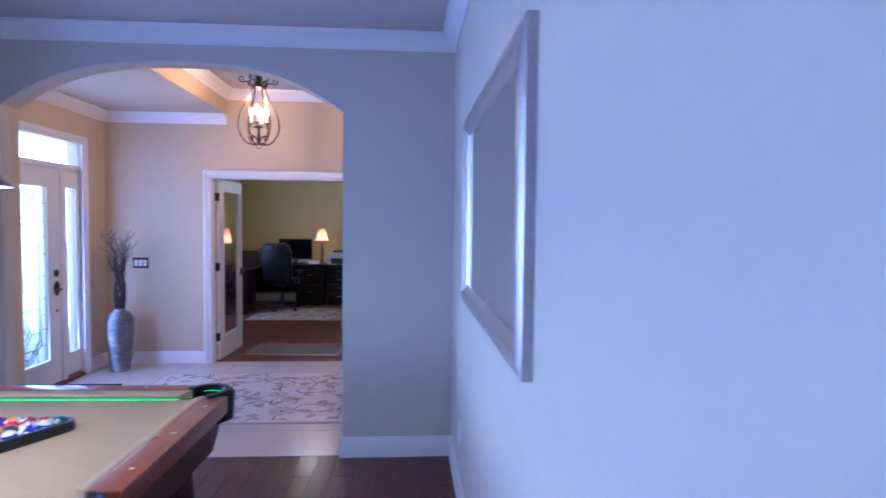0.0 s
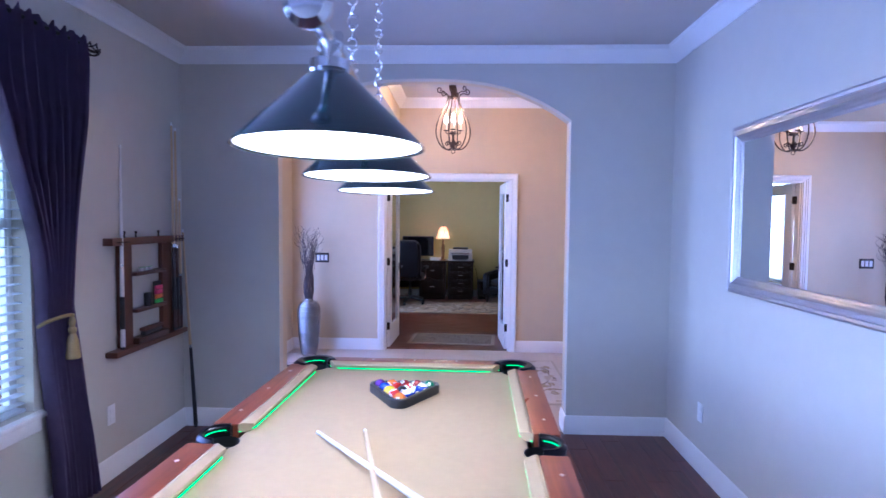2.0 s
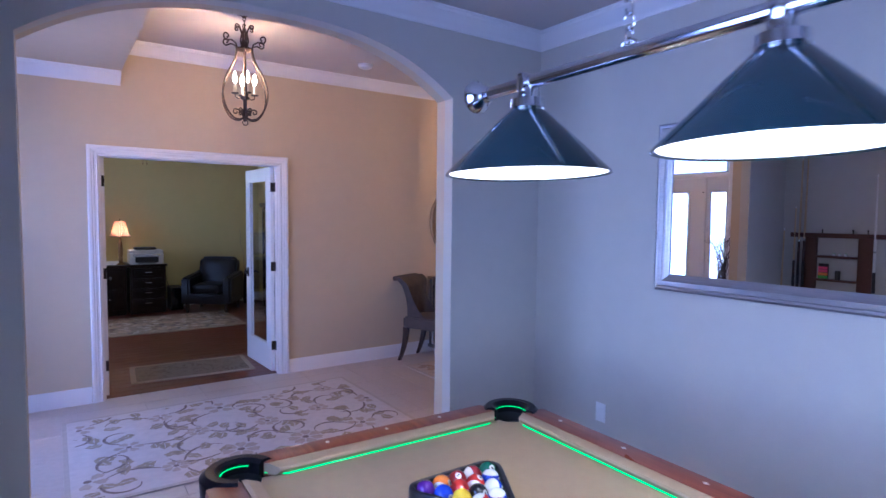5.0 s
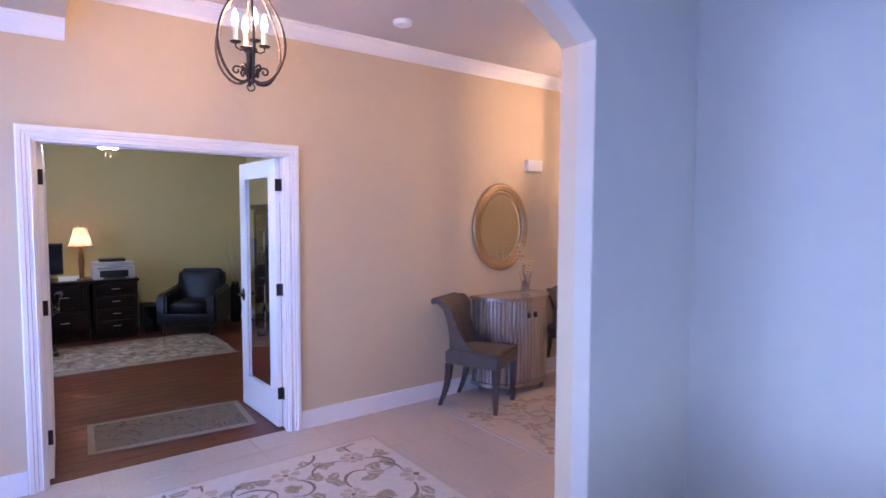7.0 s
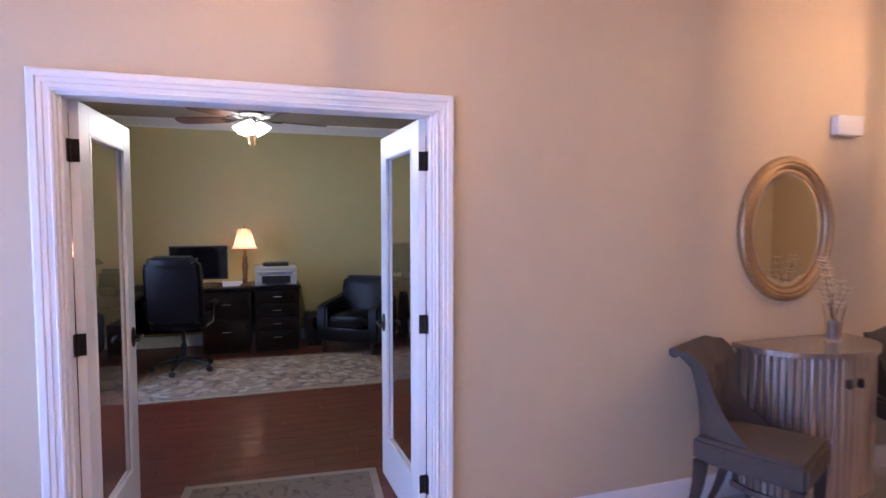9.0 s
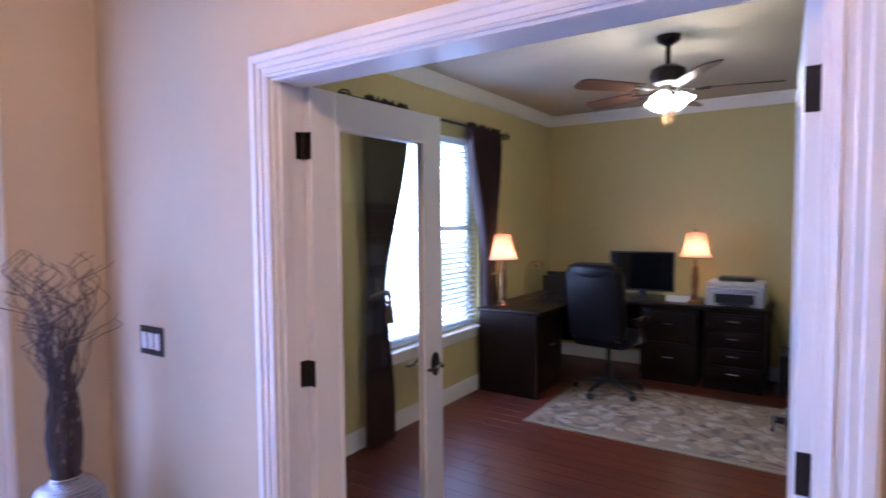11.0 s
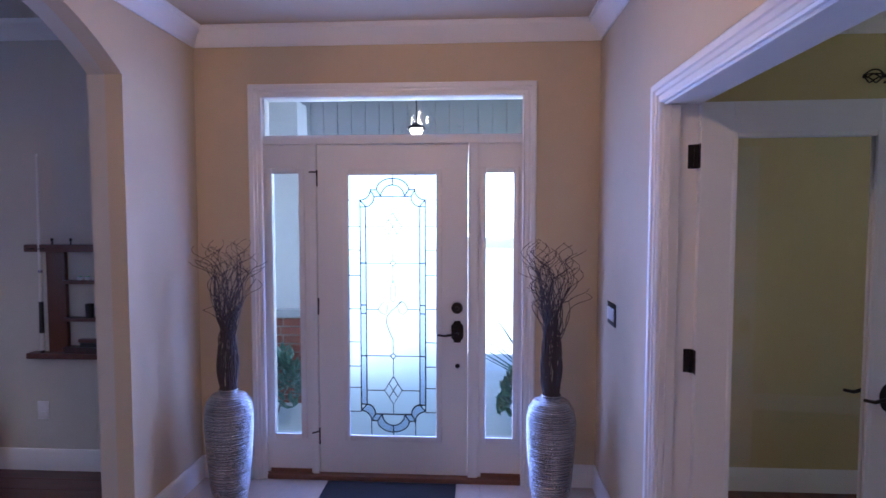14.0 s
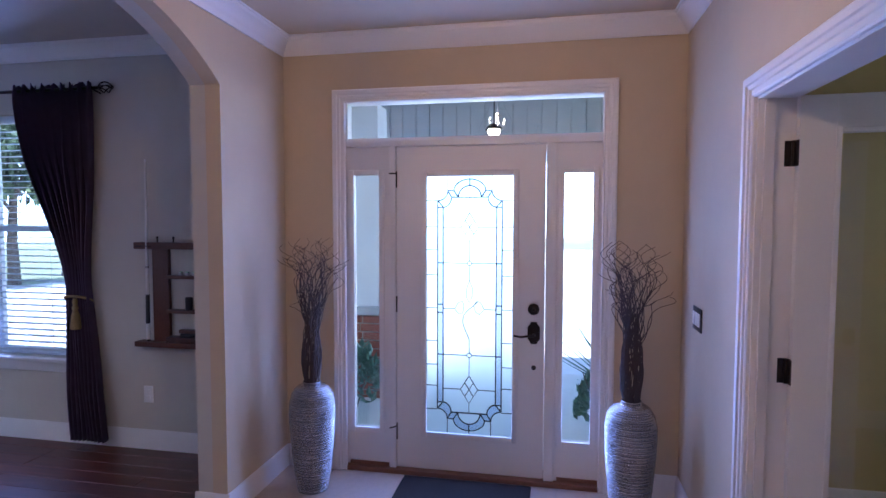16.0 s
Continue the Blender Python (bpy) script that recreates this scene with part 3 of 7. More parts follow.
def cue(name, label, tip, butt, m_shaft, m_butt, r_tip=0.0065, r_butt=0.0145, category="pool cue"):
    tip, butt = Vector(tip), Vector(butt)
    d = butt - tip
    ob = thing(name, label, category, Matrix.Translation(butt) @ d.to_track_quat("-Z", "Y").to_matrix().to_4x4())
    L = d.length

    def seg(a, b, f=1.0):
        ra, rb2 = [(r_butt + (r_tip - r_butt) * t) * f for t in (a, b)]
        m = bmesh.new()
        lathe(m, [(0, a * L), (ra, a * L), (rb2, b * L), (0, b * L)], 14)
        return m
    part("shaft", seg(0.42, 0.985), m_shaft, ob, smooth=True)
    part("joint_ring", seg(0.405, 0.42, 1.04), M_CHROME, ob, smooth=True)
    part("forearm", seg(0.26, 0.405), m_butt, ob, smooth=True)
    part("wrap", seg(0.10, 0.26, 1.03), M_BLACK, ob, "black grip wrap", True)
    part("butt_sleeve", seg(0.012, 0.10), m_butt, ob, smooth=True)
    part("bumper", seg(0.0, 0.012, 0.85), M_BLACK, ob, smooth=True)
    part("tip", seg(0.985, 1.0), M_WHITE, ob, "white ferrule and tip", True)
    return ob


cue("pool_cue", "white pool cue lying across the table cloth", (-1.201, 1.445, 0.753), (-0.36, 0.35, 0.819), M_CUE_W, M_DARKWOOD)
cue("pool_cue", "pale maple pool cue lying crossed on the table", (-1.026, 1.467, 0.756), (-0.70, 0.11, 0.824), M_CUE_L, M_DARKWOOD)

# ---- pool table lamp ----
LX, LY, LZ = -0.957, 1.11, 1.897
plamp = thing("pool_table_light", "chrome bar lamp with three dark green cone shades on chains", "pendant light", pose(LX, LY, LZ, -1.6, 0, 2.1))
bm = bmesh.new()
tube(bm, [(0, -0.72, 0), (0, 0.70, 0)], 0.0165, 16)
part("bar", bm, M_CHROME, plamp, "polished chrome bar", True)
for s in (-1, 1):
    bm = bmesh.new()
    lathe(bm, [(0, 0), (0.018, 0), (0.022, 0.012), (0.014, 0.02), (0.03, 0.032), (0.042, 0.05), (0.042, 0.058), (0.03, 0.072), (0, 0.078)], 20, pose(0, s * 0.69, 0, -90 * s, 0, 0))
    part("finial", bm, M_CHROME, plamp, "chrome end finial", True)
for y in (-0.56, 0.0, 0.56):
    bm = bmesh.new()
    lathe(bm, [(0.036, -0.062), (0.05, -0.072), (0.193, -0.211), (0.196, -0.217), (0.192, -0.215), (0.048, -0.076), (0.034, -0.066), (0.036, -0.062)], 48, pose(0, y, 0))
    sh = part("shade", bm, M_SHADE, plamp, "dark green enamelled cone shade", True)
    bm = bmesh.new()
    lathe(bm, [(0.188, -0.2135), (0.046, -0.079), (0, -0.074)], 48, pose(0, y, 0))
    part("reflector", bm, M_REFLECT, sh, "white inner reflector", True)
    bm = bmesh.new()
    lathe(bm, [(0, -0.012), (0.021, -0.012), (0.023, -0.02), (0.023, -0.034), (0.040, -0.040), (0.042, -0.06), (0.038, -0.0645), (0, -0.0645)], 24, pose(0, y, 0))
    part("cap", bm, M_CHROME, sh, "chrome lamp holder", True)
    bm = bmesh.new()
    box(bm, -0.026, 0.026, y - 0.012, y + 0.012, -0.02, 0.02, 0.005)
    part("clamp", bm, M_CHROME, plamp, "chrome clamp", True)
    bm = bmesh.new()
    lathe(bm, [(0, -0.155), (0.03, -0.15), (0.045, -0.125), (0.04, -0.10), (0.02, -0.08), (0, -0.0755)], 20, pose(0, y, 0))
    part("bulb", bm, M_BULB, sh, "lit frosted bulb", True)
    point_lamp("pool_bulb_light", (LX - 0.037 * y, LY + y, LZ - 0.178 - 0.028 * y), 1.1, (1.0, 0.95, 0.9), 0.03)


def link(bm, c, turn, h=0.034, w=0.011, r=0.0026):
    pts = []
    for i in range(17):
        a = 2 * math.pi * i / 16
        x, z = w * math.cos(a), (h / 2 - w) * (1 if math.sin(a) >= 0 else -1) + w * math.sin(a)
        pts.append(Vector((x * math.cos(turn), x * math.sin(turn), z)) + Vector(c))
    tube(bm, pts, r, 5)


for y in (-0.28, 0.28):
    bm = bmesh.new()
    z, k = 0.034, 0
    while z < CB - LZ - 0.02:
        link(bm, (0, y, z), k * math.pi / 2)
        z += 0.0285
        k += 1
    part("chain", bm, M_CHROME, plamp, "bright chrome chain", True)
    bm = bmesh.new()
    tube(bm, [(0, y - 0.014, 0), (0, y - 0.014, 0.02), (0, y, 0.028), (0, y + 0.014, 0.02), (0, y + 0.014, 0)], 0.005, 8)
    part("bracket", bm, M_CHROME, plamp, smooth=True)
    bm = bmesh.new()
    lathe(bm, [(0, CB - LZ - 0.02), (0.02, CB - LZ - 0.018), (0.035, CB - LZ - 0.004), (0.035, CB - LZ), (0, CB - LZ)], 16, pose(0, y, 0))
    part("ceiling_hook", bm, M_CHROME, plamp, smooth=True)

# ---- framed mirror ----
MY0, MY1, MZ0, MZ1 = 1.10, 2.53, 1.175, 2.065
mirror = thing("wall_mirror", "large mirror in a stepped brushed pewter frame", "mirror", pose(BX1, (MY0 + MY1) / 2, MZ0))
hw, hh = (MY1 - MY0) / 2, MZ1 - MZ0
MPROF = [(0.0, 0.0), (0.0, 0.028), (0.010, 0.034), (0.022, 0.030), (0.028, 0.038), (0.052, 0.040), (0.060, 0.032), (0.066, 0.030), (0.072, 0.024), (0.086, 0.020), (0.092, 0.012), (0.092, 0.0)]


def frame_side(bm, a, b, inn):
    """A mitred side from corner a to b; inn: way to the middle. Corners are (y, z); depth goes to -x."""
    a, b, inn = Vector(a), Vector(b), Vector(inn)
    d = (b - a).normalized()
    rows = []
    for base, s in ((a, 1), (b, -1)):
        row = []
        for w, dep in MPROF:
            p = base + inn * w + d * (w * s)
            row.append(bm.verts.new((-dep, p.x, p.y)))
        rows.append(row)
    n = len(MPROF)
    for i in range(n):
        bm.faces.new((rows[0][i], rows[1][i], rows[1][(i + 1) % n], rows[0][(i + 1) % n]))
    bm.faces.new(rows[0]), bm.faces.new(rows[1][::-1])


for a, b, inn in (((-hw, 0), (hw, 0), (0, 1)), ((hw, 0), (hw, hh), (-1, 0)), ((hw, hh), (-hw, hh), (0, -1)), ((-hw, hh), (-hw, 0), (1, 0))):
    bm = bmesh.new()
    frame_side(bm, a, b, inn)
    part("frame_side", bm, M_PEWTER, mirror, "brushed pewter frame moulding", True)
bm = bmesh.new()
box(bm, -0.014, -0.004, -hw + 0.088, hw - 0.088, 0.088, hh - 0.088)
part("mirror_glass", bm, M_MIRROR, mirror, "silvered mirror glass")


def outlet(at, switches=0, dark=False):
    """A wall plate facing -y in its own space."""
    ob = thing("wall_switch" if switches else "wall_outlet", ("triple" if switches > 2 else "double") + " light switch in a dark bronze plate" if dark else "white plastic outlet plate low on the wall", "switch" if switches else "outlet", at)
    w = 0.036 + 0.023 * max(switches - 1, 0)
    bm = bmesh.new()
    box(bm, -w, w, -0.006, 0, -0.058, 0.058, 0.003)
    part("plate", bm, M_BRONZE if dark else M_WHITE, ob, smooth=True)
    if switches:
        for k in range(switches):
            bm = bmesh.new()
            x = (k - (switches - 1) / 2) * 0.046
            box(bm, x - 0.0165, x + 0.0165, -0.0105, -0.0062, -0.033, 0.033, 0.002)
            part("rocker", bm, M_WHITE, ob, "white rocker")
    else:
        for z in (-0.02, 0.02):
            bm = bmesh.new()
            box(bm, -0.016, 0.016, -0.0085, -0.0062, z - 0.013, z + 0.013, 0.002)
            part("socket", bm, M_WHITE, ob)
    return ob


outlet(pose(BX0, 2.595, 0.382, 0, 0, 90))
outlet(pose(BX1, 2.889, 0.372, 0, 0, -90))
outlet(pose(BX1, 0.328, 1.162, 0, 0, -90), 2, True)

# ---- cue rack on the wall ----
crack = thing("cue_rack", "dark brown wooden cue rack with small shelves on the wall", "cue rack", pose(BX0, 2.965, 0.74))


def bx(*a, bevel=0.003):
    m = bmesh.new()
    box(m, *a, bevel)
    return m


part("top_rail", bx(0, 0.06, -0.41, 0.41, 0.645, 0.69), M_FELTBROWN, crack, smooth=True)
part("bottom_rail", bx(0, 0.075, -0.41, 0.42, -0.012, 0.022), M_FELTBROWN, crack, smooth=True)
for y in (-0.235, 0.235):
    part("post", bx(0.0, 0.03, y - 0.06, y + 0.06, 0.022, 0.645), M_FELTBROWN, crack, smooth=True)
for z in (0.23, 0.46):
    part("shelf", bx(0.0, 0.06, -0.175, 0.175, z - 0.011, z + 0.011), M_FELTBROWN, crack, smooth=True)
part("tray", bx(0.0, 0.07, -0.175, 0.175, 0.022, 0.06), M_DARKWOOD, crack, smooth=True)
for y in (-0.36, -0.29, 0.29, 0.36):
    bm = bmesh.new()
    tube(bm, [(0.058, y - 0.014, 0.665), (0.082, y - 0.014, 0.665), (0.082, y + 0.014, 0.665), (0.058, y + 0.014, 0.665)], 0.003, 6)
    part("clip", bm, M_BRONZE, crack)
for y in (-0.25, -0.13, 0.13):
    bm = bmesh.new()
    lathe(bm, [(0, 0), (0.006, 0), (0.004, 0.02), (0.009, 0.03), (0.006, 0.038), (0, 0.04)], 10, pose(0.03, y, 0.69))
    part("knob", bm, M_BRONZE, crack, smooth=True)
XR = BX0 + 0.052
cue("pool_cue", "pool cue with white marbled butt standing in the rack", (XR, 2.655, 1.98), (XR, 2.645, 0.764), M_CUE_W, M_CUE_W)
cue("pool_cue", "pale maple pool cue standing in the rack", (XR, 3.24, 2.21), (XR, 3.25, 0.764), M_CUE_L, M_DARKWOOD)
cue("pool_cue", "pale maple pool cue standing in the rack", (XR, 3.29, 2.18), (XR, 3.295, 0.764), M_CUE_L, M_DARKWOOD)
cue("pool_cue", "short maple pool cue standing in the rack", (XR, 3.335, 1.69), (XR, 3.335, 0.764), M_CUE_L, M_DARKWOOD)
cue("pool_cue", "dark butted pool cue leaning in the wall corner", (BX0 + 0.012, 3.455, 1.47), (-2.64, 3.43, 0.002), M_CUE_L, M_BLACK)
chalk = thing("cue_chalk_pack", "small pack with neon pink, yellow and green stripes", "chalk pack", pose(BX0 + 0.036, 3.07, 0.981, 0, 0, 0))
M_NEON = [plain("neon %s card" % n, c, 0.5) for n, c in (("pink", (0.85, 0.08, 0.2)), ("orange", (0.9, 0.25, 0.05)), ("yellow", (0.75, 0.65, 0.05)), ("green", (0.1, 0.6, 0.1)))]
part("card_back", bx(-0.012, -0.004, -0.045, 0.045, 0, 0.15), M_BLACK, chalk)
for k, m in enumerate((M_NEON[3], M_NEON[1], M_NEON[0], M_NEON[0])):
    part("stripe", bx(-0.004, 0.012, -0.04, 0.04, 0.004 + k * 0.03, 0.03 + k * 0.03, bevel=0.004), m, chalk, smooth=True)
cup = thing("black_cup", "small black cylindrical cup on the rack shelf", "cup", pose(BX0 + 0.036, 2.945, 0.9812))
bm = bmesh.new()
lathe(bm, [(0, 0), (0.022, 0), (0.024, 0.085), (0.021, 0.085), (0.019, 0.006), (0, 0.006)], 20)
part("shell", bm, M_BLACK, cup, smooth=True)
for y in (2.885, 2.935, 2.985):
    ob = thing("chalk_cube", "small white cube of cue chalk on the shelf", "chalk", pose(BX0 + 0.03, y, 1.2112), "chalk cubes")
    part("cube", bx(-0.011, 0.011, -0.011, 0.011, 0, 0.022), M_WHITE, ob)
    part("chalk_top", bx(-0.009, 0.009, -0.009, 0.009, 0.0221, 0.0245, bevel=0.001), M_NEON[3], ob)
brush = thing("table_brush", "dark brown bristle brush lying in the rack tray", "brush", pose(BX0 + 0.036, 2.985, 0.8003))
part("handle", bx(-0.02, 0.02, -0.11, 0.11, 0.025, 0.05, bevel=0.009), M_FELTBROWN, brush, smooth=True)
part("bristles", bx(-0.017, 0.017, -0.10, 0.10, 0, 0.025), M_BLACK, brush)


# ---- windows with blinds ----
def window(name, x_in, depth, win, label, slat_tilt=2):
    """A double hung window in a wall that faces +x, with casing-less returns, sill and venetian blind."""
    y0, y1, z0, z1 = win
    ob = tagged(new(name), label, "window", kind="structure")
    ob.location = (x_in - depth, (y0 + y1) / 2, z0)
    w, h = (y1 - y0) / 2, z1 - z0
    fx = 0.035
    for a, b, c, d in ((-w, -w + 0.045, 0, h), (w - 0.045, w, 0, h), (-w + 0.045, w - 0.045, 0, 0.045), (-w + 0.045, w - 0.045, h - 0.045, h), (-w + 0.045, w - 0.045, h * 0.53 - 0.022, h * 0.53 + 0.022)):
        part("window_frame", bx(fx, fx + 0.04, a, b, c, d), M_TRIM, ob, smooth=True)
    part("mullion", bx(fx + 0.002, fx + 0.038, -0.03, 0.03, 0.045, h - 0.045), M_TRIM, ob, smooth=True)
    g = part("pane", bx(fx + 0.016, fx + 0.020, -w + 0.03, w - 0.03, 0.03, h - 0.03, bevel=0), M_GLASS, ob, "clear glass")
    g.visible_shadow = False
    part("window_sill", bx(fx + 0.04, depth + 0.045, -w - 0.05, w + 0.05, -0.028, -0.001, bevel=0.006), M_TRIM, ob, "white painted sill", True)
    part("apron_board", bx(depth, depth + 0.014, -w - 0.03, w + 0.03, -0.10, -0.028), M_TRIM, ob, "white board under the sill", True)
    blind = thing("venetian_blind", "white slatted venetian blind lowered over the window", "blind", pose(x_in - 0.055, (y0 + y1) / 2, z0))
    part("head_rail", bx(-0.03, 0.025, -w + 0.006, w - 0.006, h - 0.055, h - 0.006), M_SLAT, blind, smooth=True)
    bm = bmesh.new()
    sw = w - 0.012
    prof = [(-0.024, -0.002), (-0.012, 0.0005), (0, 0.0015), (0.012, 0.0005), (0.024, -0.002), (0.024, 0.0005), (0.012, 0.003), (0, 0.004), (-0.012, 0.003), (-0.024, 0.0005)]
    rows = [[bm.verts.new((x, y, z)) for x, z in prof] for y in (-sw, sw)]
    for i in range(10):
        bm.faces.new((rows[0][i], rows[1][i], rows[1][(i + 1) % 10], rows[0][(i + 1) % 10]))
    me = finish("slat", bm, M_SLAT, True)
    z = 0.05
    while z < h - 0.07:
        s = new("slat", me)
        s.parent = blind
        s.matrix_local = pose(0, 0, z, 0, slat_tilt, 0)
        z += 0.0445
    part("bottom_rail", bx(-0.024, 0.024, -sw, sw, 0.008, 0.024), M_SLAT, blind, smooth=True)
    for y in (-w * 0.72, -w * 0.1, w * 0.1, w * 0.72):
        bm = bmesh.new()
        tube(bm, [(0.0255, y, 0.02), (0.0255, y, h - 0.05)], 0.0014, 5)
        part("ladder_cord", bm, M_SLAT, blind)
    bm = bmesh.new()
    tube(bm, [(0.032, w * 0.86, h - 0.06), (0.034, w * 0.86, h * 0.36)], 0.0016, 5)
    lathe(bm, [(0, 0), (0.007, 0.004), (0.006, 0.03), (0, 0.04)], 10, pose(0.034, w * 0.86, h * 0.36 - 0.04))
    part("pull_cord", bm, M_WHITE, blind)
    return ob


window("window_1", BX0, 0.16, BWIN, "white double hung window over the garden")
# Unseen window added round the back fill lamp.
window("window_2_unseen", BX0, 0.16, BWIN_UNSEEN, "white double hung window over the garden")
window("window_3", OX0, 0.16, OWIN, "white double hung office window")


def curtain(at, label, material, top_w, waist_w, waist_z, bottom_w, h, lean, flat_bottom=0.0):
    """A gathered panel with folds, hanging in the yz plane; y along the wall, lean moves its waist along y."""
    ob = thing("curtain", label, "curtain", at)
    bm = bmesh.new()
    nz, ny = 44, 90
    grid = []
    for iz in range(nz + 1):
        z = h * (1 - iz / nz)
        if z > waist_z:
            t = (h - z) / (h - waist_z)
            s = t * t * (3 - 2 * t)
            half = top_w / 2 + (waist_w / 2 - top_w / 2) * (s ** 1.15)
            off = lean * (s ** 1.1)
        else:
            t = (waist_z - z) / waist_z
            half = waist_w / 2 + (bottom_w / 2 - waist_w / 2) * (t ** 0.75)
            off = lean + flat_bottom * t
        amp = 0.018 + 0.022 * min(1, half / (top_w / 2)) + 0.01
        row = []
        for iy in range(ny + 1):
            u = iy / ny
            ph = 2 * math.pi * 8.5 * u + 0.6 * math.sin(3 * u + z * 1.3)
            y = off + (u * 2 - 1) * half + 0.012 * math.sin(ph * 1.0 + 1.2)
            x = amp * math.sin(ph) + 0.006 * math.sin(5 * z + 9 * u) - 0.035 * max(0.0, 1 - abs(z - waist_z) / (0.9 if z > waist_z else 0.7))
            if z > h - 0.08:
                x *= 0.7 + 0.3 * (h - z) / 0.08
                z2 = z + (0.02 * math.sin(2.3 * ph) if iz == 0 else 0)
            else:
                z2 = z
            row.append(bm.verts.new((x, y, z2)))
        grid.append(row)
    for a, b in zip(grid, grid[1:]):
        for k in range(ny):
            bm.faces.new((a[k], a[k + 1], b[k + 1], b[k]))
    cl = part("panel", bm, material, ob, smooth=True)
    md = cl.modifiers.new("thickness", "SOLIDIFY")
    md.thickness = 0.003
    return ob


def tieback(at, material, w):
    ob = thing("curtain_tieback", "gold rope tieback with hanging tassel round the curtain", "tieback", at)
    bm = bmesh.new()
    pts = [(0.055 * math.cos(a), (w / 2 + 0.012) * math.sin(a), 0.03 * math.cos(a * 1) - 0.02) for a in np.linspace(-math.pi, math.pi, 29)]
    tube(bm, pts, 0.009, 8)
    part("rope", bm, material, ob, smooth=True)
    bm = bmesh.new()
    lathe(bm, [(0, 0), (0.012, -0.004), (0.017, -0.03), (0.012, -0.05), (0.02, -0.062), (0.02, -0.075), (0.014, -0.085), (0.026, -0.12), (0.034, -0.21), (0.028, -0.215), (0, -0.21)], 16, pose(0.062, 0.03, 0.0))
    part("tassel", bm, material, ob, "gold fringed tassel", True)
    return ob


def rod(x, y0, y1, z, label):
    ob = thing("curtain_rod", label, "curtain rod", pose(x, (y0 + y1) / 2, z))
    h = (y1 - y0) / 2
    bm = bmesh.new()
    tube(bm, [(0, -h, 0), (0, h, 0)], 0.011, 12)
    part("pole", bm, M_BRONZE, ob, smooth=True)
    for s in (-1, 1):
        bm = bmesh.new()
        for k in range(6):
            pts = []
            for i in range(11):
                t = i / 10
                r = 0.012 + 0.026 * math.sin(math.pi * t)
                a = 2 * math.pi * k / 6 + 1.6 * t
                pts.append((r * math.cos(a), s * (h + 0.09 * t), r * math.sin(a)))
            tube(bm, pts, 0.0042, 6)
        lathe(bm, [(0, 0), (0.012, 0.004), (0.012, 0.014), (0, 0.018)], 10, pose(0, s * (h + 0.085), 0, -90 * s, 0, 0))
        part("finial", bm, M_BRONZE, ob, "twisted iron cage finial", True)
        bm = bmesh.new()
        tube(bm, [(0, s * (h - 0.06), 0), (-0.03, s * (h - 0.06), -0.012), (-0.074, s * (h - 0.06), -0.02)], 0.006, 8)
        part("bracket", bm, M_BRONZE, ob)
    return ob


rod(BX0 + 0.075, 0.25, 2.345, 2.455, "dark bronze curtain rod with twisted finials")
curtain(pose(BX0 + 0.075, 1.985, 0.06), "dark plum curtain tied back beside the window", M_CURTAIN, 0.63, 0.17, 1.03, 0.27, 2.42, 0.12, 0.085)
tieback(pose(BX0 + 0.05, 2.105, 1.05), M_TASSEL, 0.17)
curtain(pose(BX0 + 0.075, 0.545, 0.06) @ Matrix.Diagonal((1, -1, 1, 1)), "dark plum curtain tied back beside the window", M_CURTAIN, 0.63, 0.15, 1.02, 0.29, 2.42, 0.165, 0.045)
tieback(pose(BX0 + 0.05, 0.39, 1.04), M_TASSEL, 0.15)

# ---- foyer materials ----
M_SILVER = plain("hammered silver leaf", (0.42, 0.41, 0.42), 0.2, 0.97, 1.0, 130, 0.5)
M_TWIG = plain("dark curly twig", (0.055, 0.036, 0.034), 0.7, bump=0.4, scale=200, vary=0.4)
M_MAT = plain("black coir doormat", (0.02, 0.019, 0.02), 0.95, bump=0.8, scale=600, vary=0.3)
M_FROST = glass("pebbled door glass", (0.70, 0.79, 0.84), 0.34)
M_BEVEL = glass("bevelled blue grey glass", (0.66, 0.74, 0.88), 0.20)
M_LEAD = plain("dark lead came", (0.012, 0.012, 0.014), 0.6, 0.0)
M_FLAME = glow("lit candle bulb", (1.0, 0.80, 0.58), 16)
M_CANDLE = plain("ivory candle sleeve", (0.75, 0.66, 0.5), 0.5)
M_THRESH = plain("oak threshold", (0.20, 0.09, 0.05), 0.5, vary=0.2)
M_BRICK = plain("red brown brick", (0.30, 0.105, 0.07), 0.9, bump=0.5, scale=90, vary=0.25)
M_MORTAR = plain("pale mortar", (0.45, 0.42, 0.38), 0.95, bump=0.5, scale=150)
M_VINYL = plain("white porch vinyl", (0.46, 0.48, 0.52), 0.5, vary=0.04)
M_CONC = plain("porch concrete", (0.60, 0.60, 0.58), 0.85, bump=0.3, scale=60, vary=0.1)
M_DRIVE = plain("pale sunlit concrete", (0.60, 0.62, 0.63), 0.9, bump=0.3, scale=20, vary=0.08)
M_GRASS = plain("lawn ground", (0.19, 0.23, 0.15), 0.95, bump=0.8, scale=40, vary=0.4)
M_LEAF = plain("glossy shrub leaf", (0.10, 0.20, 0.15), 0.35, vary=0.35, scale=20)
M_FAR = plain("distant foliage", (0.10, 0.14, 0.07), 0.9, vary=0.5, scale=3)
M_BARK = plain("grey bark", (0.10, 0.08, 0.065), 0.9, bump=0.6, scale=30, vary=0.3)


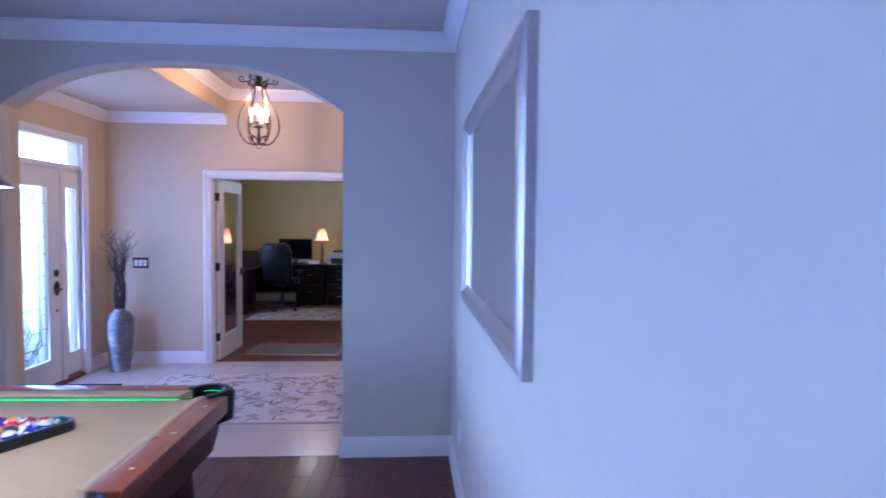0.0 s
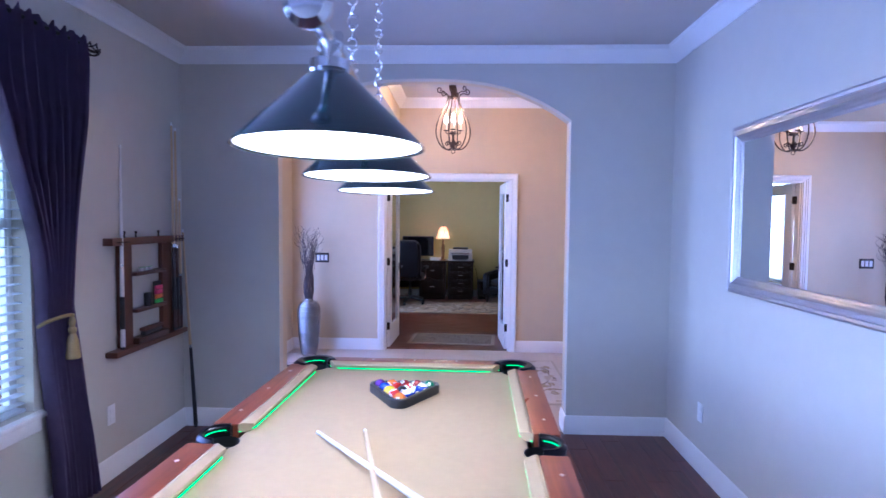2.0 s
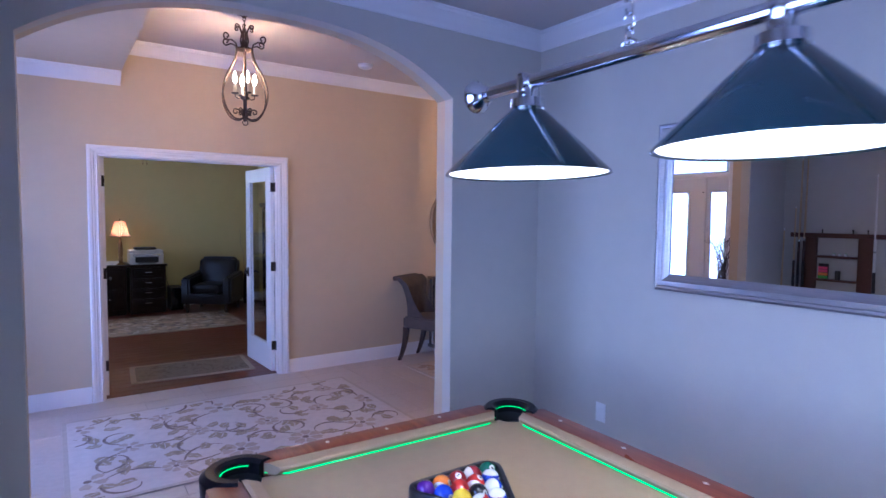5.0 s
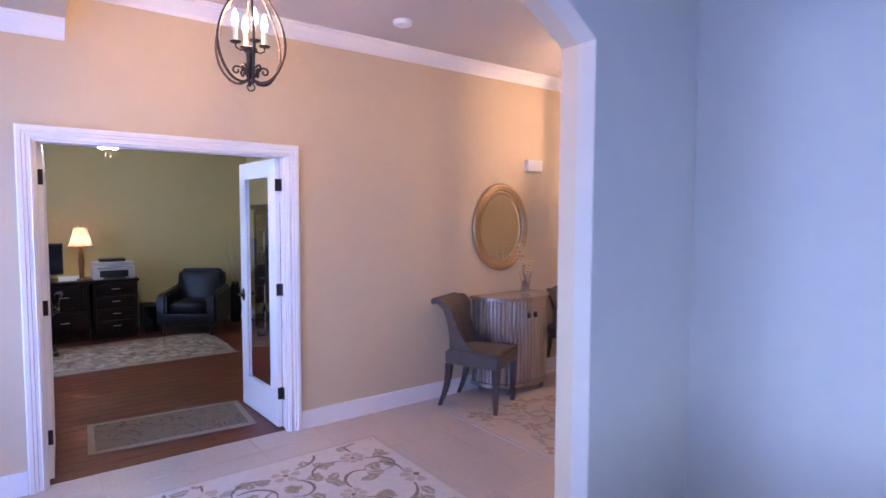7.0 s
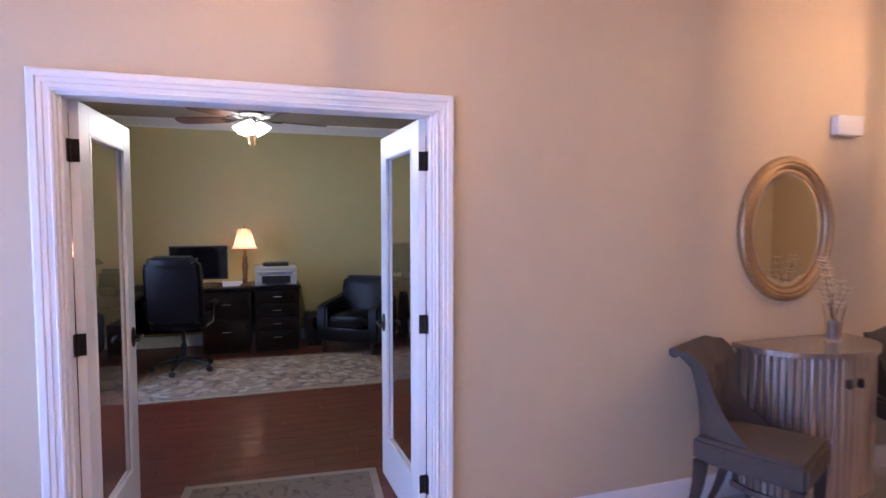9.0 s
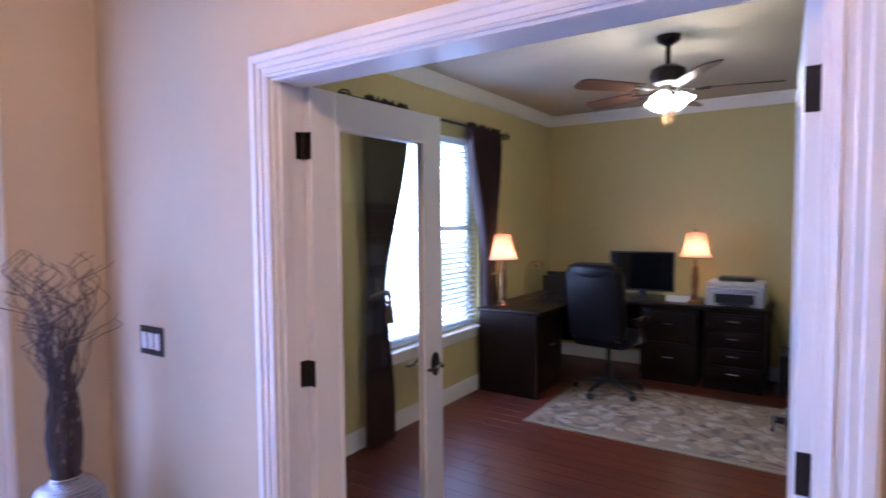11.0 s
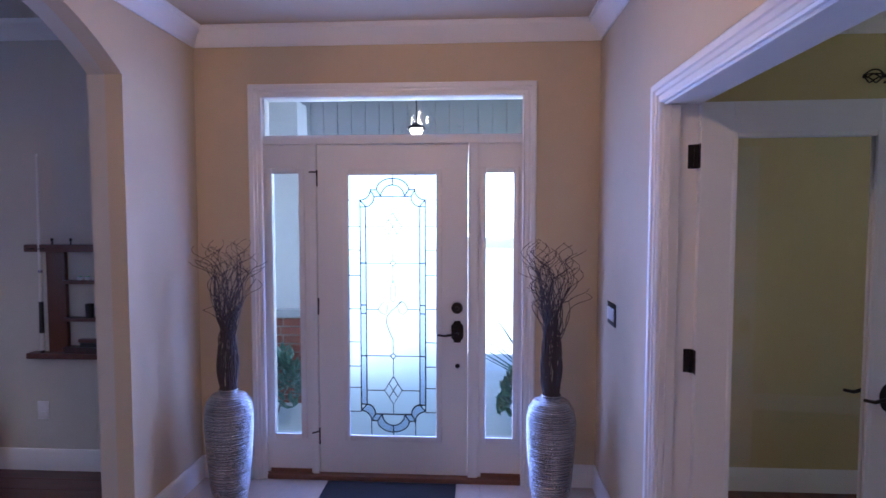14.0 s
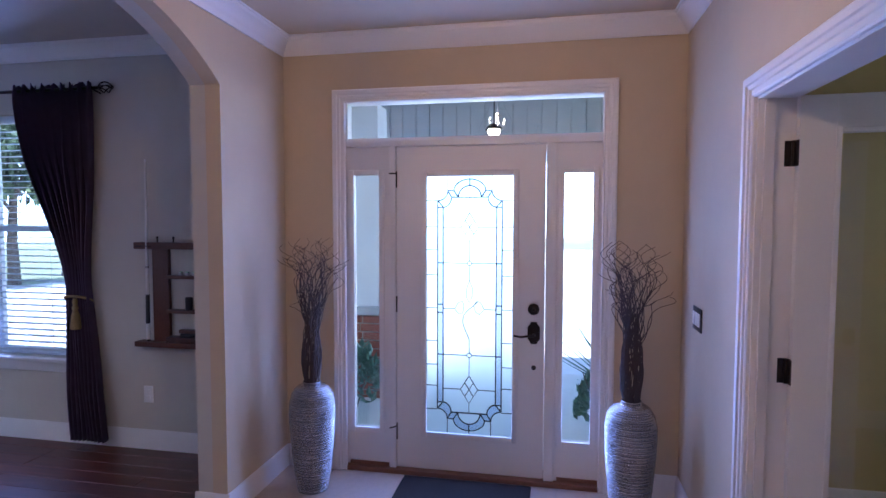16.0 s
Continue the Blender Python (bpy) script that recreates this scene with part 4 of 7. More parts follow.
def rug_mat(name, ground, figures, accents, scale, border=None):
    """Wool pile with scrolling leaf and flower figures on a pale ground."""
    m, nt, b = mat(name)
    N, L = nt.nodes, nt.links
    tc = N.new("ShaderNodeTexCoord")
    wob = N.new("ShaderNodeTexNoise")
    wob.inputs["Scale"].default_value = scale * 0.9
    L.new(tc.outputs["Object"], wob.inputs[0])
    mixv = N.new("ShaderNodeVectorMath")
    mixv.operation = "MULTIPLY_ADD"
    mixv.inputs[1].default_value = (0.16, 0.16, 0)
    L.new(wob.outputs[1], mixv.inputs[0]), L.new(tc.outputs["Object"], mixv.inputs[2])
    vo = N.new("ShaderNodeTexVoronoi")
    vo.inputs["Scale"].default_value = scale
    L.new(mixv.outputs[0], vo.inputs[0])
    wave = N.new("ShaderNodeMath")
    wave.operation = "MULTIPLY"
    wave.inputs[1].default_value = 26.0
    L.new(vo.outputs["Distance"], wave.inputs[0])
    sn = N.new("ShaderNodeMath")
    sn.operation = "SINE"
    L.new(wave.outputs[0], sn.inputs[0])
    th = N.new("ShaderNodeMapRange")
    th.inputs[1].default_value, th.inputs[2].default_value = 0.15, 0.45
    L.new(sn.outputs[0], th.inputs[0])
    n2 = N.new("ShaderNodeTexNoise")
    n2.inputs["Scale"].default_value, n2.inputs["Detail"].default_value = scale * 1.3, 2
    L.new(tc.outputs["Object"], n2.inputs[0])
    m2 = N.new("ShaderNodeMapRange")
    m2.inputs[1].default_value, m2.inputs[2].default_value = 0.46, 0.54
    L.new(n2.outputs[0], m2.inputs[0])
    mk = N.new("ShaderNodeMath")
    mk.operation = "MULTIPLY"
    L.new(th.outputs[0], mk.inputs[0]), L.new(m2.outputs[0], mk.inputs[1])
    fig = N.new("ShaderNodeMix")
    fig.data_type = "RGBA"
    fig.inputs["A"].default_value, fig.inputs["B"].default_value = (*figures, 1), (*accents, 1)
    L.new(vo.outputs["Color"], fig.inputs["Factor"])
    mx = N.new("ShaderNodeMix")
    mx.data_type = "RGBA"
    mx.inputs["A"].default_value = (*ground, 1)
    L.new(fig.outputs["Result"], mx.inputs["B"]), L.new(mk.outputs[0], mx.inputs["Factor"])
    pile = N.new("ShaderNodeTexNoise")
    pile.inputs["Scale"].default_value = 420
    L.new(tc.outputs["Object"], pile.inputs[0])
    L.new(mx.outputs["Result"], b.inputs["Base Color"])
    b.inputs["Roughness"].default_value = 0.95
    b.inputs["Specular IOR Level"].default_value = 0.1
    bp = N.new("ShaderNodeBump")
    bp.inputs["Strength"].default_value, bp.inputs["Distance"].default_value = 0.5, 0.004
    L.new(pile.outputs[0], bp.inputs["Height"]), L.new(bp.outputs[0], b.inputs["Normal"])
    return m


def rug(name, label, x0, x1, y0, y1, material, border, turn=0.0, inset=0.05, z=0.0):
    ob = thing(name, label, "rug", pose((x0 + x1) / 2, (y0 + y1) / 2, z, 0, 0, turn))
    hx, hy = (x1 - x0) / 2, (y1 - y0) / 2
    part("field", bx(-hx + inset, hx - inset, -hy + inset, hy - inset, 0.001, 0.011), material, ob)
    bm = bmesh.new()
    box(bm, -hx, hx, -hy, -hy + inset, 0.0005, 0.010, 0.002)
    box(bm, -hx, hx, hy - inset, hy, 0.0005, 0.010, 0.002)
    box(bm, -hx, -hx + inset, -hy + inset, hy - inset, 0.0005, 0.010, 0.002)
    box(bm, hx - inset, hx, -hy + inset, hy - inset, 0.0005, 0.010, 0.002)
    part("border", bm, border, ob, "bound rug border")
    return ob


M_RUG = plain("cream rug pile", (0.62, 0.57, 0.53), 0.95, bump=0.6, scale=420, vary=0.10, spec=0.1)
M_RUG2 = plain("pale gold rug pile", (0.58, 0.49, 0.39), 0.95, bump=0.6, scale=420, vary=0.10, spec=0.1)
M_TAUPE = plain("taupe wool figure", (0.24, 0.19, 0.16), 0.95, bump=0.6, scale=420, vary=0.22, spec=0.1)
M_OLIVE = plain("olive tan wool figure", (0.37, 0.31, 0.22), 0.95, bump=0.6, scale=420, vary=0.22, spec=0.1)
M_BEIGE = plain("beige wool figure", (0.47, 0.40, 0.33), 0.95, bump=0.6, scale=420, vary=0.18, spec=0.1)
M_TAN2 = plain("faded rust wool figure", (0.44, 0.33, 0.24), 0.95, bump=0.6, scale=420, vary=0.18, spec=0.1)


def rug_figures(ob, hx, hy, seed, step, size, m_vine, m_leaf, m_bloom):
    """Scrolling vines, curved leaves and open blossoms tufted into a rug's field."""
    rr = random.Random(seed)
    vine, leaves, bloom = bmesh.new(), bmesh.new(), bmesh.new()
    inside = lambda x, y: abs(x) < hx - 0.02 and abs(y) < hy - 0.02

    def patch(bm, pts):
        if not all(inside(x, y) for x, y in pts):
            return
        z = 0.0113 + rr.random() * 0.0016
        bm.faces.new([bm.verts.new((x, y, z)) for x, y in pts])

    def curl(x, y, a, length, bend, width):
        """A tapering curved stroke that bends more and more."""
        n, left, right = 12, [], []
        for i in range(n + 1):
            t = i / n
            w = width * (0.35 + 0.65 * math.sin(math.pi * min(1, t * 1.05))) * (1 - 0.4 * t)
            left.append((x - w * math.sin(a), y + w * math.cos(a)))
            right.append((x + w * math.sin(a), y - w * math.cos(a)))
            x, y, a = x + length / n * math.cos(a), y + length / n * math.sin(a), a + bend * (0.5 + t) / n
        for i in range(n):
            patch(vine, [left[i], right[i], right[i + 1], left[i + 1]])
        return x, y, a

    def leaf_shape(x, y, a, L, W, bend):
        up, dn = [], []
        for i in range(7):
            t = i / 6
            c = a + bend * t
            px, py = x + L * t * math.cos(c), y + L * t * math.sin(c)
            w = W * math.sin(math.pi * t) ** 0.8 * (1 + 0.18 * math.cos(t * 19))
            up.append((px - w * math.sin(c), py + w * math.cos(c)))
            dn.append((px + w * math.sin(c), py - w * math.cos(c)))
        for half in (up, dn):
            for i in range(6):
                t0, t1 = i / 6, (i + 1) / 6
                c0, c1 = a + bend * t0, a + bend * t1
                m0 = (x + L * t0 * math.cos(c0), y + L * t0 * math.sin(c0))
                m1 = (x + L * t1 * math.cos(c1), y + L * t1 * math.sin(c1))
                g = 0.10
                patch(leaves, [tuple(p + (q - p) * g for p, q in zip(m0, half[i])), half[i], half[i + 1], tuple(p + (q - p) * g for p, q in zip(m1, half[i + 1]))])

    ny, nx = max(2, round(2 * hy / step)), max(2, round(2 * hx / step))
    for j in range(ny):
        for i in range(nx):
            x = -hx + (i + 0.5 + (0.25 if j % 2 else -0.25)) * 2 * hx / nx + rr.uniform(-0.05, 0.05)
            y = -hy + (j + 0.5) * 2 * hy / ny + rr.uniform(-0.05, 0.05)
            a = rr.uniform(0, 6.28)
            r = size * rr.uniform(0.75, 1.2)
            k = rr.choice((5, 6, 7))
            for p in range(k):
                b = a + 2 * math.pi * p / k
                pts = [(x + r * q * math.cos(b + w), y + r * q * math.sin(b + w)) for q, w in ((0.28, -0.25), (0.75, -0.42), (1.0, -0.2), (0.92, 0), (1.0, 0.2), (0.75, 0.42), (0.28, 0.25))]
                patch(bloom, pts)
            patch(vine, [(x + 0.2 * r * math.cos(q), y + 0.2 * r * math.sin(q)) for q in np.linspace(0, 5.6, 9)])
            for p in range(3):
                s = rr.choice((-1, 1))
                b = a + 2.1 * p + rr.uniform(-0.3, 0.3)
                x1, y1, a1 = curl(x + r * math.cos(b), y + r * math.sin(b), b + s * 0.5, step * 0.85, -s * rr.uniform(2.0, 4.0), size * 0.12)
                leaf_shape(x1, y1, a1, size * 1.1, size * 0.38, -s * 0.8)
                for t in (0.5, 1.1):
                    c = b + s * 0.5 * t + rr.choice((-1, 1)) * 0.9
                    leaf_shape(x + r * (1 + 1.1 * t) * math.cos(b + 0.25 * s), y + r * (1 + 1.1 * t) * math.sin(b + 0.25 * s), c, size * rr.uniform(0.8, 1.3), size * 0.33, rr.uniform(-0.9, 0.9))
    tagged(part("vine_pattern", vine, m_vine, ob), "scrolling vine pattern in the pile", kind="stuff")
    tagged(part("leaf_pattern", leaves, m_leaf, ob), "leaf pattern in the pile", kind="stuff")
    tagged(part("blossom_pattern", bloom, m_bloom, ob), "blossom pattern in the pile", kind="stuff")


M_RUGB = plain("cream rug binding", (0.50, 0.45, 0.38), 0.95, bump=0.5, scale=400, vary=0.1)
fr = rug("foyer_rug", "cream wool rug with brown floral scrolls on tile", -1.90, 0.335, 4.10, 5.585, M_RUG, M_RUGB, 0, 0.03)
hr = rug("hall_rug", "pale gold wool rug with floral scrolls under chairs", 1.05, 3.25, 3.5, 5.62, M_RUG2, M_RUGB, 0, 0.03)

rug_figures(fr, 1.087, 0.712, 8, 0.42, 0.105, M_TAUPE, M_OLIVE, M_BEIGE)
rug_figures(hr, 1.07, 1.03, 9, 0.40, 0.095, M_OLIVE, M_BEIGE, M_TAN2)

# ---- front entrance ----
XF, XD = FX0, -2.745
door_set = tagged(new("door_1"), "white front door with leaded glass, sidelights and transom", "door", kind="structure")
door_set.location = (0, 0, 0)
D0, D1 = 4.364, 5.266
# casing
prof = [(0, 0), (0, 0.011), (0.007, 0.015), (0.012, 0.010), (0.028, 0.012), (0.031, 0.019), (0.046, 0.020), (0.050, 0.027), (0.070, 0.029), (0.078, 0.023), (0.078, 0.0)]


def casing_y(bm, pts, x, sgn, closed=False):
    """Mitred casing round an opening in a wall that faces sgn*x; pts are (y, z) of the opening's edge, outward offsets follow."""
    rows = []
    for (y, z), (oy, oz) in pts:
        rows.append([bm.verts.new((x + sgn * d, y + oy * w, z + oz * w)) for w, d in prof])
    n = len(prof)
    for a, b in zip(rows, rows[1:]):
        for i in range(n):
            bm.faces.new((a[i], b[i], b[(i + 1) % n], a[(i + 1) % n]))
    bm.faces.new(rows[0]), bm.faces.new(rows[-1][::-1])


bm = bmesh.new()
casing_y(bm, [((4.048, 0.001), (-1, 0)), ((4.048, 2.297), (-1, 1)), ((5.582, 2.297), (1, 1)), ((5.582, 0.001), (1, 0))], XF, 1)
part("casing", bm, M_TRIM, door_set, "white painted door casing", True)
# frame members
for nm, y0, y1, z0, z1 in (("jamb", 4.0, 4.035, 0, 2.335), ("jamb", 5.593, 5.628, 0, 2.335), ("mullion", 4.322, 4.361, 0.03, 2.03), ("mullion", 5.269, 5.326, 0.03, 2.03),
                           ("head", 4.035, 5.593, 2.305, 2.335), ("transom_bar", 4.035, 5.593, 2.03, 2.072)):
    part(nm, bx(XF - 0.15, XF - 0.012, y0, y1, z0, z1), M_DOOR, door_set, smooth=True)
part("threshold", bx(XF - 0.16, XF + 0.01, 4.035, 5.593, 0.0, 0.028), M_THRESH, door_set, "brown oak threshold", True)


def lite_panel(y0, y1, z0, z1, g0, g1, h0, h1, name, parent, x=XD, t=0.045):
    """A white panel with a glazed opening, moulded stop round it."""
    bm = bmesh.new()
    wall_x(bm, x - t, x, y0, y1, z0, z1, [(g0, g1, h0, h1)])
    ob = part(name, bm, M_DOOR, parent)
    bm = bmesh.new()
    for a, b, c, d in ((g0 - 0.03, g0 + 0.004, h0 - 0.03, h1 + 0.03), (g1 - 0.004, g1 + 0.03, h0 - 0.03, h1 + 0.03), (g0 + 0.004, g1 - 0.004, h0 - 0.03, h0 + 0.004), (g0 + 0.004, g1 - 0.004, h1 - 0.004, h1 + 0.03)):
        box(bm, x - 0.002, x + 0.011, a, b, c, d, 0.005)
    part("glazing_stop", bm, M_DOOR, ob, smooth=True)
    return ob


SIDE = [(4.035, 4.322, 4.086, 4.256), (5.326, 5.593, 5.369, 5.538)]
for y0, y1, g0, g1 in SIDE:
    sp = lite_panel(y0, y1, 0.028, 2.03, g0, g1, 0.268, 1.860, "sidelight", door_set)
    g = part("pane", bx(XD - 0.026, XD - 0.020, g0, g1, 0.268, 1.860, bevel=0), M_GLASS, sp, "clear glass")
    g.visible_shadow = False
    part("sill_strip", bx(XD, XD + 0.008, y0 + 0.02, y1 - 0.01, 0.03, 0.052), M_THRESH, sp, "brown wood strip")
tp = lite_panel(4.035, 5.593, 2.072, 2.305, 4.050, 5.586, 2.080, 2.303, "transom", door_set)
g = part("pane", bx(XD - 0.026, XD - 0.020, 4.046, 5.588, 2.078, 2.304, bevel=0), M_GLASS, tp, "clear glass")
g.visible_shadow = False

GY0, GY1, GZ0, GZ1 = 4.549, 5.082, 0.266, 1.850
leaf = lite_panel(D0, D1, 0.032, 2.026, GY0, GY1, GZ0, GZ1, "door_leaf", door_set)
# leaded glass: one pebbled sheet, bevelled bands on it, lead cames between
g = part("pane", bx(XD - 0.024, XD - 0.018, GY0, GY1, GZ0, GZ1, bevel=0), M_FROST, leaf, "pebbled clear glass")
g.visible_shadow = False
gc, gw, gh = (GY0 + GY1) / 2, GY1 - GY0, GZ1 - GZ0
XL = XD - 0.0165


def came(pts, r=0.0032):
    r *= 1.25
    bm = bmesh.new()
    tube(bm, [(XL, gc + y * gw, GZ0 + z * gh) for y, z in pts], r, 6)
    part("lead_came", bm, M_LEAD, leaf)


def band(outer, inner):
    bm = bmesh.new()
    a = [bm.verts.new((XL - 0.001, gc + y * gw, GZ0 + z * gh)) for y, z in outer]
    b = [bm.verts.new((XL - 0.001, gc + y * gw, GZ0 + z * gh)) for y, z in inner]
    c = [bm.verts.new((XL + 0.003, v.co.y, v.co.z)) for v in a]
    d = [bm.verts.new((XL + 0.003, v.co.y, v.co.z)) for v in b]
    n = len(a)
    for i in range(n - 1):
        bm.faces.new((c[i], c[i + 1], d[i + 1], d[i]))
        bm.faces.new((a[i], b[i], b[i + 1], a[i + 1]))
        bm.faces.new((a[i], a[i + 1], c[i + 1], c[i]))
        bm.faces.new((b[i], d[i], d[i + 1], b[i + 1]))
    bm.faces.new((a[0], c[0], d[0], b[0])), bm.faces.new((a[-1], b[-1], d[-1], c[-1]))
    o = part("bevelled_glass", bm, M_BEVEL, leaf, "bevelled blue grey glass")
    o.visible_shadow = False


# side bands
YO, YI = 0.370, 0.305
for s in (-1, 1):
    for za, zb in ((0.120, 0.309), (0.309, 0.473), (0.473, 0.505), (0.505, 0.666), (0.666, 0.880)):
        band([(s * YO, za), (s * YO, zb)], [(s * YI, za), (s * YI, zb)])
        came([(s * YI, za), (s * YO, za)])
    came([(s * YO, 0.0945), (s * YO, 0.9055)]), came([(s * YI, 0.120), (s * YI, 0.880)])
    came([(s * YI, 0.880), (s * YO, 0.880)])
    for z in (0.091, 0.185, 0.268, 0.362, 0.490, 0.619, 0.716, 0.805, 0.9055):
        came([(s * 0.5, z), (s * YO, z)], 0.0022)


def cap(top):
    """The scalloped band across the head (or foot) of the panel."""
    f = (lambda z: 1 - z) if top else (lambda z: z)
    asp = gw / gh
    for s in (-1, 1):
        # quarter scallop hollow towards the corner
        o1, o2 = [], []
        for i in range(11):
            a = radians(90 * i / 10)
            o1.append((s * (YO - 0.117 * math.sin(a)), f(0.056 + 0.0385 * math.cos(a))))
            o2.append((s * (YI - 0.097 * math.sin(a)), f(0.082 + 0.038 * math.cos(a))))
        band(o1, o2)
        came(o1), came(o2), came([o1[0], o2[0]])
        lc, ld = (s * 0.183, f(0.056)), (s * 0.130, f(0.082))
        band([o1[-1], lc], [o2[-1], ld])
        came([o1[-1], lc]), came([o2[-1], ld]), came([o1[-1], o2[-1]]), came([lc, ld])
        came([(s * 0.253, f(0.0)), (s * 0.253, f(0.056))], 0.0020)
    o1, o2 = [], []
    for i in range(17):
        a = math.pi * i / 16
        o1.append((0.183 * math.cos(a), f(0.056 - 0.0435 * math.sin(a))))
        o2.append((0.130 * math.cos(a), f(0.082 - 0.0435 * math.sin(a))))
    band(o1, o2)
    came(o1), came(o2)
    came([(-0.208, f(0.082)), (0.208, f(0.082))])
    came([(0, f(0.0125)), (0, f(0.0385))])
    came([(0, f(0.0)), (0, f(0.0125))], 0.0020)


cap(True), cap(False)


def diamond(zc, hz, hy, cross=True):
    came([(0, zc + hz), (hy, zc), (0, zc - hz), (-hy, zc), (0, zc + hz)], 0.0026)
    if cross:
        came([(-hy / 2, zc + hz / 2), (hy / 2, zc - hz / 2)], 0.0022), came([(hy / 2, zc + hz / 2), (-hy / 2, zc - hz / 2)], 0.0022)


diamond(0.804, 0.054, 0.10), diamond(0.175, 0.054, 0.10)
for z in (0.666, 0.309):
    came([(0.026 * math.cos(a), z + 0.026 * gw / gh * math.sin(a)) for a in np.linspace(0, 2 * math.pi, 17)], 0.0024)
    came([(-YI, z), (-0.026, z)], 0.0022), came([(YI, z), (0.026, z)], 0.0022)
for z, g in ((0.804, 0.10), (0.175, 0.10), (0.489, 0.17)):
    came([(-YI, z), (-g, z)], 0.0022), came([(YI, z), (g, z)], 0.0022)
for za, zb in ((0.918, 0.858), (0.750, 0.675), (0.657, 0.60), (0.372, 0.318), (0.300, 0.229), (0.121, 0.082)):
    came([(0, za), (0, zb)], 0.0018)
# curling stem and leaves in the middle
came([(0, 0.372), (-0.045, 0.405), (-0.075, 0.435), (-0.07, 0.462), (-0.02, 0.484), (0.04, 0.500), (0.10, 0.520)], 0.0024)
for pts in ([(-0.17, 0.489), (-0.13, 0.512), (-0.08, 0.520), (-0.06, 0.500), (-0.08, 0.470), (-0.13, 0.472), (-0.17, 0.489)],
            [(0.17, 0.489), (0.13, 0.516), (0.08, 0.522), (0.05, 0.502), (0.07, 0.478), (0.12, 0.470), (0.17, 0.489)],
            [(0, 0.60), (0.035, 0.570), (0.03, 0.535), (0, 0.515), (-0.035, 0.535), (-0.03, 0.570), (0, 0.60)]):
    came(pts, 0.0019)
# hardware
bm = bmesh.new()
lathe(bm, [(0, 0), (0.034, 0), (0.034, 0.008), (0.028, 0.014), (0.012, 0.016), (0.010, 0.024), (0, 0.025)], 24, pose(XD, 5.203, 1.056, 0, 90, 0))
part("deadbolt", bm, M_BRONZE, leaf, "dark bronze deadbolt", True)
bm = bmesh.new()
tmp = bmesh.new()
prism(tmp, [(x * 0.036, z * 0.065) for x, z in ((-1, -0.55), (-0.6, -0.8), (-0.5, -1), (0.5, -1), (0.6, -0.8), (1, -0.55), (1, 0.55), (0.6, 0.8), (0.5, 1), (-0.5, 1), (-0.6, 0.8), (-1, 0.55))], 0, 0.012)
merge(bm, tmp, pose(XD + 0.012, 5.205, 0.915, 0, 0, 90))
hs = part("handle_plate", bm, M_BRONZE, leaf, "dark bronze handle plate", True)
bm = bmesh.new()
tube(bm, [(XD + 0.01, 5.205, 0.905), (XD + 0.05, 5.205, 0.905), (XD + 0.055, 5.18, 0.905), (XD + 0.055, 5.13, 0.897), (XD + 0.055, 5.09, 0.903)], 0.009, 10, 0.006)
part("lever", bm, M_BRONZE, hs, smooth=True)
bm = bmesh.new()
lathe(bm, [(0, 0), (0.015, 0), (0.013, 0.006), (0, 0.009)], 16, pose(XD, 5.206, 0.705, 0, 90, 0))
part("viewer", bm, M_BRONZE, leaf, smooth=True)
for z in (1.83, 1.06, 0.26):
    bm = bmesh.new()
    lathe(bm, [(0, -0.05), (0.006, -0.05), (0.007, 0.05), (0, 0.05)], 10, pose(XD + 0.006, D0 - 0.002, z))
    hg = part("hinge", bm, M_BRONZE, leaf, "dark bronze hinge", True)
    if z != 1.06:
        bm = bmesh.new()
        tube(bm, [(XD + 0.008, D0, z + 0.035), (XD + 0.035, D0 - 0.01, z + 0.035), (XD + 0.05, D0 - 0.035, z + 0.033)], 0.0045, 8)
        part("hinge_stop", bm, M_BRONZE, hg, smooth=True)

dm = thing("doormat", "black coir doormat before the front door", "doormat", pose(-2.43, 4.815, 0))
part("mat_pad", bx(-0.245, 0.27, -0.385, 0.385, 0.0005, 0.013), M_MAT, dm)
outlet(pose(-2.35, FY1, 1.097, 0, 0, 0), 3, True)

# ---- vases with twigs ----


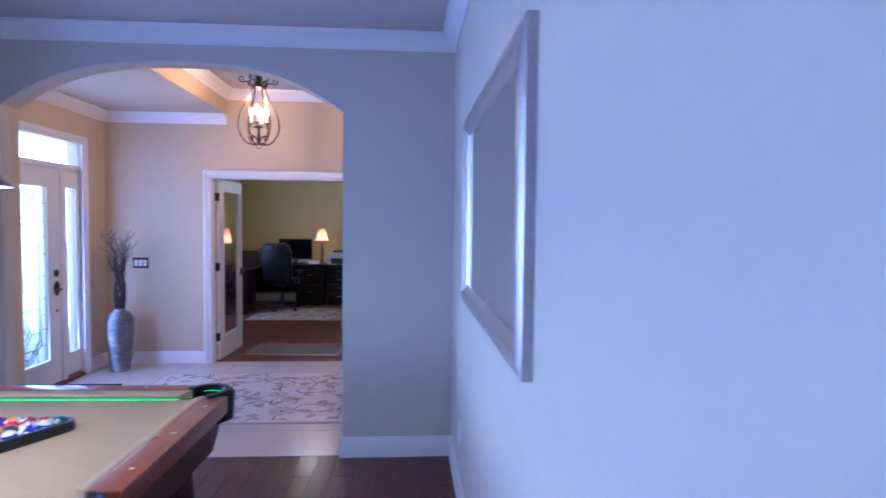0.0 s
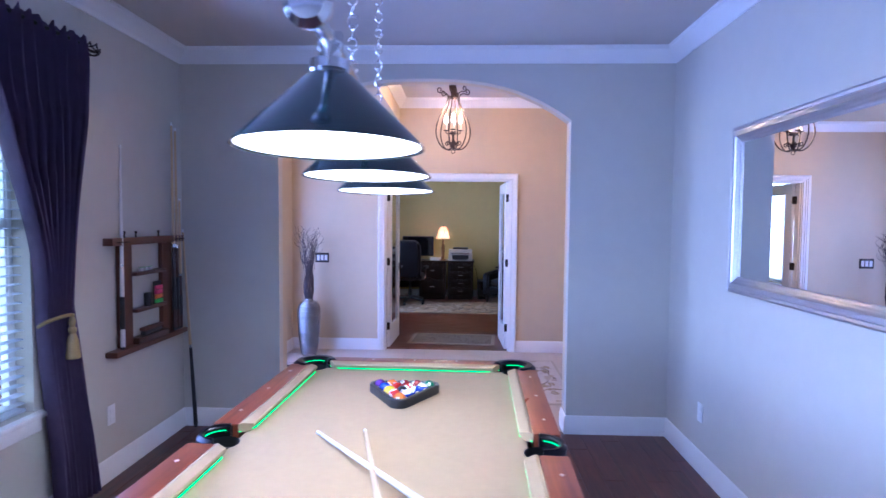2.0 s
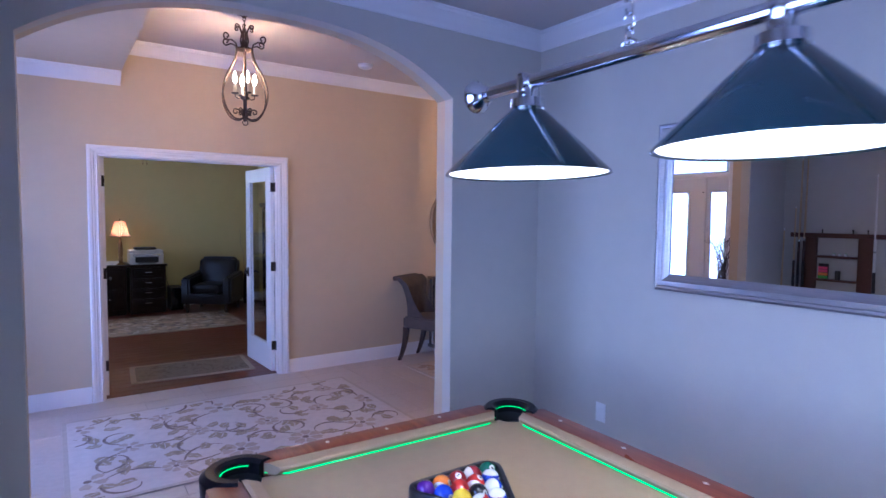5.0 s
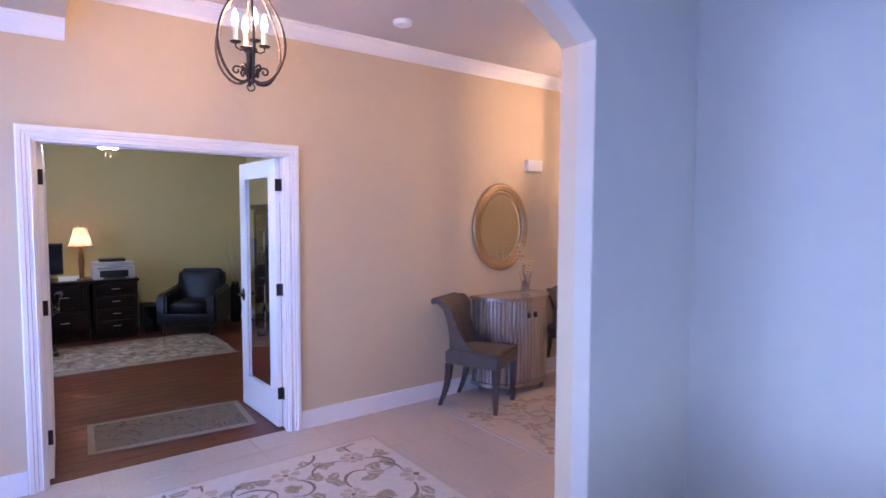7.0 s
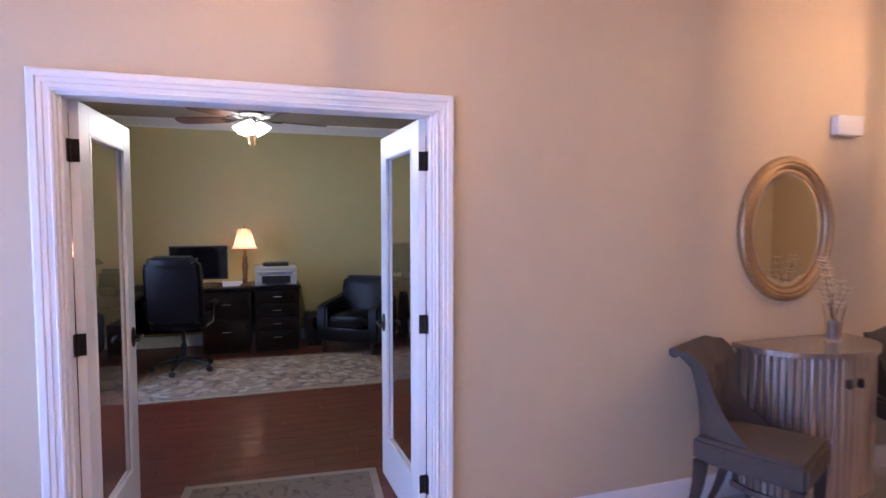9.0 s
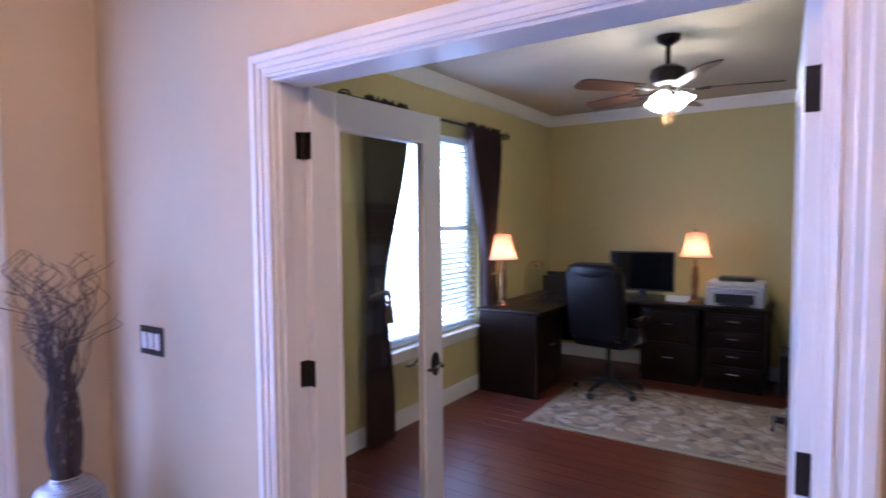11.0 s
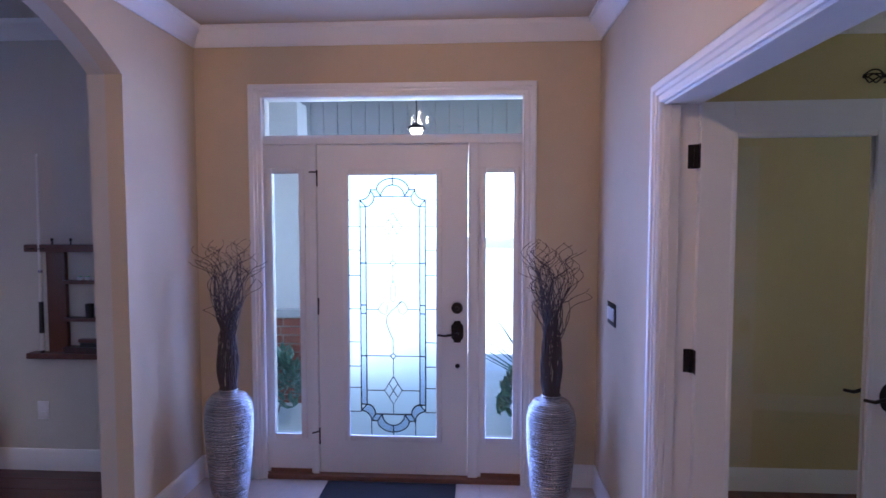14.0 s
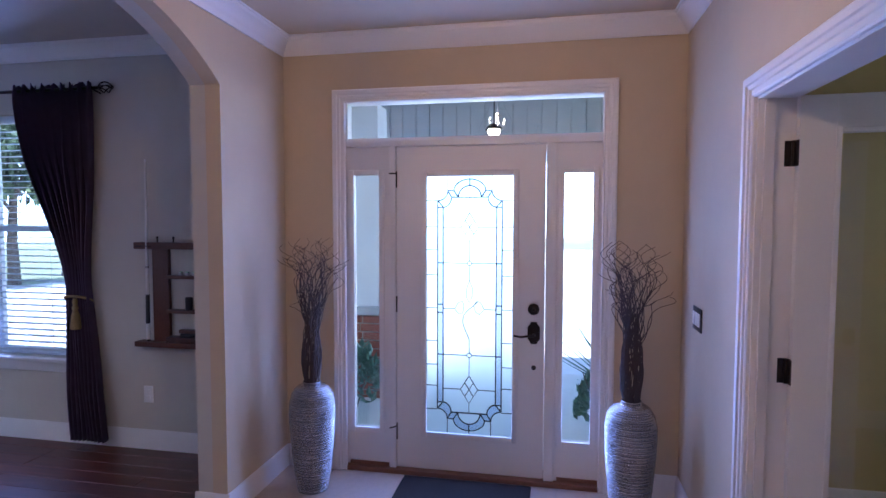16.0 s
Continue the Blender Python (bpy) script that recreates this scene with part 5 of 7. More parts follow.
def vase(x, y, seed, label):
    ob = thing("floor_vase", label, "vase", pose(x, y, 0), "silver vases by the door")
    bm = bmesh.new()
    prof = []
    H = 0.68
    ctrl = [(0.088, 0.0), (0.092, 0.02), (0.108, 0.12), (0.124, 0.30), (0.134, 0.46), (0.134, 0.54), (0.122, 0.605), (0.094, 0.65), (0.062, 0.664), (0.050, 0.670), (0.054, 0.68)]
    n = 340
    for i in range(n + 1):
        z = H * i / n
        for (r0, z0), (r1, z1) in zip(ctrl, ctrl[1:]):
            if z0 <= z <= z1 + 1e-9:
                t = (z - z0) / (z1 - z0)
                r = r0 + (r1 - r0) * t
                break
        prof.append((r + 0.0034 * math.sin(z * 560) * (1 if z < 0.655 else 0), z))
    prof = [(r * 0.97, z * 0.94) for r, z in prof]
    prof = [(0, 0)] + prof + [(0.048, 0.640), (0.044, 0.61), (0.0, 0.58)]
    lathe(bm, prof, 64)
    rv = random.Random(seed)
    for v in bm.verts:
        r = math.hypot(v.co.x, v.co.y)
        if r > 0.06 and 0.01 < v.co.z < 0.63:
            k = 1 + 0.022 * noise.noise(v.co * 55 + Vector((seed, 0, 0))) + 0.004 * math.sin(math.atan2(v.co.y, v.co.x) * 60 + v.co.z * 40)
            v.co.x *= k
            v.co.y *= k
    part("body", bm, M_SILVER, ob, "ribbed hammered silver body", True)
    bm = bmesh.new()
    tube(bm, [(0.050 * math.cos(q), 0.050 * math.sin(q), 0.640) for q in np.linspace(0, 2 * math.pi, 33)], 0.004, 6)
    part("rim", bm, M_SILVER, ob, smooth=True)
    tw = thing("twig_bunch", "bunch of dark curly willow twigs in the vase", "twigs", pose(x, y, 0.59), "twig bunches")
    for k in range(58):
        bm = bmesh.new()
        a = rv.uniform(0, 2 * math.pi)
        spread = rv.uniform(0.03, 0.15) * (1.5 if k < 2 else 1)
        h = rv.uniform(0.74, 0.93) if k % 5 else rv.uniform(0.55, 0.7)
        ph, tw1 = rv.uniform(0, 6.28), rv.choice((-1, 1)) * rv.uniform(2.0, 5.0)
        ph2 = rv.uniform(0, 6.28)
        pts = []
        for i in range(34):
            t = i / 33
            waist = 0.026 + 0.026 * math.sin(math.pi * min(t / 0.45, 1)) * rv.uniform(0.98, 1.02) if t < 0.45 else 0.026 + spread * ((t - 0.45) / 0.55) ** 1.2
            cur = 0.024 * t
            ang = a + tw1 * 0.35 * t
            z = h * t + (0.0 if t < 0.85 else -0.04 * (t - 0.85) / 0.15)
            px = waist * math.cos(ang) + cur * math.sin(ph + 20 * t) + (0.03 * max(0, t - 0.75) / 0.25 * math.cos(ph2 + 26 * t))
            py = waist * math.sin(ang) + cur * math.cos(ph2 + 17 * t) + (0.03 * max(0, t - 0.75) / 0.25 * math.sin(ph2 + 26 * t))
            pts.append((px, py, z))
        tube(bm, pts, 0.0042, 5, 0.0013)
        part("twig", bm, M_TWIG, tw, smooth=True)
    return ob


vase(-2.43, 3.937, 11, "tall hammered silver floor vase beside the front door")
vase(-2.43, 5.723, 12, "tall hammered silver floor vase beside the front door")

# ---- chandeliers ----


def chandelier(at, label):
    """Iron cage lantern; its own z = 0 is the bottom ring."""
    ob = thing("chandelier", label, "chandelier", at, "hall chandeliers")
    prof = [(0.012, 0.045), (0.05, 0.03), (0.10, 0.045), (0.145, 0.10), (0.168, 0.175), (0.163, 0.25), (0.135, 0.33), (0.095, 0.40), (0.068, 0.46), (0.056, 0.52)]
    for k in range(6):
        a = 2 * math.pi * k / 6 + 0.3
        c, s = math.cos(a), math.sin(a)
        sm = []
        for i in range(len(prof) - 1):
            for j in range(4):
                t = j / 4
                p0, p1, p2, p3 = [Vector(prof[min(max(i + q, 0), len(prof) - 1)]) for q in (-1, 0, 1, 2)]
                sm.append(0.5 * ((2 * p1) + (p2 - p0) * t + (2 * p0 - 5 * p1 + 4 * p2 - p3) * t * t + (3 * p1 - p0 - 3 * p2 + p3) * t ** 3))
        sm.append(Vector(prof[-1]))
        bm = bmesh.new()
        tube(bm, [(p.x * c, p.x * s, p.y) for p in sm], 0.0062, 7)
        part("cage_bar", bm, M_IRON, ob, "curved iron bar", True)
        # upper scroll
        bm = bmesh.new()
        pts = [(0.056, 0.52), (0.066, 0.55), (0.10, 0.565), (0.135, 0.555)]
        pts += [(0.135 + 0.028 * math.sin(q) * (1 - q / 9), 0.583 - 0.028 * math.cos(q) * (1 - q / 9)) for q in np.linspace(0.3, 6.2, 14)]
        tube(bm, [(r * c, r * s, z) for r, z in pts], 0.0055, 6)
        part("scroll", bm, M_IRON, ob, "iron scroll", True)
        bm = bmesh.new()
        pts = [(0.016, 0.52), (0.03, 0.58), (0.02, 0.63), (0.03, 0.66)] + [(0.055 - 0.022 * math.cos(q) * (1 - q / 9), 0.665 + 0.022 * math.sin(q) * (1 - q / 9)) for q in np.linspace(0.0, 6.0, 12)]
        tube(bm, [(r * c, r * s, z) for r, z in pts], 0.005, 6)
        part("crown_scroll", bm, M_IRON, ob, "iron scroll", True)
        bm = bmesh.new()
        pts = [(0.012, 0.05), (0.03, 0.095), (0.06, 0.105)] + [(0.062 + 0.02 * math.sin(q) * (1 - q / 8), 0.085 + 0.02 * math.cos(q) * (1 - q / 8)) for q in np.linspace(0, 5.5, 10)]
        tube(bm, [(r * math.cos(a + 0.5), r * math.sin(a + 0.5), z) for r, z in pts], 0.005, 6)
        part("foot_scroll", bm, M_IRON, ob, "iron scroll", True)
    bm = bmesh.new()
    lathe(bm, [(0, 0.025), (0.012, 0.028), (0.02, 0.045), (0.012, 0.06), (0.016, 0.10), (0.01, 0.13), (0.012, 0.17), (0.03, 0.175), (0.032, 0.19), (0.012, 0.20), (0, 0.20)], 16)
    part("hub", bm, M_IRON, ob, smooth=True)
    bm = bmesh.new()
    tube(bm, [(0.018 * math.cos(q), 0, 0.012 + 0.018 * math.sin(q)) for q in np.linspace(0, 2 * math.pi, 17)], 0.0035, 6)
    part("bottom_ring", bm, M_IRON, ob, smooth=True)
    bm = bmesh.new()
    lathe(bm, [(0, 0.50), (0.02, 0.505), (0.06, 0.515), (0.06, 0.525), (0.02, 0.535), (0.016, 0.62), (0.024, 0.64), (0.01, 0.66), (0, 0.66)], 16)
    part("top_hub", bm, M_IRON, ob, smooth=True)
    for k in range(4):
        a = 2 * math.pi * k / 4
        c, s = math.cos(a), math.sin(a)
        bm = bmesh.new()
        tube(bm, [(0.02 * c, 0.02 * s, 0.185), (0.045 * c, 0.045 * s, 0.175), (0.066 * c, 0.066 * s, 0.185), (0.068 * c, 0.068 * s, 0.205)], 0.004, 6)
        lathe(bm, [(0, 0.203), (0.024, 0.207), (0.026, 0.213), (0, 0.213)], 14, pose(0.068 * c, 0.068 * s, 0))
        arm = part("candle_arm", bm, M_IRON, ob, smooth=True)
        bm = bmesh.new()
        lathe(bm, [(0, 0.213), (0.011, 0.213), (0.011, 0.28), (0, 0.282)], 12, pose(0.068 * c, 0.068 * s, 0))
        part("candle_sleeve", bm, M_CANDLE, arm, "ivory candle sleeve", True)
        bm = bmesh.new()
        lathe(bm, [(0, 0.282), (0.009, 0.284), (0.015, 0.305), (0.012, 0.33), (0.004, 0.355), (0, 0.36)], 12, pose(0.068 * c, 0.068 * s, 0))
        part("bulb", bm, M_FLAME, arm, "lit flame bulb", True)
    x, y, z0 = at.translation
    bm = bmesh.new()
    z, k = 0.675, 0
    while z < CH - z0 - 0.03:
        link(bm, (0, 0, z), k * math.pi / 2, 0.036, 0.011, 0.003)
        z += 0.03
        k += 1
    part("chain", bm, M_IRON, ob, smooth=True)
    bm = bmesh.new()
    h = CH - z0
    lathe(bm, [(0, h - 0.035), (0.012, h - 0.034), (0.02, h - 0.02), (0.055, h - 0.008), (0.06, h), (0, h)], 20)
    part("canopy", bm, M_IRON, ob, smooth=True)
    return ob


CH1, CH2 = (-0.775, 4.78, 2.195), (2.40, 5.05, 2.12)
chandelier(pose(*CH1), "iron cage chandelier with lit candle bulbs in the foyer")
chandelier(pose(*CH2), "iron cage chandelier with lit candle bulbs over the hall")
for c in (CH1, CH2):
    point_lamp("chandelier_light", (c[0], c[1], c[2] + 0.385), 8.0, WARM, 0.012)

smoke = thing("smoke_detector", "round white smoke detector on the ceiling", "smoke detector", pose(0.527, 5.486, CH))
bm = bmesh.new()
lathe(bm, [(0, 0), (0.068, 0), (0.068, -0.012), (0.06, -0.03), (0.045, -0.036), (0, -0.037)], 28)
part("housing", bm, M_WHITE, smoke, smooth=True)
bm = bmesh.new()
lathe(bm, [(0, -0.0372), (0.014, -0.037), (0.012, -0.041), (0, -0.042)], 14)
part("test_button", bm, M_WHITE, smoke, smooth=True)

# ---- office doorway ----
dw = tagged(new("door_2"), "white cased double doorway into the office", "doorway", kind="structure")


def casing_x(pts, y, sgn, parent):
    bm = bmesh.new()
    rows = []
    for (x, z), (ox, oz) in pts:
        rows.append([bm.verts.new((x + ox * w, y + sgn * d, z + oz * w)) for w, d in prof])
    n = len(prof)
    for a, b in zip(rows, rows[1:]):
        for i in range(n):
            bm.faces.new((a[i], b[i], b[(i + 1) % n], a[(i + 1) % n]))
    bm.faces.new(rows[0]), bm.faces.new(rows[-1][::-1])
    return part("casing", bm, M_TRIM, parent, "white stepped door casing", True)


for y, s in ((FY1, -1), (OY0, 1)):
    casing_x([((DX0 + 0.008, 0.001), (-1, 0)), ((DX0 + 0.008, DTOP - 0.008), (-1, 1)), ((DX1 - 0.008, DTOP - 0.008), (1, 1)), ((DX1 - 0.008, 0.001), (1, 0))], y, s, dw)
part("jamb", bx(DX0, DX0 + 0.018, FY1, OY0, 0, DTOP), M_TRIM, dw)
part("jamb", bx(DX1 - 0.018, DX1, FY1, OY0, 0, DTOP), M_TRIM, dw)
part("head_jamb", bx(DX0 + 0.018, DX1 - 0.018, FY1, OY0, DTOP - 0.018, DTOP), M_TRIM, dw)
for a, b in ((DX0 + 0.018, DX0 + 0.03), (DX1 - 0.03, DX1 - 0.018)):
    part("door_stop", bx(a, b, FY1 + 0.02, FY1 + 0.055, 0, DTOP - 0.018), M_TRIM, dw)


def french_door(at, mirror_x, label):
    """A single-lite door leaf; hinge line at its own origin, leaf along +x, faces -y and +y."""
    s = -1 if mirror_x else 1
    ob = thing("french_door", label, "door", at, "french doors of the office")
    W, H, T = 0.735, 2.01, 0.035

    def b2(x0, x1, y0, y1, z0, z1, bevel=0.002):
        a, b = sorted((s * x0, s * x1))
        return bx(a, b, y0, y1, z0, z1, bevel=bevel)
    part("hinge_stile", b2(0, 0.115, -T / 2, T / 2, 0, H), M_DOOR, ob)
    part("lock_stile", b2(W - 0.115, W, -T / 2, T / 2, 0, H), M_DOOR, ob)
    part("top_rail", b2(0.115, W - 0.115, -T / 2, T / 2, H - 0.115, H), M_DOOR, ob)
    part("bottom_rail", b2(0.115, W - 0.115, -T / 2, T / 2, 0, 0.24), M_DOOR, ob)
    bm = bmesh.new()
    for y in (-1, 1):
        for a, b, c, d in ((0.112, 0.130, 0.238, H - 0.112), (W - 0.130, W - 0.112, 0.238, H - 0.112), (0.13, W - 0.13, 0.238, 0.256), (0.13, W - 0.13, H - 0.13, H - 0.112)):
            xa, xb = sorted((s * a, s * b))
            ya, yb = sorted((y * 0.006, y * 0.021))
            box(bm, xa, xb, ya, yb, c, d, 0.004)
    part("glazing_bead", bm, M_DOOR, ob, smooth=True)
    g = part("pane", b2(0.118, W - 0.118, -0.003, 0.003, 0.245, H - 0.118, 0), M_GLASS, ob, "clear glass")
    g.visible_shadow = False
    for y in (-1, 1):
        bm = bmesh.new()
        tmp = bmesh.new()
        lathe(tmp, [(0, 0), (0.030, 0), (0.030, 0.005), (0.022, 0.01), (0.012, 0.012), (0.010, 0.045), (0, 0.045)], 20)
        bmesh.ops.scale(tmp, vec=(1, 1.75, 1), verts=[v for v in tmp.verts if v.co.z < 0.0105])
        merge(bm, tmp, pose(s * (W - 0.058), y * T / 2, 0.93, -90 * y, 0, 0))
        tube(bm, [(s * (W - 0.058), y * (T / 2 + 0.042), 0.935), (s * (W - 0.085), y * (T / 2 + 0.047), 0.938), (s * (W - 0.13), y * (T / 2 + 0.045), 0.925), (s * (W - 0.165), y * (T / 2 + 0.045), 0.932)], 0.009, 10, 0.006)
        part("lever_handle", bm, M_BRONZE, ob, "dark bronze lever handle", True)
    part("latch_plate", b2(W - 0.0005, W + 0.0015, -0.012, 0.012, 0.88, 0.98, 0), M_BRONZE, ob)
    for z in (1.815, 1.04, 0.255):
        bm = bmesh.new()
        lathe(bm, [(0, -0.045), (0.0065, -0.045), (0.0065, 0.045), (0, 0.045)], 12, pose(-s * 0.008, T / 2 - 0.004, z))
        xa, xb = sorted((0, -s * 0.002))
        box(bm, xa, xb, -T / 2, T / 2, z - 0.045, z + 0.045)
        xa, xb = sorted((-s * 0.034, -s * 0.004))
        box(bm, xa, xb, 0.0185, 0.0212, z - 0.045, z + 0.045)
        part("hinge", bm, M_BRONZE, ob, "dark bronze hinge", True)
    return ob


french_door(pose(DX0 + 0.040, OY0 - 0.008, 0.008, 0, 0, 87.5), False, "white glazed french door standing open into the office")
french_door(pose(DX1 - 0.040, OY0 - 0.008, 0.008, 0, 0, -87.5), True, "white glazed french door standing open into the office")

# ---- porch and garden ----
bm = bmesh.new()
box(bm, -400, BX0 - 0.16, -300, 300, -0.5, -0.30)
tagged(new("ground", finish("ground", bm, M_GRASS)), "mown lawn reaching far off", "lawn", kind="structure")
bm = bmesh.new()
box(bm, -5.3, BX0 - 0.162, 3.2, 6.6, -0.30, -0.02, 0.01)
tagged(new("pavement_porch", finish("pavement_porch", bm, M_CONC)), "grey concrete porch slab", "porch", kind="structure")
bm = bmesh.new()
box(bm, -34, -5.3, -9, 15, -0.32, -0.285, 0.01)
tagged(new("road_drive", finish("road_drive", bm, M_DRIVE)), "pale concrete drive before the house", "driveway", kind="structure")
# Unseen slab added over the front wall to keep sun off the pier.
bm = bmesh.new()
box(bm, -3.10, -2.62, BY0 - 0.12, OY1 + 0.12, 3.078, 3.20, 0.01)
tagged(new("eaves", finish("eaves", bm, plain("grey sun block board", (0.30, 0.30, 0.30), 0.8, bump=0.4, scale=60, vary=0.2))), "unseen grey slab added along the front wall as sun block", "eaves", kind="structure")
porch = thing("porch_roof", "white vinyl porch ceiling and boarded beam", "porch roof", pose(-4.0, 4.9, 2.62), kind="structure")
part("soffit", bx(-1.3, 1.12, -1.9, 1.9, 0.215, 0.27), M_VINYL, porch)
for k in range(24):
    y = -1.85 + k * 0.16
    part("soffit_board", bx(-1.25, 1.10, y, y + 0.152, 0.20, 0.215, bevel=0.004), M_VINYL, porch)
part("beam", bx(-1.45, -1.28, -1.9, 1.9, -0.33, 0.25), M_VINYL, porch)
for k in range(26):
    y = -1.9 + k * 0.146
    part("batten_board", bx(-1.28, -1.262, y, y + 0.138, -0.33, 0.20, bevel=0.004), M_VINYL, porch)
part("side_beam", bx(-1.25, 1.10, -1.9, -1.78, -0.25, 0.20), M_VINYL, porch)
plight = thing("porch_pendant", "small glass porch pendant lamp, lit", "pendant light", pose(-3.66, 4.865, 2.819))
bm = bmesh.new()
tube(bm, [(0, 0, 0), (0, 0, -0.514)], 0.004, 6)
lathe(bm, [(0, 0), (0.05, 0), (0.045, -0.02), (0, -0.025)], 16)
part("stem", bm, M_BRONZE, plight)
bm = bmesh.new()
lathe(bm, [(0.02, -0.514), (0.05, -0.534), (0.072, -0.559), (0.068, -0.562), (0.045, -0.540), (0.02, -0.522)], 20)
part("hood", bm, M_BRONZE, plight, smooth=True)
bm = bmesh.new()
lathe(bm, [(0, -0.524), (0.036, -0.542), (0.048, -0.572), (0.034, -0.602), (0, -0.614)], 20)
part("globe", bm, M_FLAME, plight, "lit glass globe", True)
# column beside the porch: brick pier with white post
pier = thing("porch_column", "white porch post on a red brick pier", "porch column", pose(-4.35, 3.64, -0.02))
part("core", bx(-0.19, 0.19, -0.19, 0.19, 0, 0.755), M_MORTAR, pier)
brick_me = finish("brick", bx(0, 0.19, 0, 0.09, 0, 0.062, bevel=0.004), M_BRICK)
for row in range(10):
    for side in range(4):
        for k in range(2):
            o = new("brick", brick_me)
            o.parent = pier
            off = (k - 1) * 0.203 + 0.004
            o.matrix_local = pose(0, 0, 0.006 + row * 0.075, 0, 0, 90 * side) @ pose(off + (0.012 if row % 2 else -0.012), -0.205, 0)
part("cap", bx(-0.25, 0.25, -0.25, 0.25, 0.76, 0.83), M_VINYL, pier)
bm = bmesh.new()
tmp = bmesh.new()
box(tmp, -0.17, 0.17, -0.17, 0.17, 0.83, 2.62)
for q in tmp.verts:
    if q.co.z > 2:
        q.co.x *= 0.8
        q.co.y *= 0.8
merge(bm, tmp)
part("post", bm, plain("white post paint", (0.74, 0.76, 0.80), 0.5, vary=0.04), pier)


def leafy(name, label, at, r, h, n, seed, size, material=None, spiky=False):
    """A shrub of many small curved leaves on stems, with gaps and an uneven outline."""
    ob = thing(name, label, "shrub", at)
    rr = random.Random(seed)
    bm = bmesh.new()
    for k in range(9):
        a = rr.uniform(0, 6.28)
        tube(bm, [(0, 0, 0), (r * 0.3 * math.cos(a), r * 0.3 * math.sin(a), h * 0.4), (r * 0.7 * math.cos(a), r * 0.7 * math.sin(a), h * rr.uniform(0.6, 0.95))], 0.008, 5, 0.003)
    part("stems", bm, M_BARK, ob)
    bm = bmesh.new()
    for k in range(n):
        a, el = rr.uniform(0, 6.28), rr.uniform(-0.1, 1.5)
        d = rr.uniform(0.45, 1.0) ** 0.5 * (0.8 + 0.25 * noise.noise(Vector((math.cos(a) * 2, math.sin(a) * 2, el * 2 + seed))))
        c = Vector((r * d * math.cos(a) * math.cos(el), r * d * math.sin(a) * math.cos(el), h * 0.25 + h * 0.75 * d * math.sin(el)))
        if spiky:
            c = Vector((0, 0, h * 0.3))
            L, W = h * rr.uniform(0.7, 1.0), size * 0.25
            q = Euler((rr.uniform(0.1, 1.3), 0, a)).to_matrix()
        else:
            L, W = size * rr.uniform(0.7, 1.3), size * 0.5
            q = Euler((rr.uniform(0.2, 1.6), rr.uniform(-0.5, 0.5), a + rr.uniform(-0.7, 0.7))).to_matrix()
        p = [(0, 0, 0), (-W / 2, 0, L * 0.4), (0, -W * 0.25, L * 0.45), (W / 2, 0, L * 0.4), (0, W * 0.3, L)]
        vv = [bm.verts.new(c + q @ Vector(t)) for t in p]
        bm.faces.new((vv[0], vv[2], vv[1])), bm.faces.new((vv[0], vv[3], vv[2])), bm.faces.new((vv[1], vv[2], vv[4])), bm.faces.new((vv[2], vv[3], vv[4]))
    part("leaves", bm, material or M_LEAF, ob)
    return ob


leafy("shrub", "low leafy green shrub by the porch pier", pose(-3.75, 3.72, -0.02), 0.36, 0.62, 420, 2, 0.11)
leafy("shrub", "low leafy green shrub beside the porch", pose(-3.7, 5.72, -0.02), 0.30, 0.55, 380, 4, 0.10)
leafy("palm_plant", "spiky green palm beside the porch", pose(-3.95, 5.85, -0.02), 0.3, 0.85, 60, 7, 0.12, spiky=True)
for k, (x, y, s) in enumerate(((-12.5, -9.5, 1.0), (-10.5, -11.5, 1.1), (-15.5, -9.0, 1.2))):
    tree = thing("tree", "leafy garden tree across the lawn", "tree", pose(x, y, -0.3), "garden trees")
    bm = bmesh.new()
    tube(bm, [(0, 0, 0), (0.05, 0.03, 1.2), (0, 0.08, 2.6), (0.1, 0.0, 4.0)], 0.17 * s, 10, 0.06)
    for q in range(5):
        a = q * 1.3 + k
        tube(bm, [(0, 0.05, 2.0 + 0.25 * q), (0.7 * math.cos(a), 0.7 * math.sin(a), 2.9 + 0.25 * q), (1.3 * math.cos(a), 1.3 * math.sin(a), 3.4 + 0.3 * q)], 0.06 * s, 6, 0.02)
    part("trunk", bm, M_BARK, tree, smooth=True)
    rr = random.Random(30 + k)
    bm = bmesh.new()
    for q in range(2400):
        a, el, d = rr.uniform(0, 6.28), rr.uniform(-0.5, 1.5), rr.uniform(0.35, 1) ** 0.6
        lump = 0.75 + 0.45 * noise.noise(Vector((math.cos(a) * 1.7, math.sin(a) * 1.7, el * 1.7 + k)))
        c = Vector((1.9 * d * lump * math.cos(a) * math.cos(el), 1.9 * d * lump * math.sin(a) * math.cos(el), 3.1 + 2.0 * d * lump * math.sin(el))) * s
        qn = Euler((rr.uniform(0, 3), rr.uniform(0, 3), a)).to_matrix()
        vv = [bm.verts.new(c + qn @ (Vector(t) * 0.36 * s)) for t in ((-0.5, 0, 0), (0, -0.25, 0.1), (0.5, 0, 0), (0, 0.25, 0.12))]
        bm.faces.new(vv)
    part("crown", bm, M_FAR, tree)
bm = bmesh.new()
# Emissive sheet: its own glow stands in for the bright sky and distance.
M_BACKGLOW = glow("glowing pale distance", (0.72, 0.86, 1.0), 1.8)
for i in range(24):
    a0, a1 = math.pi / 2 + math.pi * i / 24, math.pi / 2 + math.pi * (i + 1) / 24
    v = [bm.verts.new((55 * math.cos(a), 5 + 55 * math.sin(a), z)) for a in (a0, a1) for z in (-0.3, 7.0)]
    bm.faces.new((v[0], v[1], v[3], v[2]))
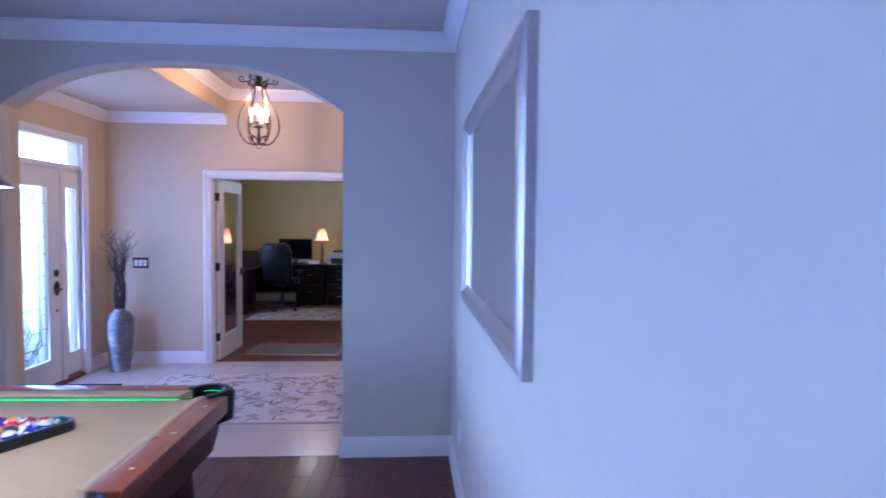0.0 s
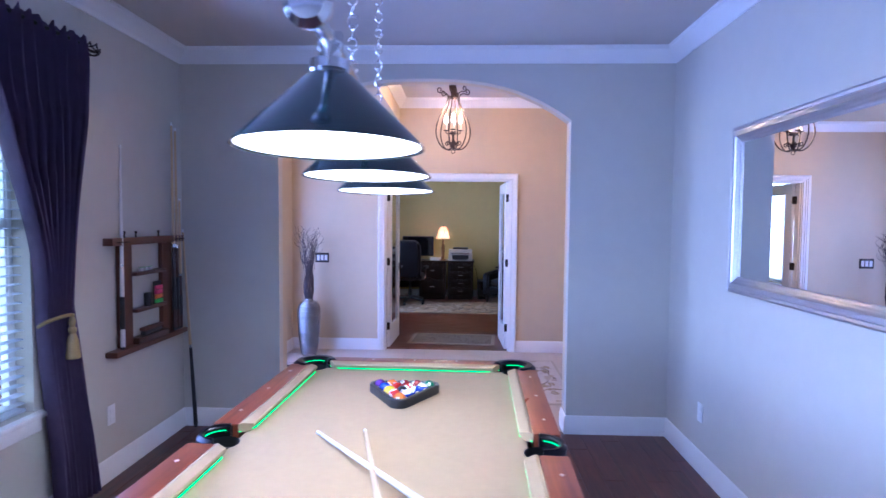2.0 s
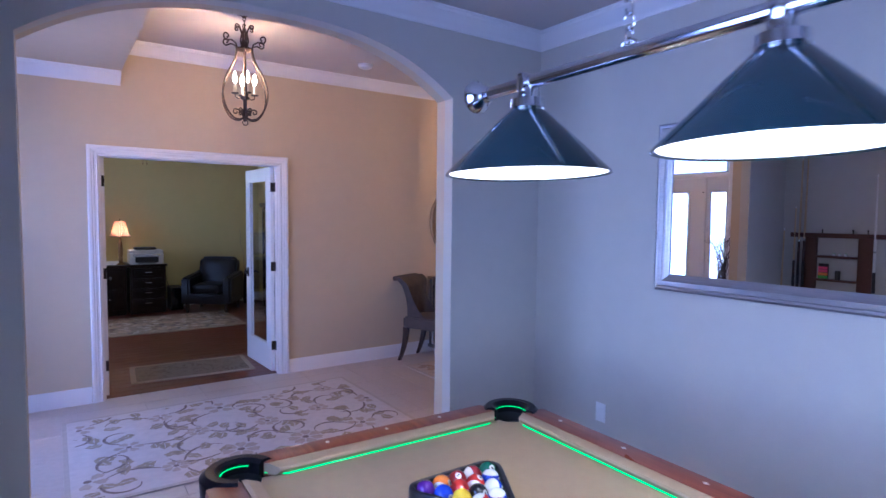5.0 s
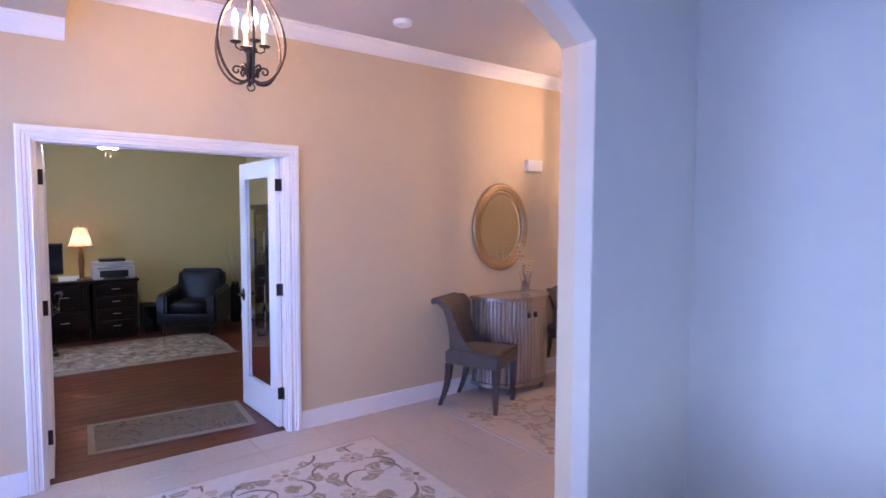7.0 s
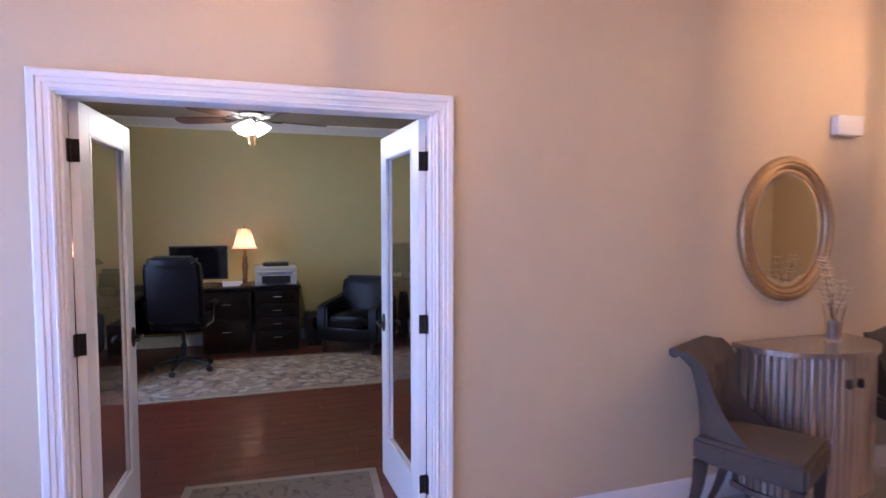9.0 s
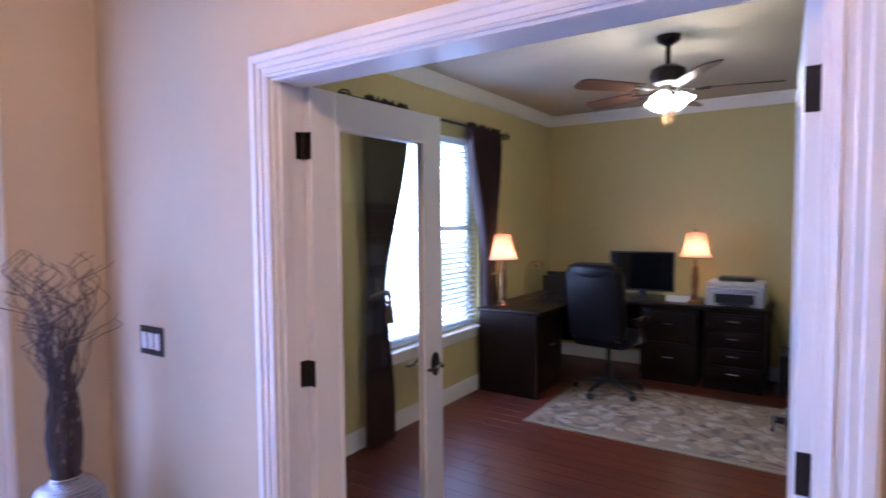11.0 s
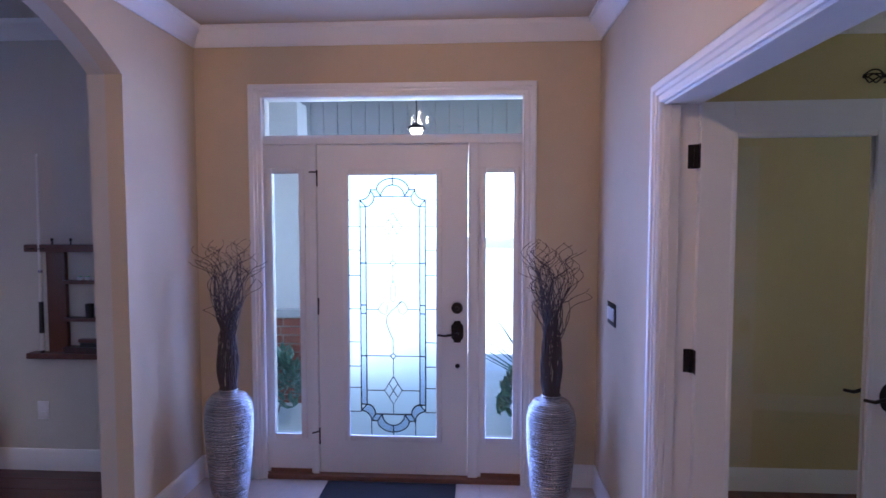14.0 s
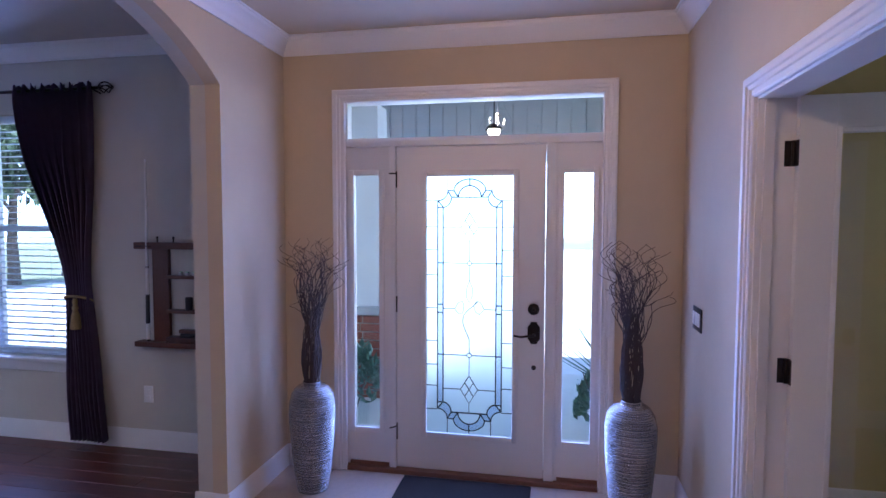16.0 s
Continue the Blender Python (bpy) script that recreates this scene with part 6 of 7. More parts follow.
tagged(new("backdrop", finish("backdrop", bm, M_BACKGLOW)), "glowing pale distance beyond the lawn", "backdrop", kind="structure")

# ---- hall ----
M_VELVET = plain("grey brown tufted velvet", (0.075, 0.062, 0.056), 0.75, bump=0.3, scale=350, vary=0.25)
M_LEGWOOD = wood("espresso chair leg", (0.016, 0.007, 0.005), (0.04, 0.018, 0.012), 0.3, 14, "z", 0.3)
M_GOLD = plain("antique gold leaf", (0.42, 0.30, 0.17), 0.42, 0.8, 0.3, 70, 0.3)
M_SILVERWOOD = plain("silver leaf cabinet wood", (0.46, 0.41, 0.37), 0.27, 0.75, 0.15, 40, 0.4, stretch=(1, 1, 0.08))
M_SILVERDARK = plain("tarnished silver groove", (0.20, 0.17, 0.15), 0.4, 0.5, 0.1, 40, 0.25)
M_BLOSSOM = plain("cream dried blossom", (0.72, 0.62, 0.42), 0.8, vary=0.25)
M_PEBBLE = plain("brown pebbles", (0.34, 0.26, 0.22), 0.6, bump=0.4, scale=60, vary=0.5)


def side_chair(at, label):
    """A tufted parsons chair with a rolled, flared back; faces -y."""
    ob = thing("side_chair", label, "chair", at, "chairs beside the hall cabinet")
    bm = bmesh.new()
    tmp = bmesh.new()
    box(tmp, -0.235, 0.235, -0.26, 0.23, 0.36, 0.48)
    bmesh.ops.subdivide_edges(tmp, edges=tmp.edges[:], cuts=5, use_grid_fill=True)
    for v in tmp.verts:
        if v.co.z > 0.47:
            v.co.z += 0.022 * (1 - (v.co.x / 0.235) ** 2) * (1 - ((v.co.y + 0.03) / 0.26) ** 2)
        v.co.x *= 1 - 0.10 * (v.co.y + 0.29) / 0.52
    bmesh.ops.bevel(tmp, geom=[e for e in tmp.edges if e.is_boundary or e.calc_face_angle(0) > 1.0], offset=0.018, segments=2, affect="EDGES")
    merge(bm, tmp)
    part("seat", bm, M_VELVET, ob, smooth=True)
    # back: a curved shell, waisted low and flared with a roll at the top
    bm = bmesh.new()
    nu, nv = 22, 26
    F, B = [], []
    for j in range(nv + 1):
        t = j / nv
        z = 0.40 + 0.495 * t
        half = 0.213 - 0.062 * math.sin(math.pi * min(1, t / 0.92)) + (0.022 * max(0, (t - 0.5) / 0.5) ** 1.2)
        lean = 0.20 + 0.04 * t + (0.075 * max(0, (t - 0.8) / 0.2) ** 2)
        f, b = [], []
        for i in range(nu + 1):
            u = i / nu * 2 - 1
            x = half * u
            wing = -(0.30 * (1 - t) ** 3.4 + 0.03) * abs(u) ** 6
            tuft = 0.0
            if 0.18 < t < 0.92:
                tuft = 0.008 * math.cos(u * math.pi * 2.5) * math.cos((t * 4.2) * math.pi)
            f.append(bm.verts.new((x, lean + wing - 0.03 - tuft, z)))
            b.append(bm.verts.new((x * 1.03, lean + wing + 0.035, z - 0.004)))
        F.append(f), B.append(b)
    for j in range(nv):
        for i in range(nu):
            bm.faces.new((F[j][i], F[j][i + 1], F[j + 1][i + 1], F[j + 1][i]))
            bm.faces.new((B[j][i], B[j + 1][i], B[j + 1][i + 1], B[j][i + 1]))
        bm.faces.new((F[j][0], F[j + 1][0], B[j + 1][0], B[j][0]))
        bm.faces.new((F[j][nu], B[j][nu], B[j + 1][nu], F[j + 1][nu]))
    for i in range(nu):
        bm.faces.new((F[0][i], B[0][i], B[0][i + 1], F[0][i + 1]))
        bm.faces.new((F[nv][i], F[nv][i + 1], B[nv][i + 1], B[nv][i]))
    back = part("backrest", bm, M_VELVET, ob, "tufted flared backrest", True)
    bm = bmesh.new()
    tube(bm, [(-0.222, 0.325, 0.880), (0.222, 0.325, 0.880)], 0.026, 14)
    part("top_roll", bm, M_VELVET, back, smooth=True)
    for z, n in ((0.58, 2), (0.66, 3), (0.74, 2), (0.82, 3)):
        for k in range(n):
            bm = bmesh.new()
            lathe(bm, [(0.010, 0), (0.008, 0.004), (0, 0.006)], 10, pose((k - (n - 1) / 2) * 0.09, 0.186 + 0.04 * (z - 0.4) / 0.495, z, 90, 0, 0))
            part("tuft_button", bm, M_VELVET, back, smooth=True)
    for sx in (-1, 1):
        bm = bmesh.new()
        prof2 = [(0.014, 0.0), (0.016, 0.02), (0.026, 0.30), (0.028, 0.365)]
        tmp = bmesh.new()
        rows = [[tmp.verts.new((sx * 0.207 + a * r, -0.225 + b * r, z)) for a, b in ((-1, -1), (1, -1), (1, 1), (-1, 1))] for r, z in prof2]
        for p, q in zip(rows, rows[1:]):
            for i in range(4):
                tmp.faces.new((p[i], p[(i + 1) % 4], q[(i + 1) % 4], q[i]))
        tmp.faces.new(rows[0][::-1]), tmp.faces.new(rows[-1])
        merge(bm, tmp)
        part("front_leg", bm, M_LEGWOOD, ob, "dark tapered wooden leg")
        bm = bmesh.new()
        rows = []
        for t in np.linspace(0, 1, 7):
            r = 0.015 + 0.012 * t
            y = 0.195 + 0.085 * (1 - t) ** 2
            rows.append([bm.verts.new((sx * 0.19 + a * r, y + b * r, 0.37 * t)) for a, b in ((-1, -1), (1, -1), (1, 1), (-1, 1))])
        for p, q in zip(rows, rows[1:]):
            for i in range(4):
                bm.faces.new((p[i], p[(i + 1) % 4], q[(i + 1) % 4], q[i]))
        bm.faces.new(rows[0][::-1]), bm.faces.new(rows[-1])
        part("back_leg", bm, M_LEGWOOD, ob, "dark splayed wooden leg")
    return ob


side_chair(pose(1.40, 5.65, 0.0115, 0, 0, 27), "grey brown tufted velvet chair with dark wooden legs on rug")
side_chair(pose(2.76, 5.76, 0.0115, 0, 0, -17), "grey brown tufted velvet chair with dark wooden legs on rug")

# bow fronted cabinet
cab = thing("accent_cabinet", "bow fronted silver leaf cabinet with ribbed doors by wall", "cabinet", pose(1.99, FY1 - 0.018, 0))
CW, CD = 0.395, 0.38


def bow(off=0.0, n=24):
    out = []
    for i in range(n + 1):
        a = math.pi * i / n
        out.append(((CW + off) * math.cos(a) * (1.0), -0.05 - (CD - 0.05 + off) * math.sin(a) ** 0.8))
    return out


def bow_slab(z0, z1, off):
    bm = bmesh.new()
    pts = [(CW + off, 0)] + bow(off) + [(-CW - off, 0)]
    a = [bm.verts.new((x, y, z0)) for x, y in pts]
    b = [bm.verts.new((x, y, z1)) for x, y in pts]
    bm.faces.new(a[::-1]), bm.faces.new(b)
    n = len(pts)
    for i in range(n):
        bm.faces.new((a[i], a[(i + 1) % n], b[(i + 1) % n], b[i]))
    return bm


part("top", bow_slab(0.845, 0.875, 0.018), M_SILVERWOOD, cab, "silver leaf top", True)
part("carcass", bow_slab(0.10, 0.843, -0.012), M_SILVERDARK, cab)
part("plinth", bow_slab(0.065, 0.098, 0.006), M_SILVERWOOD, cab, smooth=True)
pts = bow(0.0, 30)
for i in range(30):
    (xa, ya), (xb, yb) = pts[i], pts[i + 1]
    d = Vector((xb - xa, yb - ya))
    L = d.length
    nrm = Vector((d.y, -d.x)).normalized()
    if nrm.y > 0:
        nrm = -nrm
    bm = bmesh.new()
    m = Vector(((xa + xb) / 2, (ya + yb) / 2))
    w = L * 0.46
    t = d.normalized()
    rows = []
    for z in (0.105, 0.84):
        rows.append([bm.verts.new((m.x + t.x * u * w + nrm.x * o, m.y + t.y * u * w + nrm.y * o, z)) for u, o in ((-1, -0.013), (-1, -0.002), (-0.6, 0.004), (0.6, 0.004), (1, -0.002), (1, -0.013))])
    for k in range(6):
        bm.faces.new((rows[0][k], rows[0][(k + 1) % 6], rows[1][(k + 1) % 6], rows[1][k]))
    bm.faces.new(rows[0]), bm.faces.new(rows[1][::-1])
    part("rib", bm, M_SILVERWOOD, cab)
for sx in (-1, 1):
    bm = bmesh.new()
    box(bm, sx * 0.04 - 0.014, sx * 0.04 + 0.014, -CD - 0.012, -CD - 0.003, 0.69, 0.735, 0.002)
    tube(bm, [(sx * 0.04 + 0.011 * math.cos(a), -CD - 0.014, 0.703 + 0.014 * math.sin(a)) for a in np.linspace(0, 6.283, 13)], 0.0025, 6)
    part("ring_pull", bm, M_BRONZE, cab, "dark ring pull")
for x, y in ((-0.32, -0.05), (0.32, -0.05), (-0.22, -0.30), (0.22, -0.30)):
    bm = bmesh.new()
    lathe(bm, [(0, 0), (0.016, 0), (0.02, 0.03), (0.024, 0.066), (0, 0.066)], 14, pose(x, y, 0))
    part("foot", bm, M_SILVERDARK, cab, smooth=True)

fv = thing("flower_vase", "clear glass vase with pebbles and dried cream blossoms", "vase", pose(2.13, FY1 - 0.17, 0.8752))
bm = bmesh.new()
lathe(bm, [(0, 0), (0.042, 0), (0.044, 0.01), (0.035, 0.05), (0.04, 0.12), (0.056, 0.20), (0.053, 0.20), (0.037, 0.12), (0.032, 0.05), (0.036, 0.012), (0, 0.012)], 24)
part("glass", bm, M_GLASS, fv, smooth=True)
bm = bmesh.new()
lathe(bm, [(0, 0.013), (0.033, 0.014), (0.030, 0.05), (0.034, 0.10), (0.02, 0.118), (0, 0.12)], 18)
part("pebble_fill", bm, M_PEBBLE, fv, smooth=True)
rf = random.Random(8)
for k in range(7):
    a = rf.uniform(0, 6.28)
    h, sp = rf.uniform(0.28, 0.46), rf.uniform(0.05, 0.14)
    pts = [(0.004 * math.cos(a), 0.004 * math.sin(a), 0.10), (sp * 0.3 * math.cos(a), sp * 0.3 * math.sin(a), h * 0.6), (sp * math.cos(a + 0.4), sp * math.sin(a + 0.4), h)]
    bm = bmesh.new()
    tube(bm, pts, 0.002, 5, 0.001)
    st = part("stem", bm, M_TWIG, fv)
    for q in range(5):
        t = 0.45 + 0.14 * q
        p = Vector(pts[1]).lerp(Vector(pts[2]), min(1, max(0, (t - 0.4) / 0.6)))
        bm = bmesh.new()
        for e in range(5):
            an = e * 1.2566 + q
            tip = p + 0.032 * Vector((math.cos(an), math.sin(an), 0.4))
            vv = [bm.verts.new(c) for c in (p, p + (tip - p) * 0.5 + Vector((0, 0, 0.005)), tip, p + (tip - p) * 0.6 - 0.012 * Vector((-math.sin(an), math.cos(an), 0)))]
            bm.faces.new(vv)
        part("blossom", bm, M_BLOSSOM, st, "cream dried blossom")

# oval mirror
om = thing("oval_mirror", "oval wall mirror in a wide antique gold frame", "mirror", pose(1.955, FY1, 1.492))
RX, RZ = 0.345, 0.41


def oval(prof_w, n=64):
    bm = bmesh.new()
    rings = []
    for w, d in prof_w:
        rings.append([bm.verts.new(((RX - w) * math.cos(2 * math.pi * i / n), -d, (RZ - w) * math.sin(2 * math.pi * i / n))) for i in range(n)])
    for a, b in zip(rings, rings[1:]):
        for i in range(n):
            bm.faces.new((a[i], a[(i + 1) % n], b[(i + 1) % n], b[i]))
    return bm, rings


bm, _ = oval([(0, 0), (0, 0.022), (0.012, 0.034), (0.03, 0.036), (0.04, 0.028), (0.05, 0.032), (0.062, 0.026), (0.07, 0.014), (0.07, 0.0)])
part("frame", bm, M_GOLD, om, "antique gold oval frame", True)
bm, _ = oval([(0.072, 0.002), (0.072, 0.014), (0.084, 0.017), (0.094, 0.012), (0.094, 0.002)])
part("inner_bead", bm, M_GOLD, om, smooth=True)
bm, rings = oval([(0.09, 0.004), (0.09, 0.009), (0.112, 0.012)])
bm.faces.new(rings[-1])
part("mirror_glass", bm, M_MIRROR, om, "bevelled mirror glass")

chime = thing("door_chime", "small white door chime box high on the wall", "door chime", pose(2.37, FY1, 2.09))
part("cover", bx(-0.10, 0.10, -0.05, 0, -0.055, 0.055, bevel=0.008), M_WHITE, chime, smooth=True)
part("grille", bx(-0.09, 0.09, -0.045, -0.005, -0.062, -0.055), M_RUGB, chime, "tan lower edge")

# east end of the hall: arch, vestibule and a closet doorway beyond
VX, VY, VC = 6.3, 7.8, 2.74
bm = bmesh.new()
arch_wall(bm, HY0 - FY1, 0.0001, 0, 0.14, CH + 0.1, 3.5 - FY1, -0.001, 2.24, 2.60)
bmesh.ops.transform(bm, matrix=pose(HX1 + 0.14, FY1, 0, 0, 0, 90), verts=bm.verts[:])
structure("wall_east_hall", bm, M_FOYER, "tan painted wall with a wide arch", "wall")
bm = bmesh.new()
arch_wall(bm, HY0 - FY1, VY - FY1, 0, 0.14, CH + 0.1, 7.00 - FY1, 7.46 - FY1, 2.05, 2.27)
bmesh.ops.transform(bm, matrix=pose(VX + 0.14, FY1, 0, 0, 0, 90), verts=bm.verts[:])
structure("wall_vestibule", bm, M_FOYER, "tan painted wall with narrow arched doorway", "wall")
bm = bmesh.new()
box(bm, HX1 + 0.001, HX1 + 0.12, FY1 + 0.0655, VY, 0, CH + 0.1)
box(bm, HX1 + 0.12, VX + 1.2, VY, VY + 0.12, 0, CH + 0.1)
box(bm, HX1 + 0.14, VX + 1.2, HY0 - 0.12, HY0, 0, CH + 0.1)
box(bm, VX + 1.2, VX + 1.3, HY0 - 0.12, VY + 0.12, 0, CH + 0.1)
structure("wall_closet", bm, M_FOYER, "plain tan painted walls beyond the arch", "wall")
bm = bmesh.new()
box(bm, HX1 + 0.141, VX + 1.2, HY0, VY, VC, CH + 0.1)
structure("ceiling_vestibule", bm, M_CEIL, "flat painted ceiling beyond the arch", "ceiling")
trim_run("baseboard_vestibule", [((VX, VY), (VX, 7.46), (-1, 0), (0, 0)), ((VX, 7.00), (VX, HY0), (-1, 0), (0, 0))], BASE, 0, "white painted baseboard")
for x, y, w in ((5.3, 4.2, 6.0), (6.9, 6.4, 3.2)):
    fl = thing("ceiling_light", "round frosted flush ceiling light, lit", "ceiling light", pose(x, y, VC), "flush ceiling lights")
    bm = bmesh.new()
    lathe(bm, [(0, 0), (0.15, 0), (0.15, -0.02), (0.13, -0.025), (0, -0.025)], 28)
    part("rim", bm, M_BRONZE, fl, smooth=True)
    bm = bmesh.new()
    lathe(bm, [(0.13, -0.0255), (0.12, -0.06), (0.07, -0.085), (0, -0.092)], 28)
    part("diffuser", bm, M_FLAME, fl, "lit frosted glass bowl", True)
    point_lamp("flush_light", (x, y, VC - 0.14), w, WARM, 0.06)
M_CLOTHES = [plain("hanging garment %d" % k, c, 0.85, bump=0.4, scale=200, vary=0.3) for k, c in enumerate(((0.03, 0.035, 0.09), (0.02, 0.02, 0.026), (0.07, 0.075, 0.14)))]
shelf = thing("closet_shelf", "white wire closet shelf with hanging rail", "shelf", pose(VX + 0.98, 7.25, 1.80))
for k in range(9):
    bm = bmesh.new()
    tube(bm, [(-0.2 + k * 0.055, -0.5, 0), (-0.2 + k * 0.055, 0.5, 0)], 0.004, 6)
    part("wire", bm, M_WHITE, shelf)
bm = bmesh.new()
tube(bm, [(0, -0.5, -0.06), (0, 0.5, -0.06)], 0.012, 8)
part("hanging_rail", bm, M_WHITE, shelf)
for k in range(9):
    g = thing("hanging_garment", "dark garment hanging in the closet", "garment", pose(VX + 0.98, 6.8 + k * 0.105, 0.68), "closet garments")
    bm = bmesh.new()
    rows = []
    for j in range(12):
        t = j / 11
        w = 0.17 + 0.05 * t if t < 0.9 else 0.17 - 0.6 * (t - 0.9)
        z = 1.0 * (1 - t)
        row = [bm.verts.new((x * (0.23 - 0.1 * (1 - min(1, t * 4)) ** 2), 0.035 * math.sin(5 * x * 3 + k) * 0.5 + s * 0.03, z)) for s in (-1, 1) for x in (np.linspace(-1, 1, 7) if s < 0 else np.linspace(1, -1, 7))]
        rows.append(row)
    for a, b in zip(rows, rows[1:]):
        for i in range(14):
            bm.faces.new((a[i], a[(i + 1) % 14], b[(i + 1) % 14], b[i]))
    bm.faces.new(rows[0]), bm.faces.new(rows[-1])
    part("cloth", bm, M_CLOTHES[k % 3], g, smooth=True)
    bm = bmesh.new()
    tube(bm, [(0, 0, 0.995), (0, 0, 1.03), (0.012, 0, 1.045), (0, 0, 1.06)], 0.002, 5)
    part("hook", bm, M_CHROME, g)
sr = thing("shoe_rack", "low white wire rack under the hanging clothes", "rack", pose(VX + 0.98, 7.25, 0.0))
for z in (0.22, 0.36, 0.50):
    for x in (-0.16, 0.0, 0.16):
        bm = bmesh.new()
        tube(bm, [(x, -0.5, z), (x, 0.5, z)], 0.006, 6)
        part("rack_wire", bm, M_WHITE, sr)
for x in (-0.16, 0.16):
    for y in (-0.49, 0.49):
        bm = bmesh.new()
        tube(bm, [(x, y, 0.003), (x, y, 0.52)], 0.007, 6)
        part("rack_leg", bm, M_WHITE, sr)
bm = bmesh.new()
box(bm, VX + 0.15, VX + 1.19, 6.6, 7.75, 0.001, 0.014, 0.003)
tagged(new("carpet_closet", finish("carpet_closet", bm, plain("pale closet carpet", (0.50, 0.45, 0.44), 0.95, bump=0.8, scale=300, vary=0.12))), "pale looped closet carpet", "carpet", kind="structure")

# ---- office ----
M_DESK = wood("espresso desk wood", (0.007, 0.0035, 0.0025), (0.017, 0.008, 0.005), 0.3, 10, "z", 0.0)
M_DESK.node_tree.nodes["Principled BSDF"].inputs["Specular IOR Level"].default_value = 0.22
M_ORUG = rug_mat("faded persian rug", (0.30, 0.24, 0.18), (0.19, 0.12, 0.09), (0.17, 0.16, 0.16), 3.2)
M_ORUGB = plain("tan rug edge", (0.32, 0.26, 0.19), 0.95, bump=0.5, scale=300, vary=0.15)
M_BRASS = plain("aged brass", (0.20, 0.11, 0.05), 0.35, 0.8, 0.1, 60, 0.2)
M_SCREEN = plain("black screen glass", (0.006, 0.006, 0.008), 0.08, vary=0.0)
M_GREYPL = plain("pale grey printer plastic", (0.48, 0.48, 0.50), 0.4, vary=0.03)
M_PAPER = plain("white paper", (0.78, 0.77, 0.74), 0.8)
M_BLADE = wood("walnut fan blade", (0.07, 0.03, 0.018), (0.14, 0.06, 0.035), 0.4, 10, "x", 0.2)
M_FANGLASS = glow("lit fan light glass", (1.0, 0.95, 0.84), 7)


def shade_mat():
    m, nt, b = mat("pleated pink cream lampshade")
    N, L = nt.nodes, nt.links
    out = N["Material Output"]
    tr = N.new("ShaderNodeBsdfTranslucent")
    tr.inputs[0].default_value = (0.80, 0.40, 0.27, 1)
    mx = N.new("ShaderNodeMixShader")
    mx.inputs[0].default_value = 0.42
    b.inputs["Base Color"].default_value = (0.72, 0.40, 0.28, 1)
    b.inputs["Roughness"].default_value = 0.9
    L.new(b.outputs[0], mx.inputs[1]), L.new(tr.outputs[0], mx.inputs[2]), L.new(mx.outputs[0], out.inputs[0])
    return m


M_LSHADE = shade_mat()
orug = rug("office_rug", "faded persian style rug in tan and rust", -2.0, 0.31, 8.71, 10.05, M_ORUG, M_ORUGB, 0, 0.05)
rug("office_mat", "small tan patterned mat inside the office doorway", -1.345, -0.25, 6.36, 6.99, rug_mat("tan patterned mat", (0.22, 0.175, 0.125), (0.14, 0.10, 0.07), (0.18, 0.15, 0.11), 7.0), M_ORUGB, -4, 0.045)

rug_figures(orug, 1.20, 0.62, 14, 0.42, 0.10, M_ORUGB, M_BEIGE, M_TAN2)

# desk units: return along the window wall and long base along the back wall
DH = 0.765


def drawer_unit(at, w, d, rows, label, door=False):
    ob = thing("desk_cabinet", label, "desk unit", at, "desk units")
    part("body", bx(-w / 2, w / 2, -d / 2, d / 2, 0.07, DH - 0.035, bevel=0.004), M_DESK, ob)
    part("plinth", bx(-w / 2 + 0.01, w / 2 - 0.01, -d / 2 + 0.02, d / 2 - 0.01, 0, 0.07), M_DESK, ob)
    h = (DH - 0.035 - 0.10) / rows
    for k in range(rows):
        z0 = 0.085 + k * h
        dr = part("drawer_front", bx(-w / 2 + 0.03, w / 2 - 0.03, -d / 2 - 0.016, -d / 2 + 0.001, z0 + 0.008, z0 + h - 0.008, bevel=0.005), M_DESK, ob, smooth=True)
        part("raised_panel", bx(-w / 2 + 0.06, w / 2 - 0.06, -d / 2 - 0.022, -d / 2 - 0.0155, z0 + 0.035, z0 + h - 0.035, bevel=0.003), M_DESK, dr, smooth=True)
        bm = bmesh.new()
        zc = z0 + h * 0.55
        tube(bm, [(-0.05, -d / 2 - 0.018, zc), (-0.045, -d / 2 - 0.045, zc), (0.045, -d / 2 - 0.045, zc), (0.05, -d / 2 - 0.018, zc)], 0.006, 8)
        part("bar_pull", bm, M_CHROME, dr, "bright metal pull", True)
    return ob


YB = OY1 - 0.02
drawer_unit(pose(-0.73, YB - 0.30, 0), 0.50, 0.56, 4, "espresso desk drawer unit with metal pulls")
drawer_unit(pose(-1.28, YB - 0.30, 0), 0.52, 0.56, 2, "espresso desk cupboard unit with metal pulls")
drawer_unit(pose(-2.425, 9.56, 0, 0, 0, 90), 0.0001 + 0.60, 0.56, 1, "espresso return desk unit below the window")
top = thing("worktop", "dark espresso l shaped desk top with rounded edge", "worktop", pose(0, 0, DH - 0.034))
part("back_slab", bx(-2.71, -0.46, YB - 0.62, YB, 0, 0.034, bevel=0.008), M_DESK, top, smooth=True)
part("return_slab", bx(-2.71, -2.08, 9.22, YB - 0.621, 0, 0.034, bevel=0.008), M_DESK, top, smooth=True)
part("modesty_panel", bx(-2.71, -1.52, YB - 0.06, YB - 0.04, -0.55, -0.001), M_DESK, top)
part("end_panel", bx(-2.70, -2.12, 9.235, 9.255, -0.731, -0.001, bevel=0.004), M_DESK, top)


